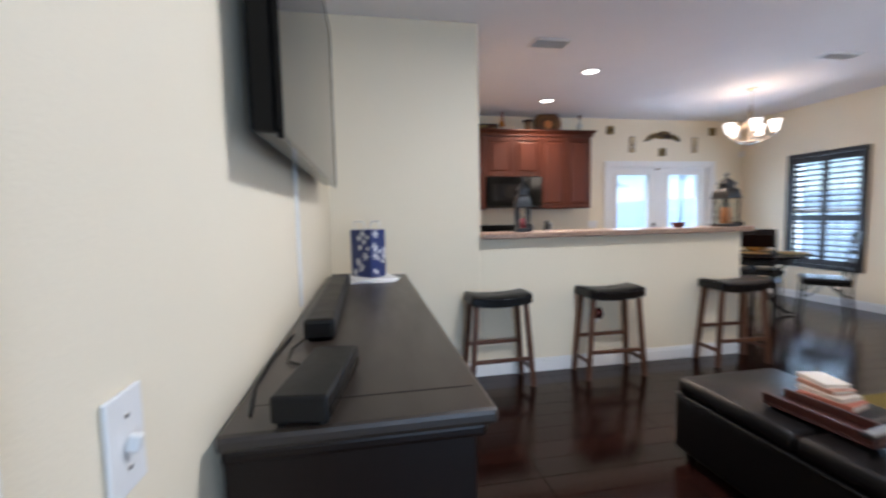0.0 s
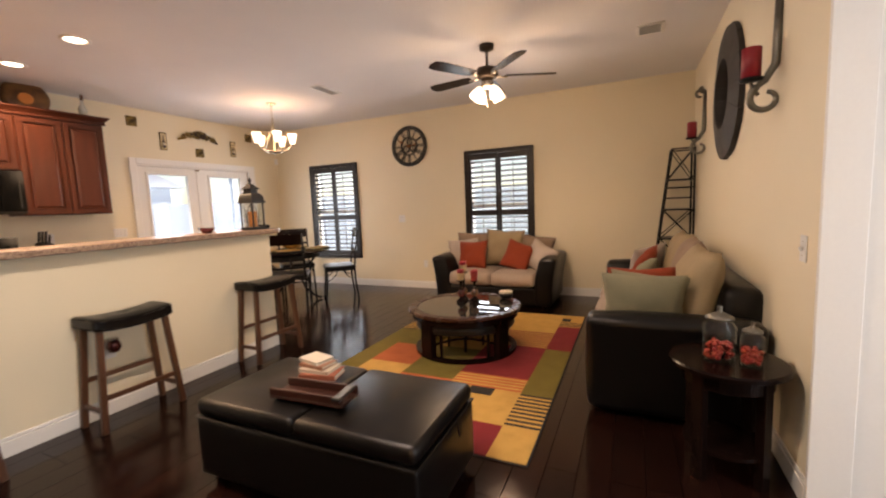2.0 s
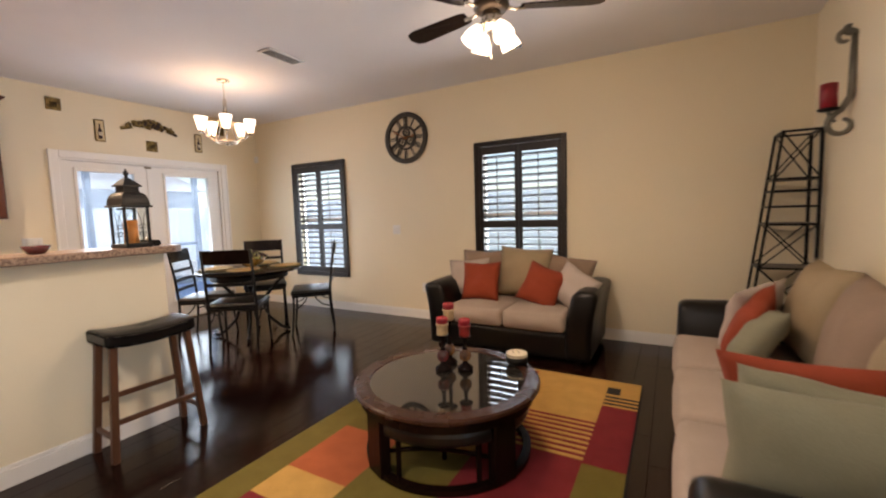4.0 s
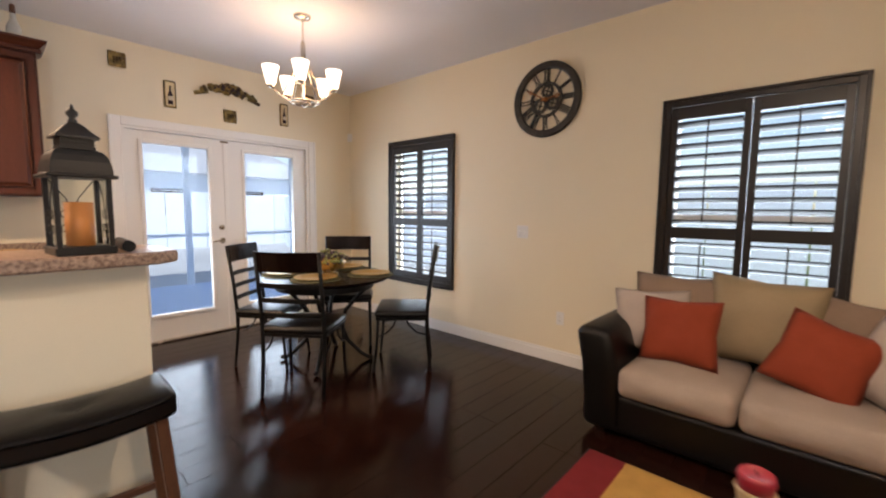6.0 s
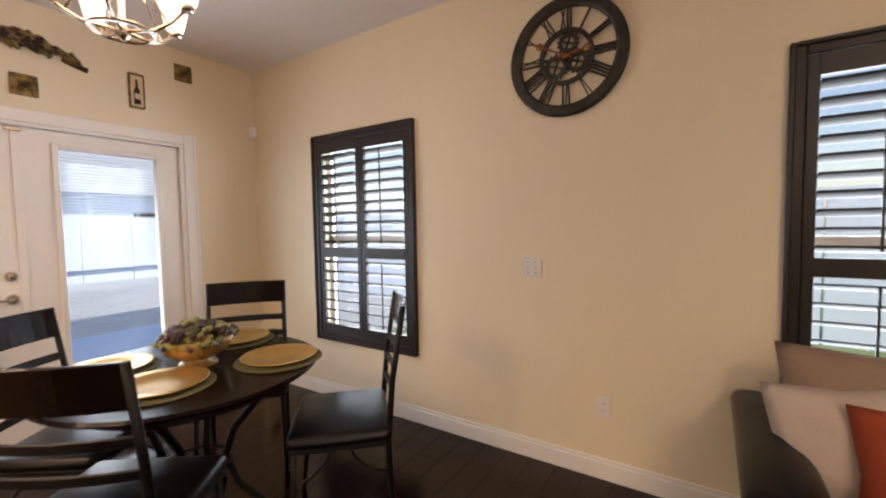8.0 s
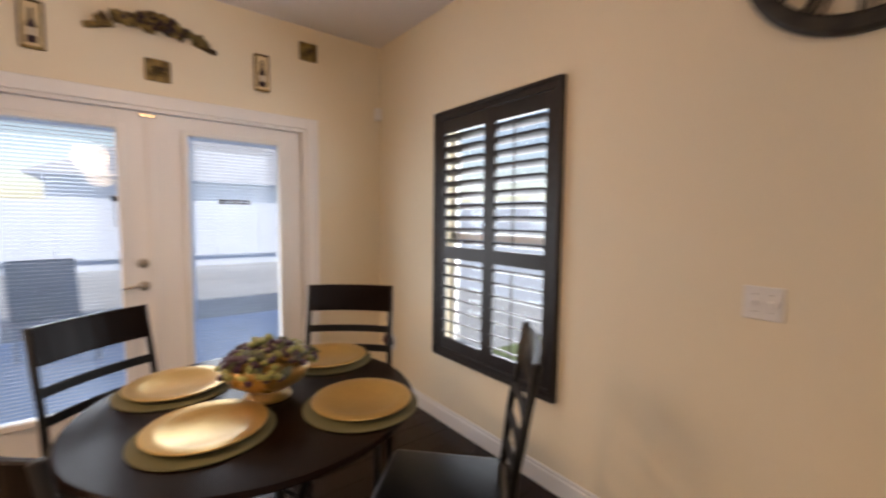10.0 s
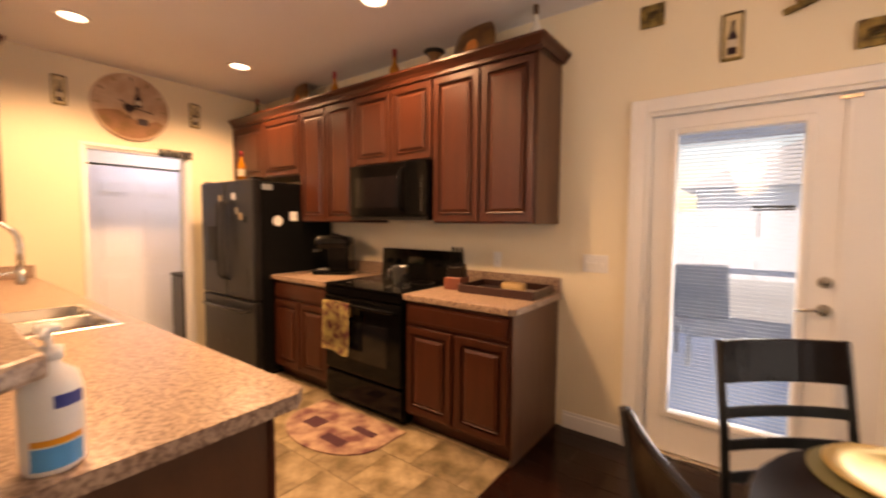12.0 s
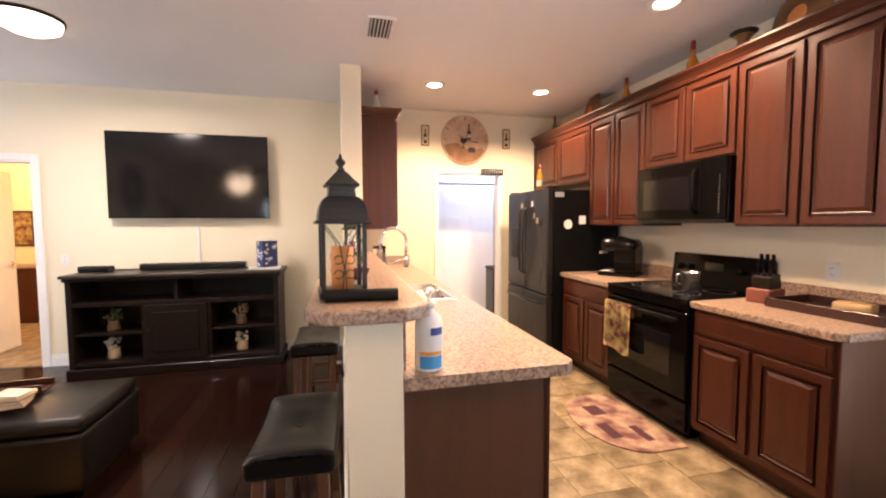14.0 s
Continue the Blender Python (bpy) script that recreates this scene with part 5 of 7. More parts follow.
tap = thing("kitchen_tap", pose(2.14, 4.44, CT), "chrome spring-neck kitchen tap beside the sink", "tap")
part("base", lathe([(0, 0), (0.028, 0), (0.026, 0.01), (0.018, 0.03), (0.016, 0.20), (0, 0.20)], 20), M_STEEL, tap, smooth=True)
part("neck", tube([(0, 0, 0.18)] + [(0, 0.10 - 0.10 * math.cos(radians(a)), 0.36 + 0.10 * math.sin(radians(a))) for a in range(0, 181, 15)] + [(0, 0.20, 0.30), (0, 0.20, 0.24)], 0.012, 10), M_STEEL, tap, smooth=True)
part("spray_head", lathe([(0, 0), (0.018, 0), (0.020, 0.02), (0.014, 0.09), (0, 0.09)], 16, m=pose(0, 0.20, 0.15)), M_STEEL, tap, smooth=True)
part("holder_arm", tube([(0, 0.0, 0.17), (0, 0.10, 0.20), (0, 0.19, 0.215)], 0.007, 8), M_STEEL, tap, smooth=True)
part("lever", tube([(0.015, 0, 0.08), (0.05, 0, 0.10), (0.09, 0, 0.12)], 0.006, 8), M_STEEL, tap, smooth=True)
dsp = thing("dish_soap", pose(2.36, 4.44, CT), "small dark soap bottle behind the sink", "bottle")
part("bottle", lathe([(0, 0), (0.028, 0), (0.030, 0.09), (0.012, 0.12), (0.010, 0.15), (0, 0.15)], 18), M_BLACKGLOSS, dsp, smooth=True)

soap = thing("soap_bottle", pose(4.01, 4.432, CT) @ Matrix.Diagonal((1.15, 1.15, 1.0, 1)), "white pump bottle with a blue and orange label", "bottle")
part("bottle", lathe([(0, 0), (0.038, 0), (0.042, 0.006), (0.042, 0.15), (0.036, 0.18), (0.016, 0.20), (0.016, 0.215), (0, 0.215)], 28), M_PLASTIC, soap, smooth=True)
part("pump", lathe([(0, 0.21), (0.019, 0.21), (0.019, 0.232), (0.006, 0.236), (0.006, 0.262), (0.017, 0.264), (0.015, 0.276), (0, 0.278)], 18), M_PLASTIC, soap, smooth=True)
part("nozzle", tube([(0, 0, 0.270), (0.03, -0.01, 0.270), (0.042, -0.014, 0.262)], 0.005, 8), M_PLASTIC, soap, smooth=True)
for nm, z0, z1, col in (("blue_band", 0.012, 0.055, (0.04, 0.30, 0.62)), ("orange_band", 0.058, 0.070, (0.75, 0.30, 0.03)), ("logo_bar", 0.125, 0.150, (0.03, 0.05, 0.25))):
    bm = bmesh.new()
    r, a0, a1 = 0.0425, (-50, 50) if nm != "logo_bar" else (-5, 55), 0
    lo, hi = a0
    vs = [[bm.verts.new((r * math.cos(radians(lo + (hi - lo) * i / 10)), r * math.sin(radians(lo + (hi - lo) * i / 10)), z)) for i in range(11)] for z in (z0, z1)]
    for i in range(10):
        bm.faces.new((vs[0][i], vs[0][i + 1], vs[1][i + 1], vs[1][i]))
    part("label", bm, mat(nm, col, 0.4, var=0.05, bump=0), soap, nm.replace("_", " "), True)

can = thing("canister", pose(1.46, 4.49, CT), "round steel kitchen canister with a dark lid", "canister")
part("drum", lathe([(0, 0), (0.06, 0), (0.06, 0.26), (0, 0.26)], 28), M_STEEL, can, smooth=False)
part("lid", lathe([(0, 0.26), (0.063, 0.26), (0.063, 0.285), (0.01, 0.29), (0.012, 0.31), (0, 0.312)], 28), M_BLACKGLOSS, can)


M_LANTERN = mat("dark_grey_lantern_metal", (0.022, 0.021, 0.020), 0.42, 0.3, var=0.35, scale=9, fine=80, bump=0.08)


def lantern(m, s, h, candle, label):
    """Square metal lantern with a domed roof and a finial. s: side; h: height of the cage."""
    l = thing("lantern", m, label, "lantern", "lanterns on the bar")
    a = s / 2
    part("base", box(-a, a, -a, a, 0, 0.03, 0.005), M_LANTERN, l)
    for sx in (-1, 1):
        for sy in (-1, 1):
            part("post", box(sx * (a - 0.015) - 0.008, sx * (a - 0.015) + 0.008, sy * (a - 0.015) - 0.008, sy * (a - 0.015) + 0.008, 0.03, h, 0.002), M_LANTERN, l)
    part("eave", box(-a - 0.012, a + 0.012, -a - 0.012, a + 0.012, h, h + 0.014, 0.004), M_LANTERN, l)

    def ring(rows, name):
        bm = bmesh.new()
        vv = [[bm.verts.new((x * r, y * r, z)) for x, y in ((-1, -1), (1, -1), (1, 1), (-1, 1))] for r, z in rows]
        for p, q in zip(vv, vv[1:]):
            for k in range(4):
                bm.faces.new((p[k], p[(k + 1) % 4], q[(k + 1) % 4], q[k]))
        bm.faces.new(vv[0][::-1])
        bm.faces.new(vv[-1])
        return part(name, bm, M_LANTERN, l)

    ring([(a, h + 0.014), (a * 0.985, h + 0.035), (a * 0.94, h + 0.06), (a * 0.86, h + 0.082), (a * 0.74, h + 0.098), (a * 0.58, h + 0.106)], "dome")
    ring([(a * 0.56, h + 0.104), (a * 0.56, h + 0.118), (a * 0.52, h + 0.119), (a * 0.52, h + 0.146)], "vent")
    for lift in (0.124, 0.134):
        ring([(a * 0.55, h + lift), (a * 0.55, h + lift + 0.004)], "vent_band")
    ring([(a * 0.70, h + 0.146), (a * 0.69, h + 0.154), (a * 0.52, h + 0.170), (a * 0.32, h + 0.192), (a * 0.18, h + 0.205)], "cap")
    part("finial", lathe([(0, h + 0.200), (0.014, h + 0.204), (0.015, h + 0.214), (0.008, h + 0.222), (0.019, h + 0.236), (0.019, h + 0.246), (0.007, h + 0.258), (0.006, h + 0.268), (0, h + 0.276)], 14), M_LANTERN, l, smooth=True)
    for k in range(4):
        g = bmesh.new()
        g.faces.new([g.verts.new(v) for v in ((-a + 0.02, 0, 0.03), (a - 0.02, 0, 0.03), (a - 0.02, 0, h), (-a + 0.02, 0, h))])
        g = part("pane", moved(g, pose(0, 0, 0, 0, 0, 90 * k) @ pose(0, a - 0.015, 0)), M_GLASS, l)
        g.visible_shadow = False
    for k in (0, 1, 3):
        for sgn in (-1, 1):
            c = h * 0.42
            bm = tube([(sgn * 0.008, 0, 0.03), (sgn * 0.001, 0, c), (sgn * 0.018, 0, c + 0.09), (sgn * (a - 0.025), 0, h - 0.005)], 0.0022, 6)
            tube(arc(sgn * 0.022, c + 0.03, 0.016, 0, 320, 12), 0.0022, 6, bm)
            tube(arc(sgn * 0.022, c - 0.025, 0.016, 0, 320, 12), 0.0022, 6, bm)
            part("scroll", moved(bm, pose(0, 0, 0, 0, 0, 90 * k) @ pose(0, a - 0.010, 0)), M_LANTERN, l)
    r, hc, mt = candle
    part("candle", lathe([(0, 0.031), (r, 0.031), (r, 0.031 + hc), (r * 0.7, 0.027 + hc), (0, 0.025 + hc)], 24), mt, l, "wax candle inside the lantern", True)
    return l


BAR_Z = 1.176
M_WAXO = mat("amber_wax", (0.72, 0.27, 0.07), 0.5, var=0.15, bump=0.05)
M_WAXR = mat("red_wax", (0.28, 0.010, 0.022), 0.45, var=0.15, bump=0.05)
lantern(pose(3.905, 4.15, BAR_Z, 0, 0, 6) @ Matrix.Diagonal((0.86, 0.86, 0.87, 1)), 0.185, 0.285, (0.044, 0.165, M_WAXO), "black metal lantern with an amber candle on the bar")
lantern(pose(2.02, 4.23, BAR_Z, 0, 0, -8), 0.125, 0.20, (0.022, 0.08, M_WAXR), "smaller black metal lantern with red candle on the bar")
tagged(part("black_roll", moved(cyl((0, -0.115, 0), (0, 0.115, 0), 0.02, 0.02, 16), pose(4.03, 4.21, BAR_Z + 0.0202, 0, 0, -3)), M_IRON), "short black cylindrical case lying on the bar", "case")
tagged(part("candy_dish", lathe([(0, 0), (0.035, 0), (0.05, 0.02), (0.062, 0.045), (0.058, 0.045), (0.046, 0.022), (0, 0.01)], 20, m=pose(3.475, 4.21, BAR_Z)), mat("dark_red_glass", (0.11, 0.025, 0.025), 0.15, bump=0), smooth=True), "small dark red dish on the bar", "dish")

mt = thing("kitchen_mat", pose(2.86, 6.02, 0, 0, 0, 0), "half-round printed kitchen mat on the tile", "mat")
pts = [(-0.42, 0.24), (-0.42, 0.0)] + [(0.42 * math.sin(radians(a)), -0.28 * math.cos(radians(a))) for a in range(-80, 81, 10)] + [(0.42, 0.0), (0.42, 0.24)]
part("fabric", extrude_outline(pts, 0.0005, 0.009, 0.002), mat("printed_mat", (0.50, 0.34, 0.24), 0.95, var=0.5, scale=7, fine=150, bump=0.4, color2=(0.16, 0.06, 0.06), detail=2), mt)
for a, b, c, d in ((-0.25, -0.10, -0.10, 0.02), (0.02, 0.22, -0.16, -0.08), (0.10, 0.30, 0.04, 0.10)):
    part("motif", box(a, b, c, d, 0.009, 0.0098), mat("mat_plum", (0.07, 0.02, 0.03), 0.95, var=0.3), mt)

# ---- on top of the wall cabinets ----


def plate_on_edge(x, y, z, r, yaw, label):
    p = thing("display_plate", pose(x, y, z, 0, 0, yaw), label, "plate", "things on the cabinets")
    part("dish", lathe([(0, 0.010), (r * 0.6, 0.010), (r * 0.75, 0.002), (r, -0.012), (r, -0.018), (r * 0.7, -0.004), (0, 0.004)], 36, m=pose(0, 0, r, 80)), M_PLATE, p, smooth=True)
    part("fruit_motif", lathe([(0, 0), (r * 0.32, 0), (r * 0.28, 0.008), (0, 0.010)], 20, m=pose(0, -0.012, r * 0.92, 80)), M_WAXO, p)
    part("easel", tube([(-r * 0.5, 0.0, 0.0), (-r * 0.4, 0.06, 0.0), (0, 0.07, r * 1.2), (r * 0.4, 0.06, 0.0), (r * 0.5, 0.0, 0.0)], 0.004, 6), M_IRON, p)


M_PLATE = mat("painted_plate", (0.24, 0.12, 0.04), 0.35, var=0.5, scale=9, color2=(0.10, 0.04, 0.015))
M_AMBERG = mat("amber_bottle_glass", (0.45, 0.17, 0.02), 0.12, bump=0)
M_GREENG = mat("green_bottle_glass", (0.10, 0.13, 0.05), 0.12, bump=0)


def bottle(x, y, z, h, mt, cap, label):
    b = thing("bottle", pose(x, y, z), label, "bottle", "things on the cabinets")
    r = h * 0.125
    part("body", lathe([(0, 0), (r, 0), (r, h * 0.5), (r * 0.4, h * 0.68), (r * 0.36, h * 0.86), (0, h * 0.86)], 20), mt, b, smooth=True)
    part("stopper", lathe([(0, h * 0.80), (r * 0.42, h * 0.80), (r * 0.40, h * 0.97), (r * 0.2, h), (0, h)], 16), cap, b, smooth=True)
    part("label", lathe([(r + 0.0006, h * 0.12), (r + 0.0006, h * 0.36)], 20), M_PAPER, b)


M_PAPER = mat("paper", (0.62, 0.55, 0.42), 0.8, var=0.1)
CZ = UP_Z1
plate_on_edge(1.31, 6.80, CZ, 0.19, -8, "painted pumpkin plate standing on the cabinets")
plate_on_edge(3.42, 6.80, CZ, 0.20, -10, "large painted pumpkin plate standing on the cabinets")
bottle(0.575, 6.78, CZ, 0.31, M_GREENG, M_WAXR, "slim green bottle standing on the cabinets")
bottle(1.92, 6.78, CZ, 0.33, M_AMBERG, M_WAXR, "amber bottle with a red stopper on the cabinets")
bottle(2.70, 6.76, CZ, 0.34, M_AMBERG, M_WAXR, "amber bottle with a red wax stopper on the cabinets")
bottle(3.915, 6.78, CZ, 0.33, mat("pale_bottle", (0.6, 0.6, 0.55), 0.1, bump=0), M_STOOLWOOD, "slim clear bottle at the end of the cabinets")
bottle(0.98, 4.52, CZ, 0.36, mat("clear_bottle", (0.62, 0.6, 0.54), 0.1, bump=0), M_WAXR, "clear bottle with a red neck on the cabinet")
bottle(0.66, 4.50, CZ, 0.22, M_GREENG, M_STOOLWOOD, "short green bottle on the cabinet")
bottle(1.20, 6.26, 1.794, 0.27, M_AMBERG, M_WAXR, "amber bottle standing on the refrigerator")
jug = thing("vase", pose(3.10, 6.77, CZ) @ Matrix.Diagonal((1.1, 1.1, 1.25, 1)), "small black-rimmed pottery vase on the cabinets", "vase", "things on the cabinets")
part("body", lathe([(0, 0), (0.05, 0), (0.065, 0.05), (0.035, 0.12), (0.03, 0.14), (0.06, 0.17), (0.055, 0.17), (0.026, 0.14), (0, 0.13)], 24), M_PLATE, jug, smooth=True)
part("rim", lathe([(0.045, 0.158), (0.075, 0.178), (0.07, 0.184), (0.04, 0.165), (0.045, 0.158)], 24), M_IRON, jug, smooth=True)
pic = thing("small_picture", pose(2.50, 6.84, CZ, -10, 0, -6), "small dark framed picture leaning on the cabinets", "picture", "things on the cabinets")
part("frame", box(-0.16, 0.16, 0, 0.015, 0, 0.20, 0.004), M_IRON, pic)
part("print", box(-0.14, 0.14, -0.003, 0, 0.02, 0.18), M_TOWEL, pic)

# ---- wall things of the kitchen and dining side ----
M_GILT = mat("aged_gilt", (0.34, 0.24, 0.075), 0.5, 0.4, var=0.5, scale=20, bump=0.3, color2=(0.05, 0.03, 0.012))
M_DARKWINE = mat("dark_wine", (0.03, 0.008, 0.012), 0.5, var=0.3)
M_PLAQUE = mat("cream_plaque", (0.72, 0.58, 0.34), 0.6, var=0.25, scale=14)


def bottle_plaque(m, label):
    """A small wall plaque with a bottle in relief, facing -y locally."""
    p = thing("wine_plaque", m, label, "wall plaque", "wine plaques")
    part("board", box(-0.05, 0.05, -0.012, 0, -0.125, 0.125, 0.01, 2), M_GILT, p)
    part("field", box(-0.038, 0.038, -0.015, -0.012, -0.11, 0.11, 0.001), M_PLAQUE, p)
    part("bottle_relief", lathe([(0, 0), (0.022, 0), (0.022, 0.09), (0.009, 0.125), (0.008, 0.175), (0, 0.175)], 14, m=pose(0, -0.013, -0.095) @ Matrix.Diagonal((1, 0.5, 1, 1))), M_DARKWINE, p, smooth=True)
    part("label_relief", box(-0.02, 0.02, -0.026, -0.0235, -0.06, -0.02, 0.001), M_PAPER, p)


def square_plaque(m, label):
    p = thing("grape_tile", m, label, "wall plaque", "square plaques")
    part("board", box(-0.065, 0.065, -0.014, 0, -0.065, 0.065, 0.006, 2), M_GILT, p)
    bm = bmesh.new()
    for i in range(9):
        lathe([(0, -0.012), (0.010, -0.005), (0.011, 0), (0.009, 0.007), (0, 0.011)], 8, bm, pose(-0.022 + 0.022 * (i % 3) + 0.005 * (i // 3 % 2), -0.018, -0.025 + 0.02 * (i // 3)))
    part("grapes", bm, M_GILT, p, smooth=True)


for x in (4.943, 6.079):
    bottle_plaque(pose(x, N_Y - 0.001, 2.402), "cream and gilt plaque with a wine bottle above the doors")
for x, z in ((4.55, 2.62), (5.484, 2.286), (6.405, 2.622)):
    square_plaque(pose(x, N_Y - 0.001, z), "small square gilt plaque above the doors")
for y in (5.156, 6.212):
    bottle_plaque(pose(K_X + 0.001, y, 2.497, 0, 0, 90), "cream and gilt plaque with a wine bottle beside the round clock")
gar = thing("wall_garland", pose(5.475, N_Y - 0.001, 2.495), "gilt carved swag with dark fruit above the doors", "wall decoration")
bm = bmesh.new()
rng = random.Random(3)
for i in range(46):
    u = rng.uniform(-1, 1)
    s = 0.020 + 0.018 * (1 - abs(u))
    lathe([(0, -s), (s * 0.8, -s * 0.5), (s, 0), (s * 0.8, s * 0.5), (0, s)], 8, bm, pose(u * 0.27, -0.022 - rng.random() * 0.02, 0.055 * (1 - u * u) + rng.uniform(-0.025, 0.03) * (1.2 - abs(u)), rng.uniform(0, 90), rng.uniform(0, 90), 0) @ Matrix.Diagonal((1.6, 0.8, 0.9, 1)))
part("leaves", bm, M_GILT, gar, "aged gilt leaves")
bm = bmesh.new()
for i in range(26):
    u = rng.gauss(0, 0.4)
    lathe([(0, -0.014), (0.010, -0.008), (0.014, 0), (0.010, 0.008), (0, 0.014)], 8, bm, pose(max(-0.2, min(0.2, u * 0.2)), -0.055 - rng.random() * 0.01, 0.05 + rng.uniform(-0.04, 0.04)))
part("fruit", bm, M_DARKWINE, gar, "dark wine-coloured fruit", True)
for s in (-1, 1):
    part("tail", moved(box(-0.07, 0.07, -0.012, 0, -0.018, 0.018, 0.006), pose(s * 0.26, -0.004, -0.015, 0, s * 16, 0)), M_GILT, gar)

wc = thing("wall_clock", pose(K_X + 0.001, 5.66, 2.46, 0, 0, 90), "large round wooden wine-country clock above the laundry opening", "clock")
part("face", lathe([(0, 0), (0.30, 0), (0.305, 0.006), (0.305, 0.018), (0.295, 0.024), (0, 0.022)], 56, m=pose(0, 0, 0, 90)), mat("printed_clock_face", (0.68, 0.50, 0.36), 0.6, var=0.5, scale=5, color2=(0.46, 0.28, 0.17), detail=5), wc)
hills = [(0.285 * math.cos(radians(a)), 0.285 * math.sin(radians(a))) for a in range(195, 336, 10)] + [(0.20, -0.09), (0.10, -0.13), (0.0, -0.10), (-0.10, -0.04), (-0.20, -0.05)]
part("hills_motif", moved(extrude_outline(hills, 0, 0.002), pose(0, -0.0225, 0, 90)), mat("hills_print", (0.36, 0.17, 0.09), 0.6, var=0.5, scale=9, color2=(0.24, 0.13, 0.05)), wc)
for k in range(12):
    a = radians(30 * k)
    part("hour_mark", moved(box(-0.006, 0.006, -0.003, 0, -0.018, 0.018, 0.001), pose(0.262 * math.sin(a), -0.0235, 0.262 * math.cos(a), 0, 30 * k, 0)), M_GILT, wc)
part("label_motif", box(0.028, 0.072, -0.031, -0.0285, 0.03, 0.07), M_PAPER, wc)
part("bottle_motif", lathe([(0, 0), (0.03, 0), (0.03, 0.08), (0.011, 0.12), (0.010, 0.19), (0, 0.19)], 14, m=pose(0.05, -0.022, 0.01) @ Matrix.Diagonal((1, 0.25, 1, 1))), M_DARKWINE, wc, smooth=True)
part("glass_motif", lathe([(0.0, 0), (0.03, 0.004), (0.006, 0.012), (0.006, 0.05), (0.04, 0.08), (0.045, 0.12), (0, 0.12)], 14, m=pose(-0.02, -0.022, -0.10) @ Matrix.Diagonal((1, 0.25, 1, 1))), M_DARKWINE, wc, smooth=True)
part("barrel_motif", box(0.04, 0.13, -0.028, -0.022, -0.15, -0.09, 0.004), M_DARKWINE, wc)
for nm, ang, ln in (("hour_hand", -60, 0.11), ("minute_hand", 100, 0.17)):
    part(nm, moved(box(-0.005, 0.005, -0.003, 0, 0, ln, 0.001), pose(0, -0.034, 0, 0, ang, 0)), M_IRON, wc)


def wall_plate(m, gangs, kind, label):
    """A switch or socket plate facing -y locally."""
    w = 0.07 + 0.046 * (gangs - 1)
    p = thing(kind, m, label, kind.replace("_", " "), "wall plates")
    part("plate", box(-w / 2, w / 2, -0.006, 0, -0.058, 0.058, 0.003, 2), M_PLASTIC, p)
    for g in range(gangs):
        cx = (g - (gangs - 1) / 2) * 0.046
        if kind == "light_switch":
            part("toggle", moved(box(-0.005, 0.005, -0.014, 0, -0.010, 0.010, 0.002), pose(cx, -0.006, 0, 14)), M_PLASTIC, p)
            for s in (-1, 1):
                part("screw", cyl((cx, -0.0072, s * 0.03), (cx, -0.005, s * 0.03), 0.003, seg=8), M_NICKEL, p)
        else:
            for s in (-1, 1):
                q = part("receptacle", box(cx - 0.017, cx + 0.017, -0.008, -0.006, s * 0.020 - 0.014, s * 0.020 + 0.014, 0.003), M_PLASTIC, p)
                for e in (-1, 1):
                    part("slot", box(cx + e * 0.006 - 0.001, cx + e * 0.006 + 0.001, -0.0085, -0.0078, s * 0.020 - 0.004, s * 0.020 + 0.004), M_IRON, q)
    return p


wall_plate(pose(4.265, N_Y - 0.001, 1.145), 3, "light_switch", "white triple light switch beside the glazed doors")
wall_plate(pose(3.54, N_Y - 0.001, 1.13), 1, "power_socket", "white power socket above the worktop")
wall_plate(pose(E_X - 0.001, 4.332, 1.137, 0, 0, -90), 2, "light_switch", "white double switch plate below the gear clock")
wall_plate(pose(E_X - 0.001, 3.932, 0.401, 0, 0, -90), 1, "power_socket", "white power socket low on the wall")
wall_plate(pose(3.36, S_Y + 0.001, 1.08, 0, 0, 180), 1, "light_switch", "white light switch beside the hall opening")
wall_plate(pose(W_X + 0.001, 1.455, 1.07, 0, 0, 90), 1, "light_switch", "white light switch beside the bedroom door")
wall_plate(pose(2.636, BAR_Y0 - 0.001, 0.44, 0, 0, 0), 1, "power_socket", "white power socket on the bar wall")
sn = thing("alarm_sensor", pose(E_X - 0.02, N_Y - 0.02, 2.26, 0, 0, -45), "small white alarm sensor high in the corner", "sensor")
part("housing", box(-0.03, 0.03, -0.03, 0.0, -0.05, 0.05, 0.008, 2), M_PLASTIC, sn)
for m in (pose(2.636, BAR_Y0 - 0.0105, 0.46), pose(E_X - 0.0105, 6.76, 0.42, 0, 0, -90)):
    if m.translation.x > 6:
        wall_plate(pose(E_X - 0.001, 6.76, 0.40, 0, 0, -90), 1, "power_socket", "white power socket in the dining corner")
    w = thing("plug_in_warmer", m, "glossy dark red plug-in scent warmer in the socket", "scent warmer", "scent warmers")
    part("globe", lathe([(0, -0.045), (0.03, -0.035), (0.045, 0), (0.036, 0.03), (0.028, 0.045), (0, 0.04)], 20, m=pose(0, -0.045, 0.01)), mat("red_lustre", (0.10, 0.008, 0.005), 0.08, 0.5, bump=0, coat=0.5), w, smooth=True)
    part("dish", lathe([(0, 0), (0.03, 0.004), (0.034, 0.012), (0, 0.010)], 20, m=pose(0, -0.045, 0.052)), M_NICKEL, w, smooth=True)
    part("plug", box(-0.015, 0.015, -0.012, 0.002, -0.035, 0.0, 0.003), M_IRON, w)

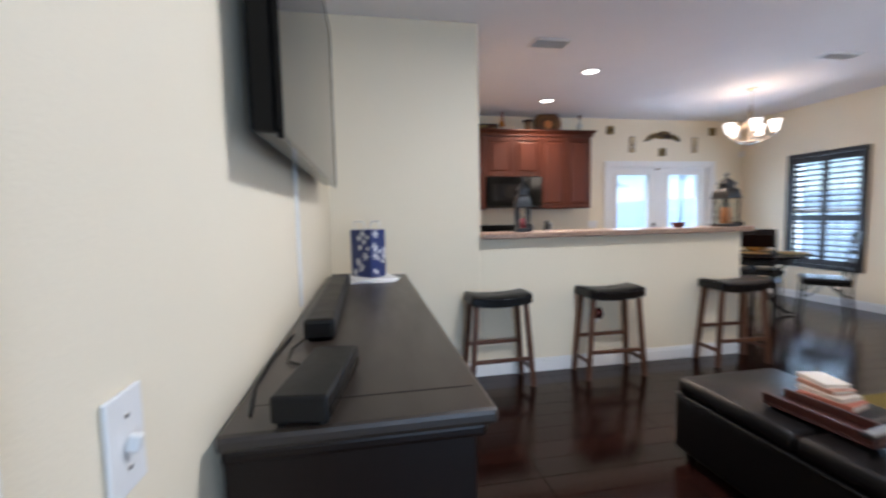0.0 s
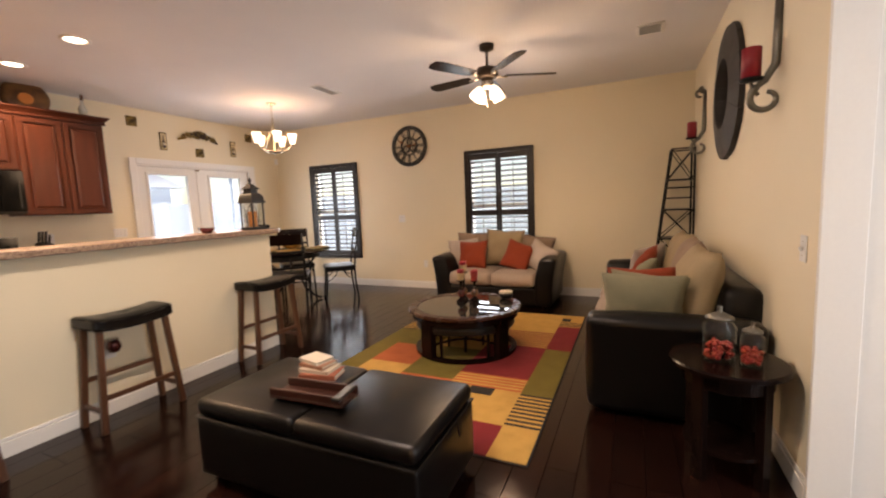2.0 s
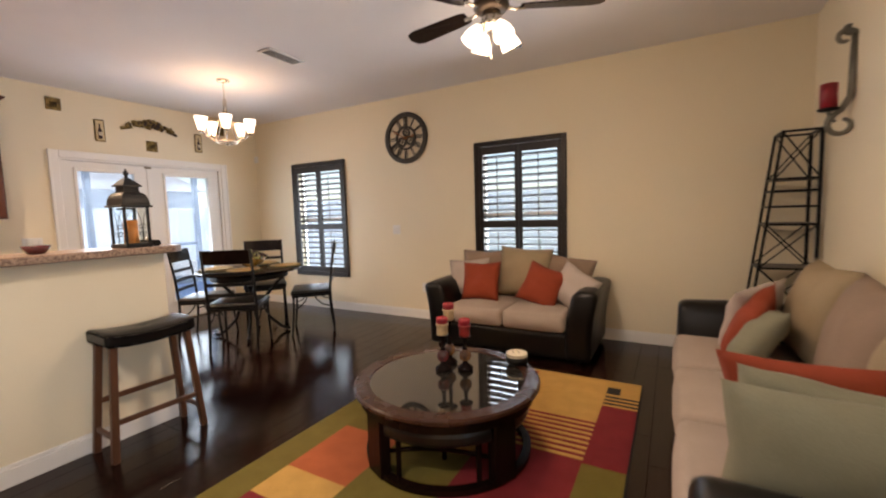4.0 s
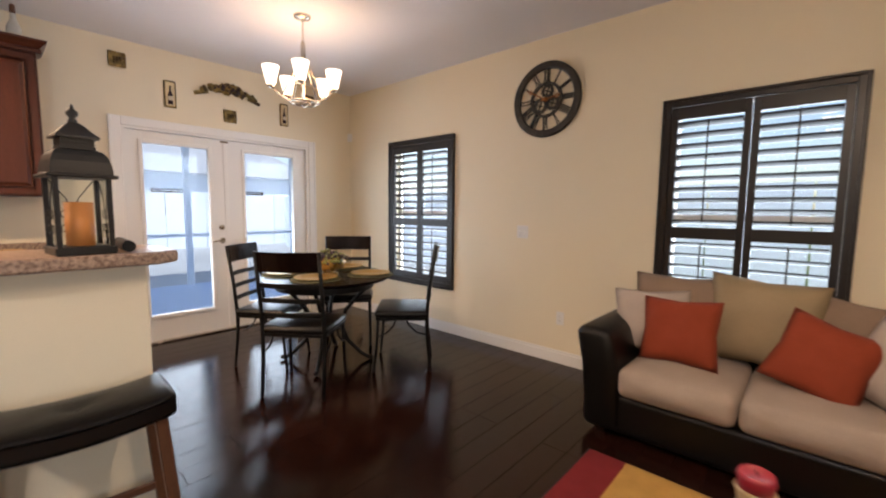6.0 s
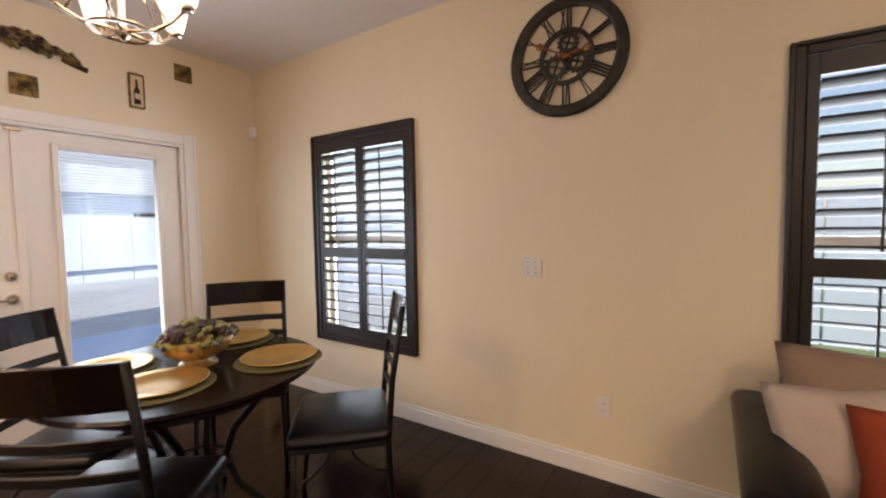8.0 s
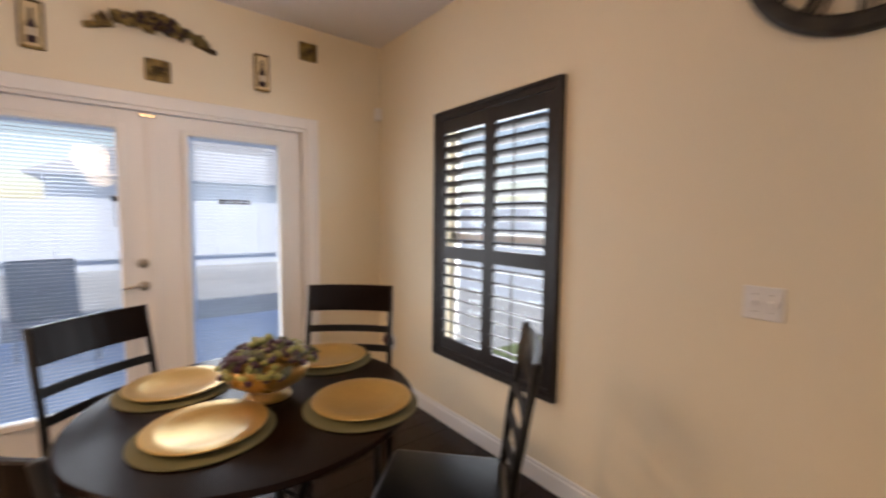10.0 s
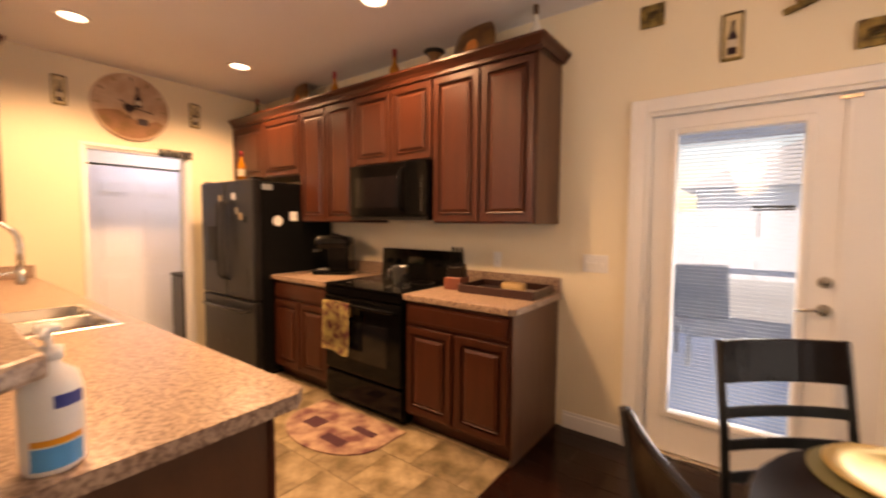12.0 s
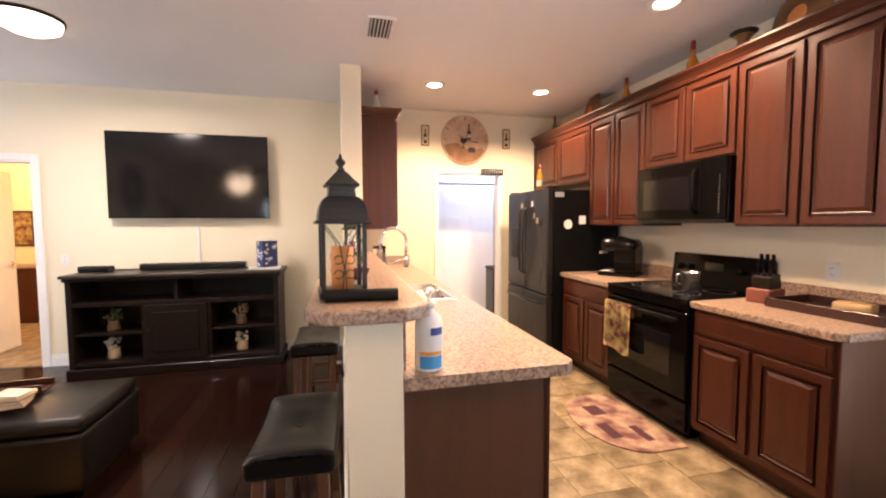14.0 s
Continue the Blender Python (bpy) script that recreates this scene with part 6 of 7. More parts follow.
# letters over the laundry opening: plain black bars of their size
lt = thing("letter_sign", pose(K_X + 0.017, 6.0, 2.068, 0, 0, 90), "row of black cut-out letters standing over the opening", "sign")
for i in range(5):
    x = -0.13 + i * 0.062
    bm = box(x, x + 0.019, -0.012, 0, -0.03, 0.045, 0.002)
    box(x + 0.031, x + 0.050, -0.012, 0, -0.03, 0.045, 0.002, bm=bm)
    box(x + 0.019, x + 0.031, -0.012, 0, 0.025 if i % 2 else -0.03, 0.045 if i % 2 else -0.010, 0.001, bm=bm)
    part("letter", bm, M_IRON, lt)

# ---- rooms beyond ----


def panelled_door(name, m, w, h, label, handle=True):
    """Six-panel white door, standing in the local x-z plane, hinge at x = 0."""
    d = thing(name, m, label, "door", kind="structure")
    part("leaf", box(0, w, -0.018, 0.018, 0.01, h, 0.002), M_TRIM, d)
    for z0, z1 in ((0.20, 0.80), (0.95, 1.55), (1.68, h - 0.14)):
        for x0, x1 in ((0.10, w / 2 - 0.05), (w / 2 + 0.05, w - 0.10)):
            for s in (-1, 1):
                bm = box(x0, x1, min(s * 0.018, s * 0.021), max(s * 0.018, s * 0.021), z0, z1, 0.001)
                box(x0 + 0.03, x1 - 0.03, min(s * 0.021, s * 0.026), max(s * 0.021, s * 0.026), z0 + 0.03, z1 - 0.03, 0.004, bm=bm)
                part("panel", bm, M_TRIM, d)
    if handle:
        for s in (-1, 1):
            bm = lathe([(0, 0), (0.028, 0), (0.026, 0.008), (0.01, 0.012), (0.01, 0.045), (0, 0.045)], 18, m=pose(w - 0.06, s * 0.018, 0.98, 90 if s < 0 else -90))
            tube([(w - 0.06, s * 0.058, 0.98), (w - 0.10, s * 0.062, 0.985), (w - 0.17, s * 0.058, 0.975)], 0.008, 8, bm)
            part("lever_handle", bm, M_NICKEL, d, "satin nickel lever", True)
    return d


panelled_door("door_3", pose(W_X - 0.13, 0.44, 0.0, 0, 0, 180), 0.80, 2.02, "white panelled bedroom door standing open")
panelled_door("door_4", pose(-0.62, 5.51, 0.0, 0, 0, 90), 0.90, 2.00, "white panelled door inside the laundry", False)
tagged(part("wall_laundry_inner", pierced("y", -0.68, -0.645, 4.84, N_Y, [(5.48, 6.44, 0, 2.03)]), M_WALL), "cream inner laundry wall", "wall", kind="structure")
bin_ = thing("laundry_bin", pose(-0.05, 6.30, 0), "grey metal laundry bin with a white label", "bin")
part("body", box(-0.16, 0.16, -0.16, 0.16, 0, 0.78, 0.02, 2), M_SLATE, bin_)
part("lid", box(-0.165, 0.165, -0.165, 0.165, 0.78, 0.82, 0.012, 2), M_IRON, bin_)
part("label", box(0.16, 0.163, -0.09, 0.09, 0.42, 0.60), M_PLASTIC, bin_)
lsc = thing("wall_candle_holder", pose(-0.640, 5.40, 1.62, 0, 0, 90), "small black candle holder on the laundry wall", "candle holder")
part("bracket", box(-0.008, 0.008, -0.02, 0, -0.16, 0.16, 0.003), M_IRON, lsc)
part("tray", box(-0.09, 0.09, -0.10, 0, -0.17, -0.145, 0.004), M_IRON, lsc)
part("shade", lathe([(0.0, 0.13), (0.03, 0.13), (0.075, 0.17), (0.07, 0.17), (0, 0.14)], 18, m=pose(0, -0.06, 0)), M_IRON, lsc)
part("glass_cup", lathe([(0, -0.144), (0.05, -0.144), (0.055, -0.02), (0.05, -0.02), (0.045, -0.135), (0, -0.135)], 18, m=pose(0, -0.055, 0)), M_GLASS, lsc)
fp = thing("framed_print", pose(-2.279, -0.62, 1.37, 0, 0, 90), "framed sepia print on the far bedroom wall", "picture")
part("frame", box(-0.20, 0.20, -0.025, 0, -0.27, 0.27, 0.006), M_IRON, fp)
part("print", box(-0.17, 0.17, -0.028, -0.025, -0.24, 0.24), M_TOWEL, fp)
dr = thing("bedroom_cabinet", pose(-2.02, -0.46, 0), "dark cherry bedroom cabinet beyond the door", "cabinet")
part("body", box(-0.24, 0.24, -0.45, 0.45, 0.04, 0.80, 0.006), M_CHERRY, dr)
part("top", box(-0.26, 0.26, -0.47, 0.47, 0.80, 0.83, 0.006), M_LAMINATE, dr)
part("plinth", box(-0.22, 0.22, -0.43, 0.43, 0, 0.04), M_CHERRY, dr)

# ---- ceiling fixtures ----


def downlight(x, y):
    d = thing("recessed_light", pose(x, y, H), "lit round recessed ceiling light with white trim", "ceiling light", "recessed ceiling lights")
    part("trim_ring", lathe([(0.072, -0.0005), (0.105, -0.0005), (0.105, -0.006), (0.090, -0.012), (0.072, -0.006), (0.072, -0.0005)], 36), M_TRIM, d, smooth=True)
    part("lens", lathe([(0, -0.003), (0.0718, -0.003), (0.0718, -0.0015), (0, -0.0015)], 36), M_BULB, d)


for dx, dy in DOWNLIGHTS:
    downlight(dx, dy)
fl = thing("flush_light", pose(*ENTRY, H), "lit round flush ceiling light with a bronze rim", "ceiling light")
part("rim", lathe([(0, 0), (0.19, 0), (0.192, -0.012), (0.183, -0.022), (0.178, -0.016), (0, -0.016)], 40), M_IRON, fl, smooth=True)
part("bowl", lathe([(0.180, -0.018), (0.166, -0.065), (0.10, -0.10), (0, -0.112)], 40), M_SHADE, fl, smooth=True)


def air_vent(m, w, d, label):
    v = thing("ceiling_vent", m, label, "air vent", "ceiling vents")
    bm = box(-w / 2, w / 2, -d / 2, -d / 2 + 0.025, -0.012, -0.0005, 0.003)
    box(-w / 2, w / 2, d / 2 - 0.025, d / 2, -0.012, -0.0005, 0.003, bm=bm)
    box(-w / 2, -w / 2 + 0.025, -d / 2 + 0.025, d / 2 - 0.025, -0.012, -0.0005, 0.003, bm=bm)
    box(w / 2 - 0.025, w / 2, -d / 2 + 0.025, d / 2 - 0.025, -0.012, -0.0005, 0.003, bm=bm)
    part("frame", bm, M_TRIM, v)
    part("backing", box(-w / 2 + 0.025, w / 2 - 0.025, -d / 2 + 0.025, d / 2 - 0.025, -0.003, -0.0006), M_SLATE, v)
    n = int((w - 0.05) / 0.024)
    for i in range(n):
        part("slat", moved(box(-0.001, 0.001, -d / 2 + 0.025, d / 2 - 0.025, -0.009, 0.009), pose(-w / 2 + 0.025 + (i + 0.5) * (w - 0.05) / n, 0, -0.010, 0, 38, 0)), M_TRIM, v)


air_vent(pose(5.318, 4.337, H, 0, 0, 0), 0.40, 0.17, "white slatted ceiling vent near the dining area")
air_vent(pose(5.356, 0.768, H, 0, 0, 0), 0.24, 0.22, "white slatted ceiling vent above the sofa")
air_vent(pose(2.36, 4.434, H, 0, 0, 90), 0.20, 0.34, "white slatted ceiling vent above the bar")


def chandelier():
    c = thing("chandelier", pose(*CHANDELIER, 0.015, 0, 0, 20), "satin nickel chandelier with five lit frosted shades", "chandelier")
    part("canopy", lathe([(0, H - 0.015), (0.065, H - 0.015), (0.06, H - 0.03), (0.015, H - 0.045), (0, H - 0.045)], 28), M_NICKEL, c, smooth=True)
    bm = bmesh.new()
    for i in range(9):
        z = H - 0.035 - i * 0.022
        tube([(0.008 * math.cos(a), 0, z - 0.013 + 0.013 * math.sin(a)) if i % 2 else (0, 0.008 * math.cos(a), z - 0.013 + 0.013 * math.sin(a)) for a in [k * math.pi / 5 for k in range(11)]], 0.0022, 5, bm)
    part("chain", bm, M_NICKEL, c)
    part("stem", lathe([(0, 2.60), (0.012, 2.595), (0.018, 2.57), (0.018, 2.44), (0.012, 2.43), (0.010, 2.16), (0.03, 2.145), (0.024, 2.12), (0.008, 2.105), (0, 2.10)], 18), M_NICKEL, c, smooth=True)
    part("lower_ring", lathe([(0.10, 2.148), (0.112, 2.142), (0.112, 2.136), (0.10, 2.130), (0.10, 2.148)], 32), M_NICKEL, c, smooth=True)
    for k in range(5):
        rot = pose(0, 0, 0, 0, 0, 72 * k)
        part("arm", moved(tube([(0.02, 0, 2.14), (0.12, 0, 2.145), (0.18, 0, 2.175), (0.235, 0, 2.225)], 0.007, 8), rot), M_NICKEL, c, smooth=True)
        part("strut", moved(tube([(0.012, 0, 2.47), (0.10, 0, 2.30), (0.17, 0, 2.165)], 0.005, 6), rot), M_NICKEL, c, smooth=True)
        part("cup", moved(lathe([(0, 2.215), (0.024, 2.218), (0.026, 2.24), (0, 2.242)], 18), rot @ pose(0.24, 0, 0)), M_NICKEL, c, smooth=True)
        part("shade", moved(lathe([(0.030, 2.243), (0.034, 2.25), (0.062, 2.375), (0.058, 2.375), (0.030, 2.255), (0.030, 2.243)], 24), rot @ pose(0.24, 0, 0)), M_SHADE, c, "lit frosted glass shade", True)


chandelier()


def ceiling_fan():
    f = thing("ceiling_fan", pose(*FAN, -0.065, 0, 0, FAN_TURN), "five-blade ceiling fan with lit glass shades", "ceiling fan")
    part("canopy", lathe([(0, H + 0.065), (0.07, H + 0.065), (0.065, H + 0.02), (0.02, H), (0, H)], 28), M_BRONZE, f, smooth=True)
    part("rod", lathe([(0, H + 0.01), (0.012, H + 0.01), (0.012, 2.66), (0, 2.66)], 14), M_BRONZE, f)
    part("motor", lathe([(0, 2.67), (0.05, 2.668), (0.10, 2.65), (0.105, 2.585), (0.08, 2.56), (0, 2.56)], 36), M_BRONZE, f, smooth=True)
    part("switch_housing", lathe([(0, 2.56), (0.055, 2.56), (0.06, 2.50), (0.045, 2.47), (0, 2.47)], 28), M_NICKEL, f, smooth=True)
    for k in range(5):
        rot = pose(0, 0, 0, 0, 0, 72 * k)
        part("blade_iron", moved(tube([(0.085, 0, 2.585), (0.14, 0, 2.572), (0.19, 0, 2.578)], [0.012, 0.009, 0.012], 8), rot), M_NICKEL, f, smooth=True)
        pts = [(0.17, -0.045), (0.24, -0.058), (0.58, -0.070), (0.635, -0.055), (0.655, 0), (0.635, 0.055), (0.58, 0.070), (0.24, 0.058), (0.17, 0.045)]
        part("blade", moved(extrude_outline(pts, -0.004, 0.004, 0.002), rot @ pose(0, 0, 2.585, 11)), M_BROWNWOOD, f)
    for k in range(4):
        rot = pose(0, 0, 0, 0, 0, 45 + 90 * k)
        part("lamp_arm", moved(tube([(0.03, 0, 2.49), (0.07, 0, 2.485), (0.085, 0, 2.465)], 0.009, 8), rot), M_NICKEL, f, smooth=True)
        part("shade", moved(lathe([(0.022, 0), (0.034, -0.02), (0.052, -0.06), (0.062, -0.105), (0.058, -0.105), (0.048, -0.06), (0.022, -0.004), (0.022, 0)], 22), rot @ pose(0.088, 0, 2.468, 0, -28, 0)), M_SHADE, f, "lit tulip glass shade", True)
    part("pull_chain", tube([(0.01, 0.01, 2.47), (0.01, 0.01, 2.33)], 0.0025, 6), M_NICKEL, f)
    part("pull_knob", lathe([(0, 2.30), (0.006, 2.302), (0.006, 2.33), (0, 2.332)], 10, m=pose(0.01, 0.01, 0)), M_NICKEL, f, smooth=True)


FAN_TURN = 7
M_BRONZE = mat("dark_bronze", (0.05, 0.035, 0.025), 0.4, 0.7, var=0.2, bump=0)
ceiling_fan()

# ---- walls of the living side ----


def gear_clock():
    c = thing("gear_clock", pose(E_X - 0.004, 4.13, 2.281, 0, 0, -90), "large black skeleton wall clock with roman numerals and gears", "clock")
    R = 0.315
    flat = pose(0, 0, 0, 90)
    part("outer_ring", lathe([(0.255, 0.0), (R, 0.0), (R, 0.022), (R - 0.012, 0.03), (0.267, 0.03), (0.255, 0.022), (0.255, 0.0)], 64, m=flat), M_CLOCK, c)
    part("inner_ring", lathe([(0.125, 0.002), (0.147, 0.002), (0.147, 0.022), (0.125, 0.022), (0.125, 0.002)], 48, m=flat), M_CLOCK, c)
    numerals = ["XII", "I", "II", "III", "IIII", "V", "VI", "VII", "VIII", "IX", "X", "XI"]
    for k, text in enumerate(numerals):
        bm = bmesh.new()
        wide = {"I": 0.016, "V": 0.034, "X": 0.034}
        total = sum(wide[ch] for ch in text)
        x = -total / 2
        for ch in text:
            w = wide[ch]
            cx = x + w / 2
            if ch == "I":
                box(cx - 0.0045, cx + 0.0045, -0.020, -0.008, 0.140, 0.262, bm=bm)
            else:
                lo = 0.006 if ch == "V" else -0.012
                for s in (-1, 1):
                    a0, a1 = (s * 0.012, 0.262), ((s * 0.002 if ch == "V" else -s * 0.012), 0.140)
                    tube([(cx + a0[0], -0.014, a0[1]), (cx + a1[0], -0.014, a1[1])], 0.0048, 4, bm)
            x += w
        part("numeral", moved(bm, pose(0, 0, 0, 0, 30 * k, 0)), M_CLOCK, c)
    for gx, gz, r in ((-0.055, -0.045, 0.062), (0.06, -0.035, 0.055), (0.01, 0.07, 0.052)):
        bm = lathe([(r * 0.62, 0.006), (r, 0.006), (r, 0.016), (r * 0.62, 0.016), (r * 0.62, 0.006)], 28, m=pose(gx, 0, gz) @ flat)
        for k in range(14):
            a = k * 2 * math.pi / 14
            join(bm, moved(box(-0.005, 0.005, -0.016, -0.006, r - 0.002, r + 0.008), pose(gx, 0, gz, 0, math.degrees(a), 0)))
        for k in range(4):
            join(bm, moved(box(-0.005, 0.005, -0.014, -0.008, 0, r * 0.66), pose(gx, 0, gz, 0, 90 * k + 20, 0)))
        part("gear", bm, M_CLOCK, c)
    part("bridge", box(-0.13, 0.13, -0.012, -0.004, -0.008, 0.008), M_CLOCK, c)
    for nm, ang, ln in (("minute_hand", -62, 0.20), ("hour_hand", 82, 0.14)):
        bm = moved(box(-0.005, 0.005, -0.003, 0, -0.04, ln, 0.001), pose(0, -0.034, 0, 0, ang, 0))
        join(bm, moved(lathe([(0.012, -0.002), (0.02, 0), (0.012, 0.002), (0.012, -0.002)], 16, m=flat), pose(0, -0.034, 0, 0, ang, 0) @ pose(0, 0, ln * 0.8)))
        part(nm, bm, M_COPPER, c, "copper clock hand")
    part("hub", lathe([(0, 0.0), (0.02, 0.0), (0.018, 0.04), (0, 0.042)], 18, m=flat), M_COPPER, c, smooth=True)


M_CLOCK = mat("weathered_black_metal", (0.018, 0.016, 0.013), 0.5, 0.3, var=0.5, scale=14, bump=0.2, color2=(0.05, 0.045, 0.035))
M_COPPER = mat("copper", (0.35, 0.14, 0.05), 0.35, 0.9, bump=0)
gear_clock()


def round_mirror():
    r = thing("round_mirror", pose(5.0, S_Y + 0.002, 2.09, 0, 0, 180) @ Matrix.Diagonal((1.03, 1, 1.03, 1)), "round mirror in a wide rough black wooden frame", "mirror")
    flat = pose(0, 0, 0, 90)
    for k in range(16):
        a0, a1 = k * 22.5 + 0.15, (k + 1) * 22.5 - 0.15
        bm = bmesh.new()
        ring = []
        for a in (a0, (a0 + a1) / 2, a1):
            q = radians(a)
            ring.append([bm.verts.new((rr * math.cos(q), -t, rr * math.sin(q))) for rr, t in ((0.25, 0.0), (0.47 + 0.006 * (k % 3), 0.0), (0.47 + 0.006 * (k % 3), 0.035), (0.25, 0.06))])
        for p, q in zip(ring, ring[1:]):
            for j in range(4):
                bm.faces.new((p[j], p[(j + 1) % 4], q[(j + 1) % 4], q[j]))
        bm.faces.new(ring[0][::-1])
        bm.faces.new(ring[-1])
        bmesh.ops.recalc_face_normals(bm, faces=bm.faces[:])
        part("frame_board", bm, M_ROUGHWOOD, r)
    part("glass", lathe([(0, 0.012), (0.252, 0.012), (0.252, 0.016), (0, 0.016)], 48, m=flat), M_MIRROR, r, "clear mirror glass")


M_ROUGHWOOD = mat("rough_black_wood", (0.030, 0.024, 0.022), 0.55, var=0.5, scale=10, fine=70, bump=0.5)
round_mirror()


def sconce(x):
    s = thing("wall_sconce", pose(x, S_Y + 0.001, 2.0, 0, 0, 180), "scrolled pewter wall sconce with a red candle", "wall sconce", "sconces beside the mirror")
    bm = tube([(0, -0.012, 0.36), (0, -0.012, 0.10), (0, -0.016, -0.02), (0, -0.06, -0.10), (0, -0.10, -0.13)], [0.017, 0.022, 0.020, 0.017, 0.014], 8)
    part("stem", bm, M_PEWTER, s, smooth=True)

    def curl(cy, cz, r, a0, a1, name):
        part(name, tube([(0, -(cy + (r * (1 - 0.55 * i / 18)) * math.cos(radians(a0 + (a1 - a0) * i / 18))), cz + (r * (1 - 0.55 * i / 18)) * math.sin(radians(a0 + (a1 - a0) * i / 18))) for i in range(19)], [0.019 - 0.008 * i / 18 for i in range(19)], 8), M_PEWTER, s, smooth=True)

    curl(0.055, -0.19, 0.075, 60, -260, "lower_scroll")
    curl(0.055, 0.34, 0.05, 180, -120, "upper_scroll")
    curl(0.035, 0.39, 0.032, -150, 120, "crest_scroll")
    part("pan", lathe([(0, 0), (0.05, 0.004), (0.058, 0.016), (0.052, 0.014), (0, 0.010)], 24, m=pose(0, -0.12, -0.10)), M_IRON, s, smooth=True)
    part("pan_stem", tube([(0, -0.12, -0.10), (0, -0.11, -0.14), (0, -0.085, -0.17)], 0.010, 8), M_PEWTER, s, smooth=True)
    part("candle", lathe([(0, 0), (0.044, 0), (0.044, 0.155), (0.036, 0.158), (0.012, 0.150), (0, 0.150)], 24, m=pose(0, -0.12, -0.086)), M_WAXR, s, "red pillar candle", True)


M_PEWTER = mat("antique_pewter", (0.22, 0.21, 0.18), 0.38, 0.85, var=0.4, scale=16, bump=0.15)
sconce(3.81)
sconce(6.15)


def etagere():
    e = thing("ladder_shelf", pose(0, 0, 0), "tall tapering black metal shelf tower in the corner", "shelf")
    x0, x1, yb, top = 6.60, 6.88, 0.262, 1.87
    front = lambda z: 0.485 + (top - z) * 0.117
    for x in (x0, x1):
        part("back_post", box(x - 0.011, x + 0.011, yb - 0.011, yb + 0.011, 0, top, 0.002), M_IRON, e)
        part("front_post", tube([(x, front(0), 0), (x, front(top), top)], 0.013, 4), M_IRON, e)
    for z in (0.10, 0.47, 0.825, 1.165, 1.30, 1.42, 1.51, top - 0.01):
        for x in (x0, x1):
            part("rail", box(x - 0.008, x + 0.008, yb, front(z), z - 0.008, z + 0.008), M_IRON, e)
        for y in (yb, front(z)):
            part("rail", box(x0, x1, y - 0.008, y + 0.008, z - 0.008, z + 0.008), M_IRON, e)
    for z in (0.10, 0.47, 0.825, 1.165, 1.51):
        part("shelf", box(x0 + 0.008, x1 - 0.008, yb + 0.008, front(z) - 0.008, z - 0.006, z + 0.006), M_SHELF, e, "grey wooden shelf board")
    for z0, z1 in ((0.825, 1.165), (1.51, top - 0.01), (0.47, 0.825)):
        for x in (x0, x1):
            for a, b in (((yb, z0), (front(z1), z1)), ((front(z0), z0), (yb, z1))):
                part("cross_brace", tube([(x, a[0], a[1]), (x, b[0], b[1])], 0.006, 6), M_IRON, e)


M_SHELF = mat("grey_wood", (0.11, 0.09, 0.07), 0.6, var=0.3)
etagere()

# ---- small things on the furniture ----


def candle_pedestal(x, y, h, body, cup, label):
    """A turned holder: dark foot, glazed ball, saucer and a ribbed cup with a red candle."""
    z = 0.4125
    c = thing("candle_holder", pose(x, y, z), label, "candle holder", "candles on the coffee table")
    part("foot", lathe([(0, 0), (0.046, 0), (0.047, 0.010), (0.036, 0.022), (0.018, 0.036), (0.014, 0.05), (0, 0.05)], 28), M_BROWNWOOD, c, "dark turned foot", True)
    part("ball", lathe([(0, 0.048), (0.014, 0.049), (0.030, 0.060), (0.036, 0.080), (0.033, 0.100), (0.018, 0.116), (0.012, 0.120), (0, 0.121)], 28), body, c, "glazed ceramic ball", True)
    part("stem", lathe([(0.012, 0.118), (0.020, 0.124), (0.012, 0.130), (0.011, h - 0.128), (0.018, h - 0.120), (0.012, h - 0.112), (0, h - 0.112)], 20), M_BROWNWOOD, c, smooth=True)
    part("saucer", lathe([(0, h - 0.114), (0.028, h - 0.113), (0.040, h - 0.106), (0.040, h - 0.101), (0.026, h - 0.104), (0, h - 0.104)], 28), M_BROWNWOOD, c, smooth=True)
    part("cup", lathe([(0, h - 0.103), (0.030, h - 0.103), (0.033, h - 0.092), (0.031, h - 0.070), (0.034, h - 0.048), (0.039, h - 0.040), (0.036, h - 0.034), (0, h - 0.034)], 28), cup, c, "ribbed candle cup", True)
    part("candle", lathe([(0, h - 0.036), (0.033, h - 0.036), (0.035, h - 0.010), (0.032, h), (0.028, h - 0.004), (0, h - 0.006)], 28), M_WAXR, c, "red candle", True)
    part("wick", cyl((0, 0, h - 0.006), (0.002, 0, h + 0.004), 0.0015, seg=6), M_IRON, c)


M_CUP = mat("cream_ribbed_cup", (0.50, 0.36, 0.20), 0.5, var=0.35, scale=14, fine=60, bump=0.1)
M_REDCUP = mat("dark_red_cup", (0.30, 0.025, 0.02), 0.35, var=0.4, scale=14)
M_CERAMIC1 = mat("red_ceramic", (0.20, 0.03, 0.03), 0.2, var=0.5, scale=20, color2=(0.03, 0.02, 0.02), bump=0)
M_CERAMIC2 = mat("amber_ceramic", (0.26, 0.12, 0.04), 0.2, var=0.5, scale=20, color2=(0.04, 0.02, 0.02), bump=0)
candle_pedestal(4.765, 2.385, 0.372, M_CERAMIC2, M_CUP, "tall pedestal candle holder with a red candle")
candle_pedestal(4.655, 2.37, 0.312, M_CERAMIC1, M_CUP, "red ceramic candle holder with a red candle")
candle_pedestal(4.715, 2.255, 0.300, M_CERAMIC2, M_REDCUP, "amber ceramic candle holder with a dark red candle")
jc = thing("jar_candle", pose(4.92, 2.01, 0.4125), "round cream jar candle on the coffee table", "candle")
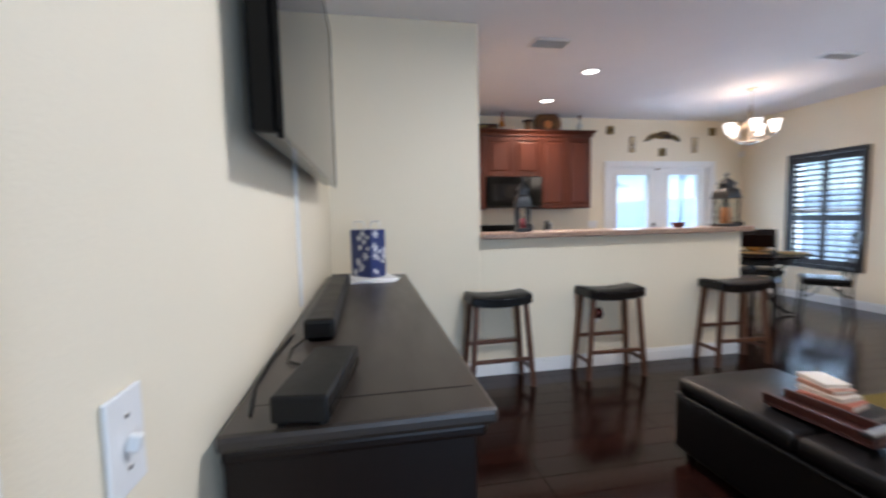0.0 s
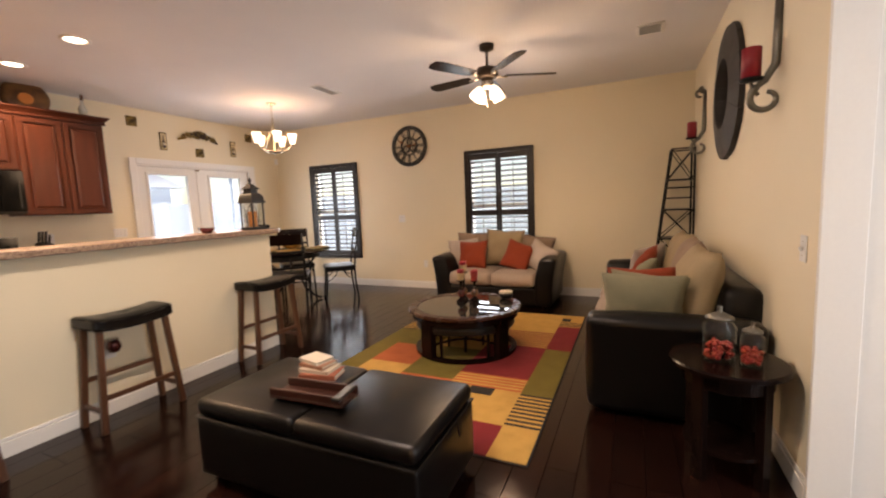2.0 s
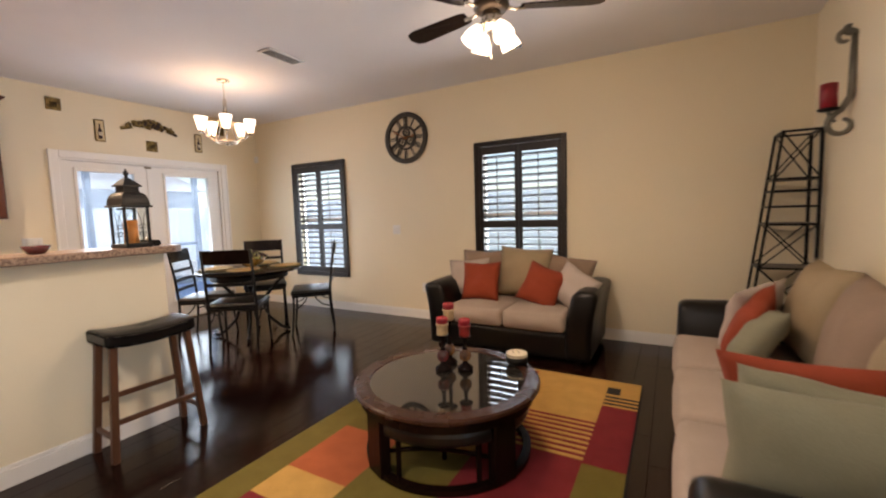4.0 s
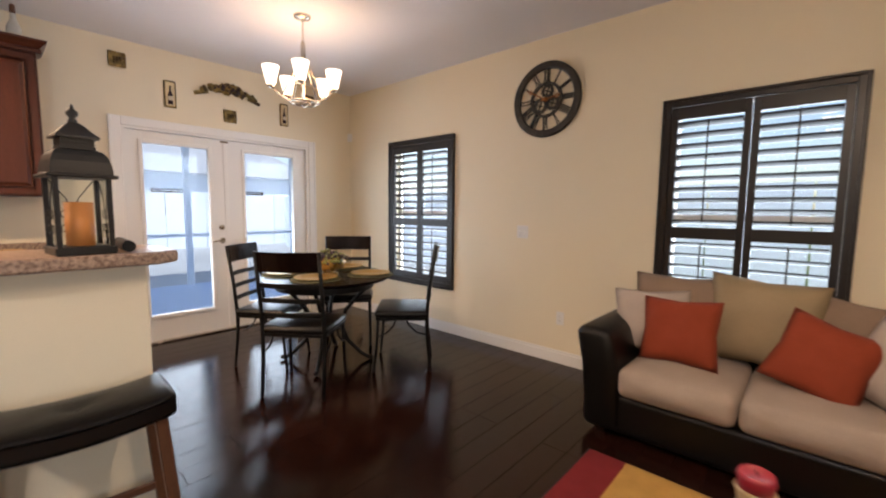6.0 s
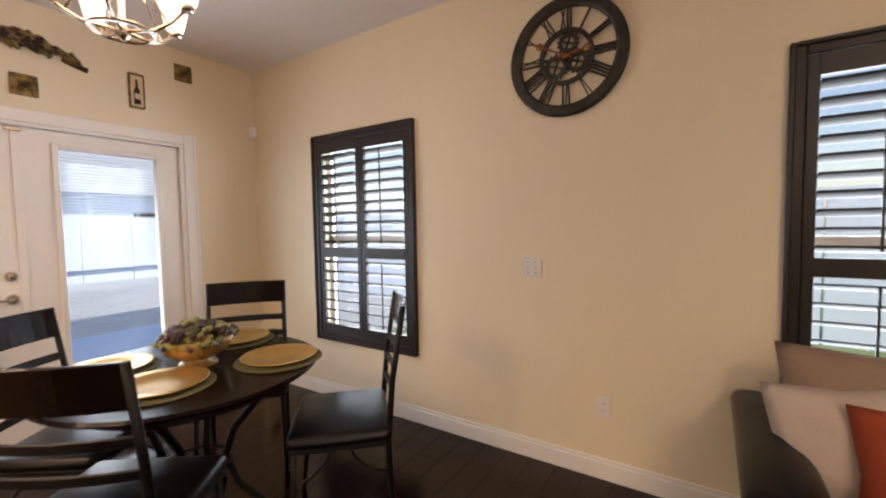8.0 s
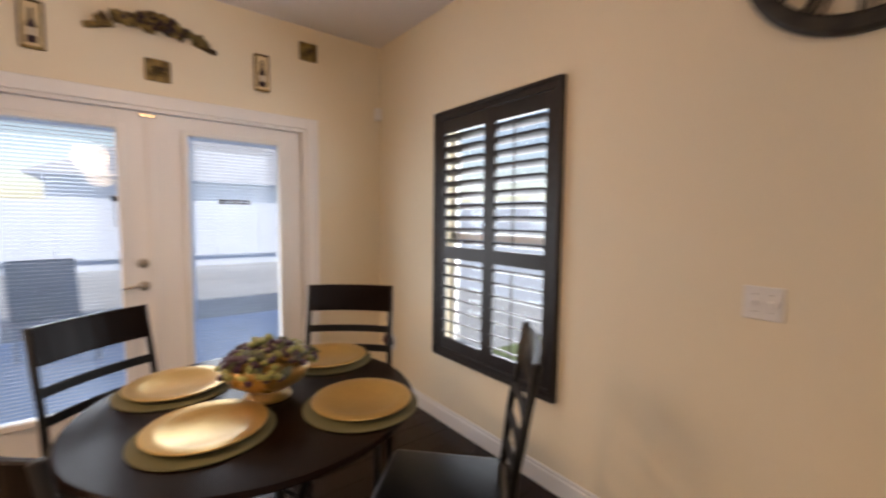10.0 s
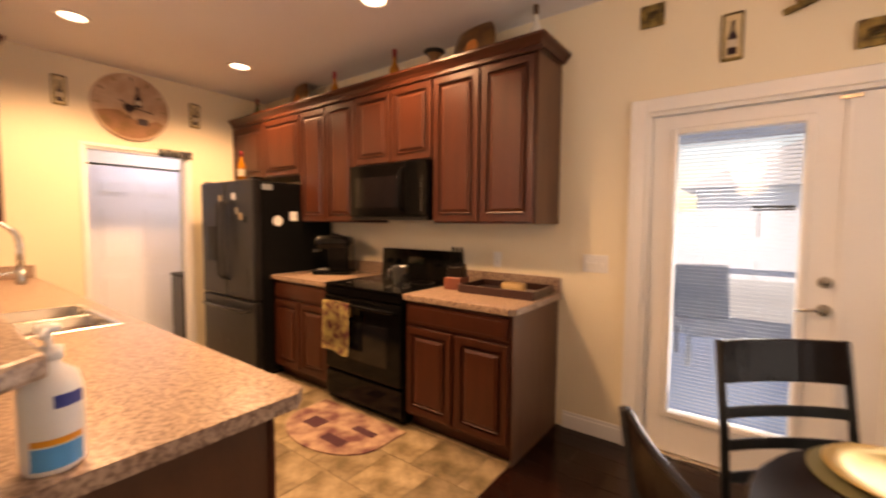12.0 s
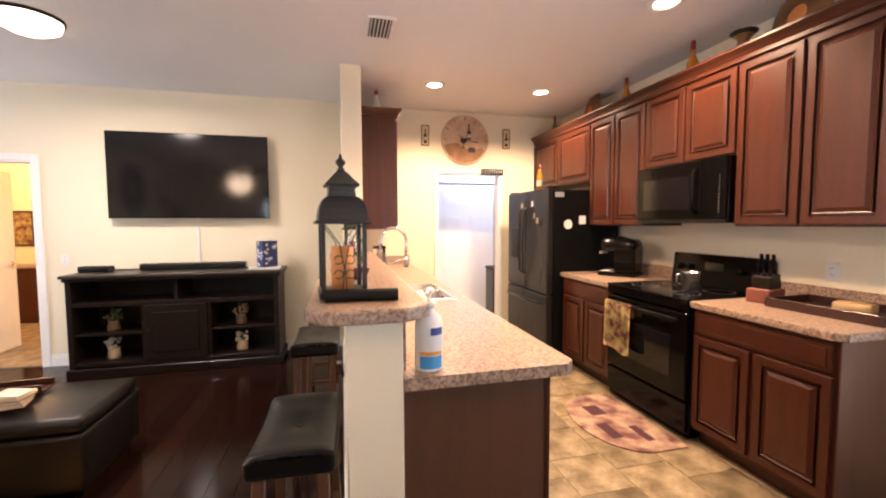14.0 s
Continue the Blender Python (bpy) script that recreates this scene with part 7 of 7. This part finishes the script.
part("bowl", lathe([(0, 0), (0.05, 0), (0.066, 0.02), (0.066, 0.05), (0, 0.05)], 28), M_IRON, jc, smooth=True)
part("wax", lathe([(0, 0.05), (0.063, 0.05), (0.063, 0.068), (0, 0.068)], 28), M_PAPER, jc)
for a in (0, 120, 240):
    part("wick", cyl((0.022 * math.cos(radians(a)), 0.022 * math.sin(radians(a)), 0.068), (0.022 * math.cos(radians(a)), 0.022 * math.sin(radians(a)), 0.078), 0.002, seg=6), M_IRON, jc)

OT = 0.461
tr = thing("lap_tray", pose(2.53, 2.26, OT, 0, 0, 4), "dark wooden tray with coasters on the ottoman", "tray")
part("bottom", box(-0.07, 0.07, -0.20, 0.20, 0, 0.012, 0.003), M_REDWOOD, tr)
for a in ((-0.07, -0.055, -0.20, 0.20), (0.055, 0.07, -0.20, 0.20)):
    part("side", box(*a, 0.012, 0.05, 0.003), M_REDWOOD, tr)
rng = random.Random(8)
bk = [(0.00, 0.13, 0.20, (0.30, 0.09, 0.05)), (0.028, 0.125, 0.18, (0.50, 0.42, 0.33)), (0.048, 0.115, 0.165, (0.33, 0.16, 0.10)), (0.066, 0.11, 0.155, (0.55, 0.50, 0.42))]
for i, (z, w, d, col) in enumerate(bk):
    b = thing("book", pose(2.74 + 0.01 * i, 2.39 + 0.02 * i, OT + z, 0, 0, 14 - 9 * i), "hardback book in a stack on the ottoman", "book", "books on the ottoman")
    cover = mat("book_cover", col, 0.5, var=0.15)
    t = 0.027 if i == 0 else 0.0175
    part("pages", box(-w / 2 + 0.003, w / 2 - 0.004, -d / 2 + 0.004, d / 2 - 0.004, 0.002, t - 0.002), M_PAPER, b)
    part("cover", box(-w / 2, w / 2, -d / 2, d / 2, 0, 0.002), cover, b)
    part("cover", box(-w / 2, w / 2, -d / 2, d / 2, t - 0.002, t), cover, b)
    part("spine", box(-w / 2 - 0.001, -w / 2 + 0.002, -d / 2, d / 2, 0, t), cover, b)
rm = thing("remote_control", pose(2.50, 2.06, OT + 0.0505, 0, 0, 8), "slim grey remote control across the tray", "remote control")
part("case", box(-0.075, 0.075, -0.022, 0.022, 0, 0.018, 0.006, 2), M_SLATE, rm)
part("button_pad", box(-0.06, 0.06, -0.015, 0.015, 0.018, 0.0195, 0.0005), M_BUTTON, rm)

sb = thing("soundbar", pose(0.60, 2.655, 0.962), "long black soundbar on the media console", "soundbar")
part("case", box(-0.045, 0.045, -0.49, 0.49, 0.004, 0.065, 0.012, 2), M_IRON, sb)
for s in (-1, 1):
    part("foot", box(-0.03, 0.03, s * 0.4 - 0.04, s * 0.4 + 0.04, 0, 0.006), M_IRON, sb)
part("end_cap", box(-0.046, 0.046, 0.485, 0.492, 0.003, 0.066, 0.002), M_BLACKGLOSS, sb)
cb = thing("cable_box", pose(0.645, 1.80, 0.962, 0, 0, -9), "small black cable box on the media console", "cable box")
part("case", box(-0.05, 0.05, -0.14, 0.14, 0.006, 0.055, 0.006, 2), M_IRON, cb)
part("front_strip", box(0.05, 0.052, -0.13, 0.13, 0.012, 0.03), M_BLACKGLOSS, cb)
for sx in (-1, 1):
    for sy in (-1, 1):
        part("foot", cyl((sx * 0.035, sy * 0.12, 0), (sx * 0.035, sy * 0.12, 0.007), 0.01, seg=10), M_IRON, cb)
cable = thing("power_cable", pose(0, 0, 0), "thin black cable trailing behind the soundbar", "cable")
part("cord", tube([(0.60, 1.93, 0.972), (0.545, 2.0, 0.966), (0.535, 2.10, 0.966), (0.56, 2.17, 0.972)], 0.0035, 6), M_IRON, cable, smooth=True)
part("cord", tube([(0.53, 1.72, 0.966), (0.505, 1.85, 0.966), (0.50, 2.05, 0.966), (0.515, 2.25, 0.966)], 0.0035, 6), M_IRON, cable, smooth=True)
pp = thing("paper_stack", pose(0.76, 3.36, 0.962, 0, 0, 10), "small stack of white papers on the console", "papers")
for i in range(4):
    part("sheet", moved(box(-0.12, 0.12, -0.15, 0.15, 0, 0.004), pose(0, 0, 0.0045 * i, 0, 0, 5 * i - 8)), M_PLASTIC, pp)
gb = thing("gift_bag", pose(0.745, 3.385, 0.9805, 0, 0, 42) @ Matrix.Diagonal((1.15, 1.15, 1.17, 1)), "blue gift bag with white snowflakes and ribbon handles", "gift bag")
M_BLUE = mat("blue_paper", (0.012, 0.026, 0.12), 0.45, var=0.15, scale=10)
part("bag", box(-0.05, 0.05, -0.075, 0.075, 0, 0.23, 0.004), M_BLUE, gb)
rng = random.Random(4)
flakes = []
for size in (0.011, 0.016, 0.022):
    bm = bmesh.new()
    for a in (0, 60, 120):
        join(bm, moved(box(-0.0006, 0.0006, -size, size, -0.0024, 0.0024), pose(0, 0, 0, a, 0, 0)))
    flakes.append(bm)
firsts = {}
for face in range(4):
    for i in range(11):
        k = rng.randrange(3)
        across, zz = rng.uniform(-1, 1), rng.uniform(0.02, 0.21)
        m = pose((-1) ** face * 0.0504, across * 0.06, zz) if face < 2 else pose(across * 0.036, (-1) ** face * 0.0754, zz, 0, 0, 90)
        if k in firsts:
            again(firsts[k], m, gb)
        else:
            firsts[k] = part("snowflake", flakes[k], M_PLASTIC, gb, "white printed snowflake")
            firsts[k].matrix_basis = m
for s in (-1, 1):
    part("handle", tube([(s * 0.045, -0.04, 0.225), (s * 0.055, -0.03, 0.27), (s * 0.06, 0.03, 0.27), (s * 0.045, 0.04, 0.225)], 0.003, 6), M_PLASTIC, gb, smooth=True)


def knick(kind, m, label, cat, col, extra):
    t = thing(kind, m, label, cat, "ornaments in the console")
    part("body", lathe([(0, 0), (0.05, 0), (0.055, 0.03), (0.045, 0.08), (0.05, 0.10), (0, 0.10)], 20), mat(kind + "_glaze", col, 0.4, var=0.4, scale=15), t, smooth=True)
    bm = bmesh.new()
    rng = random.Random(len(label))
    for i in range(22):
        lathe([(0, -0.018), (0.014, -0.006), (0.016, 0.004), (0, 0.02)], 7, bm, pose(rng.uniform(-0.05, 0.05), rng.uniform(-0.06, 0.06), 0.10 + rng.uniform(0.0, 0.10), rng.uniform(0, 180), rng.uniform(0, 180)))
    part("flowers", bm, extra, t, smooth=True)


M_WHITEPETAL = mat("white_petal", (0.55, 0.52, 0.46), 0.7, var=0.2)
M_GREENLEAF = mat("dull_leaf", (0.10, 0.11, 0.05), 0.7, var=0.4)
knick("flower_pot", pose(0.77, 1.985, 0.401), "small pot of dried flowers on the console shelf", "flower pot", (0.16, 0.10, 0.05), M_GREENLEAF)
knick("flower_pot", pose(0.79, 1.985, 0.131), "white flowers in a tan wrapped pot on the console", "flower pot", (0.45, 0.34, 0.22), M_WHITEPETAL)
knick("flower_pot", pose(0.77, 3.12, 0.401), "small pot of brown dried flowers in the console", "flower pot", (0.14, 0.09, 0.05), M_OLIVETAN)
knick("flower_pot", pose(0.79, 3.13, 0.131), "pale flowers in a tan wrapped pot in the console", "flower pot", (0.42, 0.32, 0.2), M_WHITEPETAL)


def candy_jar(x, y, h, r, label):
    j = thing("glass_jar", pose(x, y, 0.552), label, "jar", "jars on the side table")
    g = part("jar", lathe([(0, 0.001), (r, 0.001), (r, h * 0.72), (r * 0.72, h * 0.82), (r * 0.72, h * 0.86)], 28), M_GLASS, j, "clear glass body", True)
    g.visible_shadow = False
    bm = bmesh.new()
    rng = random.Random(int(h * 1000))
    for i in range(70):
        a, q = rng.uniform(0, 6.28), r * 0.78 * math.sqrt(rng.random())
        lathe([(0, -0.011), (0.010, -0.004), (0.011, 0.004), (0, 0.011)], 7, bm, pose(q * math.cos(a), q * math.sin(a), 0.018 + rng.random() * h * 0.34))
    part("petals", bm, M_POTPOURRI, j, "red and orange dried petals", True)
    part("lid", lathe([(0, h * 0.86), (r * 0.85, h * 0.86), (r * 0.85, h * 0.90), (r * 0.45, h * 0.96), (r * 0.16, h), (r * 0.14, h * 1.06), (r * 0.2, h * 1.10), (0, h * 1.13)], 24), M_PEWTER, j, "dark metal lid", True)


M_POTPOURRI = mat("potpourri", (0.30, 0.010, 0.008), 0.7, var=0.5, scale=30, color2=(0.36, 0.05, 0.02))
candy_jar(3.335, 0.53, 0.235, 0.068, "tall glass jar of red potpourri on the side table")
candy_jar(3.30, 0.41, 0.185, 0.046, "smaller glass jar of potpourri on the side table")

# dining table settings
M_GOLD = mat("gold_charger", (0.62, 0.41, 0.14), 0.30, 0.7, var=0.15, scale=6, bump=0.03)
M_MAT = mat("olive_placemat", (0.12, 0.115, 0.05), 0.85, var=0.2, fine=200, bump=0.4)
for k, (x, y) in enumerate(((5.45, 5.30), (5.915, 5.19), (5.415, 5.73), (6.00, 5.70))):
    tagged(part("placemat", lathe([(0, 0), (0.198, 0), (0.198, 0.004), (0, 0.004)], 48, m=pose(x, y, 0.7625)), M_MAT), "round olive green woven placemat on the dining table", "placemat", "placemats")
    p = thing("charger_plate", pose(x + 0.005, y + 0.005, 0.767) @ Matrix.Diagonal((1.06, 1.06, 1.1, 1)), "gold charger plate with a beaded rim", "plate", "gold charger plates")
    part("dish", lathe([(0, 0.0), (0.10, 0.0), (0.115, 0.008), (0.158, 0.012), (0.163, 0.016), (0.158, 0.017), (0.113, 0.013), (0.098, 0.006), (0, 0.006)], 64), M_GOLD, p, smooth=True)
    bm = bmesh.new()
    for i in range(72):
        a = i * 2 * math.pi / 72
        lathe([(0, -0.003), (0.003, 0), (0, 0.003)], 5, bm, pose(0.160 * math.cos(a), 0.160 * math.sin(a), 0.017))
    part("beading", bm, M_GOLD, p, smooth=True)
fb = thing("fruit_bowl", pose(5.675, 5.46, 0.7625) @ Matrix.Diagonal((1.28, 1.28, 1.12, 1)), "footed amber bowl heaped with grapes", "fruit bowl")
part("bowl", lathe([(0, 0), (0.065, 0), (0.06, 0.012), (0.03, 0.022), (0.06, 0.032), (0.098, 0.058), (0.116, 0.095), (0.118, 0.118), (0.110, 0.118), (0.095, 0.075), (0, 0.05)], 36), mat("amber_lustre", (0.42, 0.25, 0.07), 0.28, 0.3, var=0.4, scale=12), fb, smooth=True)
rng = random.Random(11)
for nm, mt, n, lab in (("green_grape_cluster", mat("green_grape", (0.27, 0.28, 0.08), 0.3, var=0.3, bump=0), 110, "pale green grapes"), ("purple_grape_cluster", mat("purple_grape", (0.05, 0.015, 0.035), 0.3, var=0.3, bump=0), 110, "dark purple grapes"), ("leaves", M_GREENLEAF, 24, "green leaves")):
    bm = bmesh.new()
    for i in range(n):
        a, q = rng.uniform(0, 6.28), rng.random() ** 0.6
        u = noise.noise(Vector((math.cos(a) * 1.3 + (0 if nm[0] == "g" else 9), math.sin(a) * 1.3, q * 2)))
        z = 0.108 + 0.065 * (1 - q * q) + u * 0.035
        m = pose(0.135 * q * math.cos(a), 0.135 * q * math.sin(a), z, rng.uniform(0, 180), rng.uniform(0, 180))
        if nm == "leaves":
            join(bm, moved(extrude_outline([(0, -0.03), (0.018, -0.01), (0.012, 0.012), (0, 0.032), (-0.012, 0.012), (-0.018, -0.01)], 0, 0.0015), m))
        else:
            lathe([(0, -0.011), (0.0085, -0.006), (0.0105, 0), (0.0085, 0.006), (0, 0.011)], 8, bm, m)
    heap = part(nm, bm, mt, fb, lab, True)
    tagged(heap, lab, kind="stuff")

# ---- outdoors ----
# cool blue of open-air shade is put into the concrete's base colour
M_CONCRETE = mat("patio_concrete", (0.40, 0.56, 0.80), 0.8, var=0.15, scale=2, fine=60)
g = tagged(part("window_hall", box(0.96, 2.44, -1.98, -1.974, 0.26, 2.14), M_GLASS), "plain glazing of the hall", "window", kind="structure")
g.visible_shadow = False
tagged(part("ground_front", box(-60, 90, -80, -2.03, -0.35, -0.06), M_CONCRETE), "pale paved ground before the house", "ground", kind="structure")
tagged(part("ground", box(-60, 90, 7.17, 140, -0.35, -0.06), mat("pale_ground", (0.42, 0.47, 0.50), 0.9, var=0.3, scale=0.5, fine=20)), "pale sunlit yard beyond the house", "ground", kind="structure")
tagged(part("ground_side", box(7.17, 90, -80, 7.17, -0.35, -0.06), mat("lawn", (0.16, 0.22, 0.10), 0.95, var=0.4, scale=1, fine=30)), "sunlit side lawn beyond the windows", "ground", kind="structure")
# bluish outdoor light mixed into the white of posts, fences and house wall
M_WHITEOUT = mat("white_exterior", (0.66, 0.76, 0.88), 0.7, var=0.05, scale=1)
lan = thing("screened_patio", pose(0, 0, 0), "screened patio with white posts and concrete floor", "patio")
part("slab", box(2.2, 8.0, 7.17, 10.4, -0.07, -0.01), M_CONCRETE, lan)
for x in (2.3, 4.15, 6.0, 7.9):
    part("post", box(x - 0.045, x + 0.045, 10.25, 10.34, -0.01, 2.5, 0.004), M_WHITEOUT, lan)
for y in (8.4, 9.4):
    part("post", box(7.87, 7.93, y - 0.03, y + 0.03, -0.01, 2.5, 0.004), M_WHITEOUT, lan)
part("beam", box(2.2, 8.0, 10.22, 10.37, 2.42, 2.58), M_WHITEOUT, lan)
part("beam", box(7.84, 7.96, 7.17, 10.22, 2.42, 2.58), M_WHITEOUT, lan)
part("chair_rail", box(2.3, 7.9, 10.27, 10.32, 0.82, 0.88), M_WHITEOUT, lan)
# translucency added so the roof glows with daylight and brightens the slab
part("patio_ceiling", box(2.2, 8.0, 7.17, 10.4, 2.60, 2.605), M_BLIND, lan, "white roof panel, made translucent to brighten the patio")
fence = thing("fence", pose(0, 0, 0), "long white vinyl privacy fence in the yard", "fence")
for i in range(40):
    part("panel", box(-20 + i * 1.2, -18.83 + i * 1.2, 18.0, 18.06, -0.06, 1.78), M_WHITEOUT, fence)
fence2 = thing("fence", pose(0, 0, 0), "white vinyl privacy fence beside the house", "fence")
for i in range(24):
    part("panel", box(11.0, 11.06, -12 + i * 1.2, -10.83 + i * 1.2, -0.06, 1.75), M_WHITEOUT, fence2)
hs = thing("neighbour_house", pose(0, 0, 0), "pale neighbouring house with a grey roof, lightened as if by haze", "house")
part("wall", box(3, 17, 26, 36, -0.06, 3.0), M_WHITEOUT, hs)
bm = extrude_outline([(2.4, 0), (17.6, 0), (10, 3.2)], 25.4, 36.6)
# haze goes into the shingle colour: lighter and bluer than a grey roof
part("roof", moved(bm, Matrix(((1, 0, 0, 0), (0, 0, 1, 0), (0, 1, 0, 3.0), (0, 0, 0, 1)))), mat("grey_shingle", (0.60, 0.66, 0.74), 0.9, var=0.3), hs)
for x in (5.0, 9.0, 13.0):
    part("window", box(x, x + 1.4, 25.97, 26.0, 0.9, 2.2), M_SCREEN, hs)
# wicker paled and blued so the chair sinks into the outdoor haze
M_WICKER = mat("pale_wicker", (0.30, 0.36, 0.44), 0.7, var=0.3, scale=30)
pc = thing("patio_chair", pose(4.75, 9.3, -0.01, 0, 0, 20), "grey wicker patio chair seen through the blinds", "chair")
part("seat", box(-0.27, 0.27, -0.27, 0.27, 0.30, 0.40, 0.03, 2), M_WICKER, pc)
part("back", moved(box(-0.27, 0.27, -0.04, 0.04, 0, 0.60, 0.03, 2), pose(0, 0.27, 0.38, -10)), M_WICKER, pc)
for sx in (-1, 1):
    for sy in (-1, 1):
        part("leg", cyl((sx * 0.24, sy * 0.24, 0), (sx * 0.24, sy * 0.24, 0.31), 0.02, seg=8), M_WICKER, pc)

# ---- floor pieces ----


def planks():
    rng = random.Random(5)
    meshes = {}
    w, gap, top = 0.152, 0.0025, 0.0
    y = -1.9
    count = 0
    rest = bmesh.new()
    row = 0
    while y < 7.0 - 0.02:
        y1 = min(y + w, 7.0)
        x = W_X
        end = 7.0
        row += 1
        first = True
        while x < end - 0.01:
            length = rng.choice((0.9, 1.2, 1.5, 1.8)) if not first else rng.choice((0.5, 0.8, 1.1, 1.4))
            first = False
            x1 = min(x + length, end)
            if end - x1 < 0.25:
                x1 = end
            cx, cy = (x + x1) / 2, (y + y1) / 2
            # kitchen and laundry have tile
            if y1 > BAR_Y1 + 0.01 and x < 4.0:
                if x1 <= 4.02:
                    x = x1
                    continue
                x = 4.002
                cx = (x + x1) / 2
            key = (round(x1 - x, 3), round(y1 - y, 3))
            if y > 0.05 and count < 300:
                if key not in meshes:
                    bm = box(-key[0] / 2 + gap / 2, key[0] / 2 - gap / 2, -key[1] / 2 + gap / 2, key[1] / 2 - gap / 2, -0.006, 0.0)
                    bmesh.ops.bevel(bm, geom=[e for e in bm.edges if min(v.co.z for v in e.verts) > -0.001], offset=0.0007, segments=1, affect="EDGES")
                    ob = part("plank", bm, M_FLOOR, floor)
                    meshes[key] = ob
                    ob.matrix_basis = pose(cx, cy, 0)
                else:
                    again(meshes[key], pose(cx, cy, 0))
                count += 1
            else:
                box(x + gap / 2, x1 - gap / 2, y + gap / 2, y1 - gap / 2, -0.006, 0.0, bm=rest)
            x = x1
        y = y1
    tagged(part("planks_rest", rest, M_FLOOR, floor), kind="stuff")


def tiles():
    s, g = 0.335, 0.006
    mesh = None
    y = BAR_Y1
    j = 0
    while y < 7.0 - 0.02:
        x = K_X - (j % 2) * s / 2
        while x < 4.0 - 0.01:
            x0, x1, y1 = max(x, K_X), min(x + s, 4.0), min(y + s, 7.0)
            full = x1 - x0 > s - 0.001 and y1 - y > s - 0.001
            if full and mesh is not None:
                again(mesh, pose((x0 + x1) / 2, (y + y1) / 2, 0))
            elif x1 - x0 > 0.02:
                hw, hd = (x1 - x0) / 2 - g / 2, (y1 - y) / 2 - g / 2
                bm = box(-hw, hw, -hd, hd, -0.003, 0.0)
                ob = part("tile", bm, M_TILE, kitchen_floor)
                ob.matrix_basis = pose((x0 + x1) / 2, (y + y1) / 2, 0)
                if full:
                    mesh = ob
            x += s
        y += s
        j += 1


planks()
tiles()
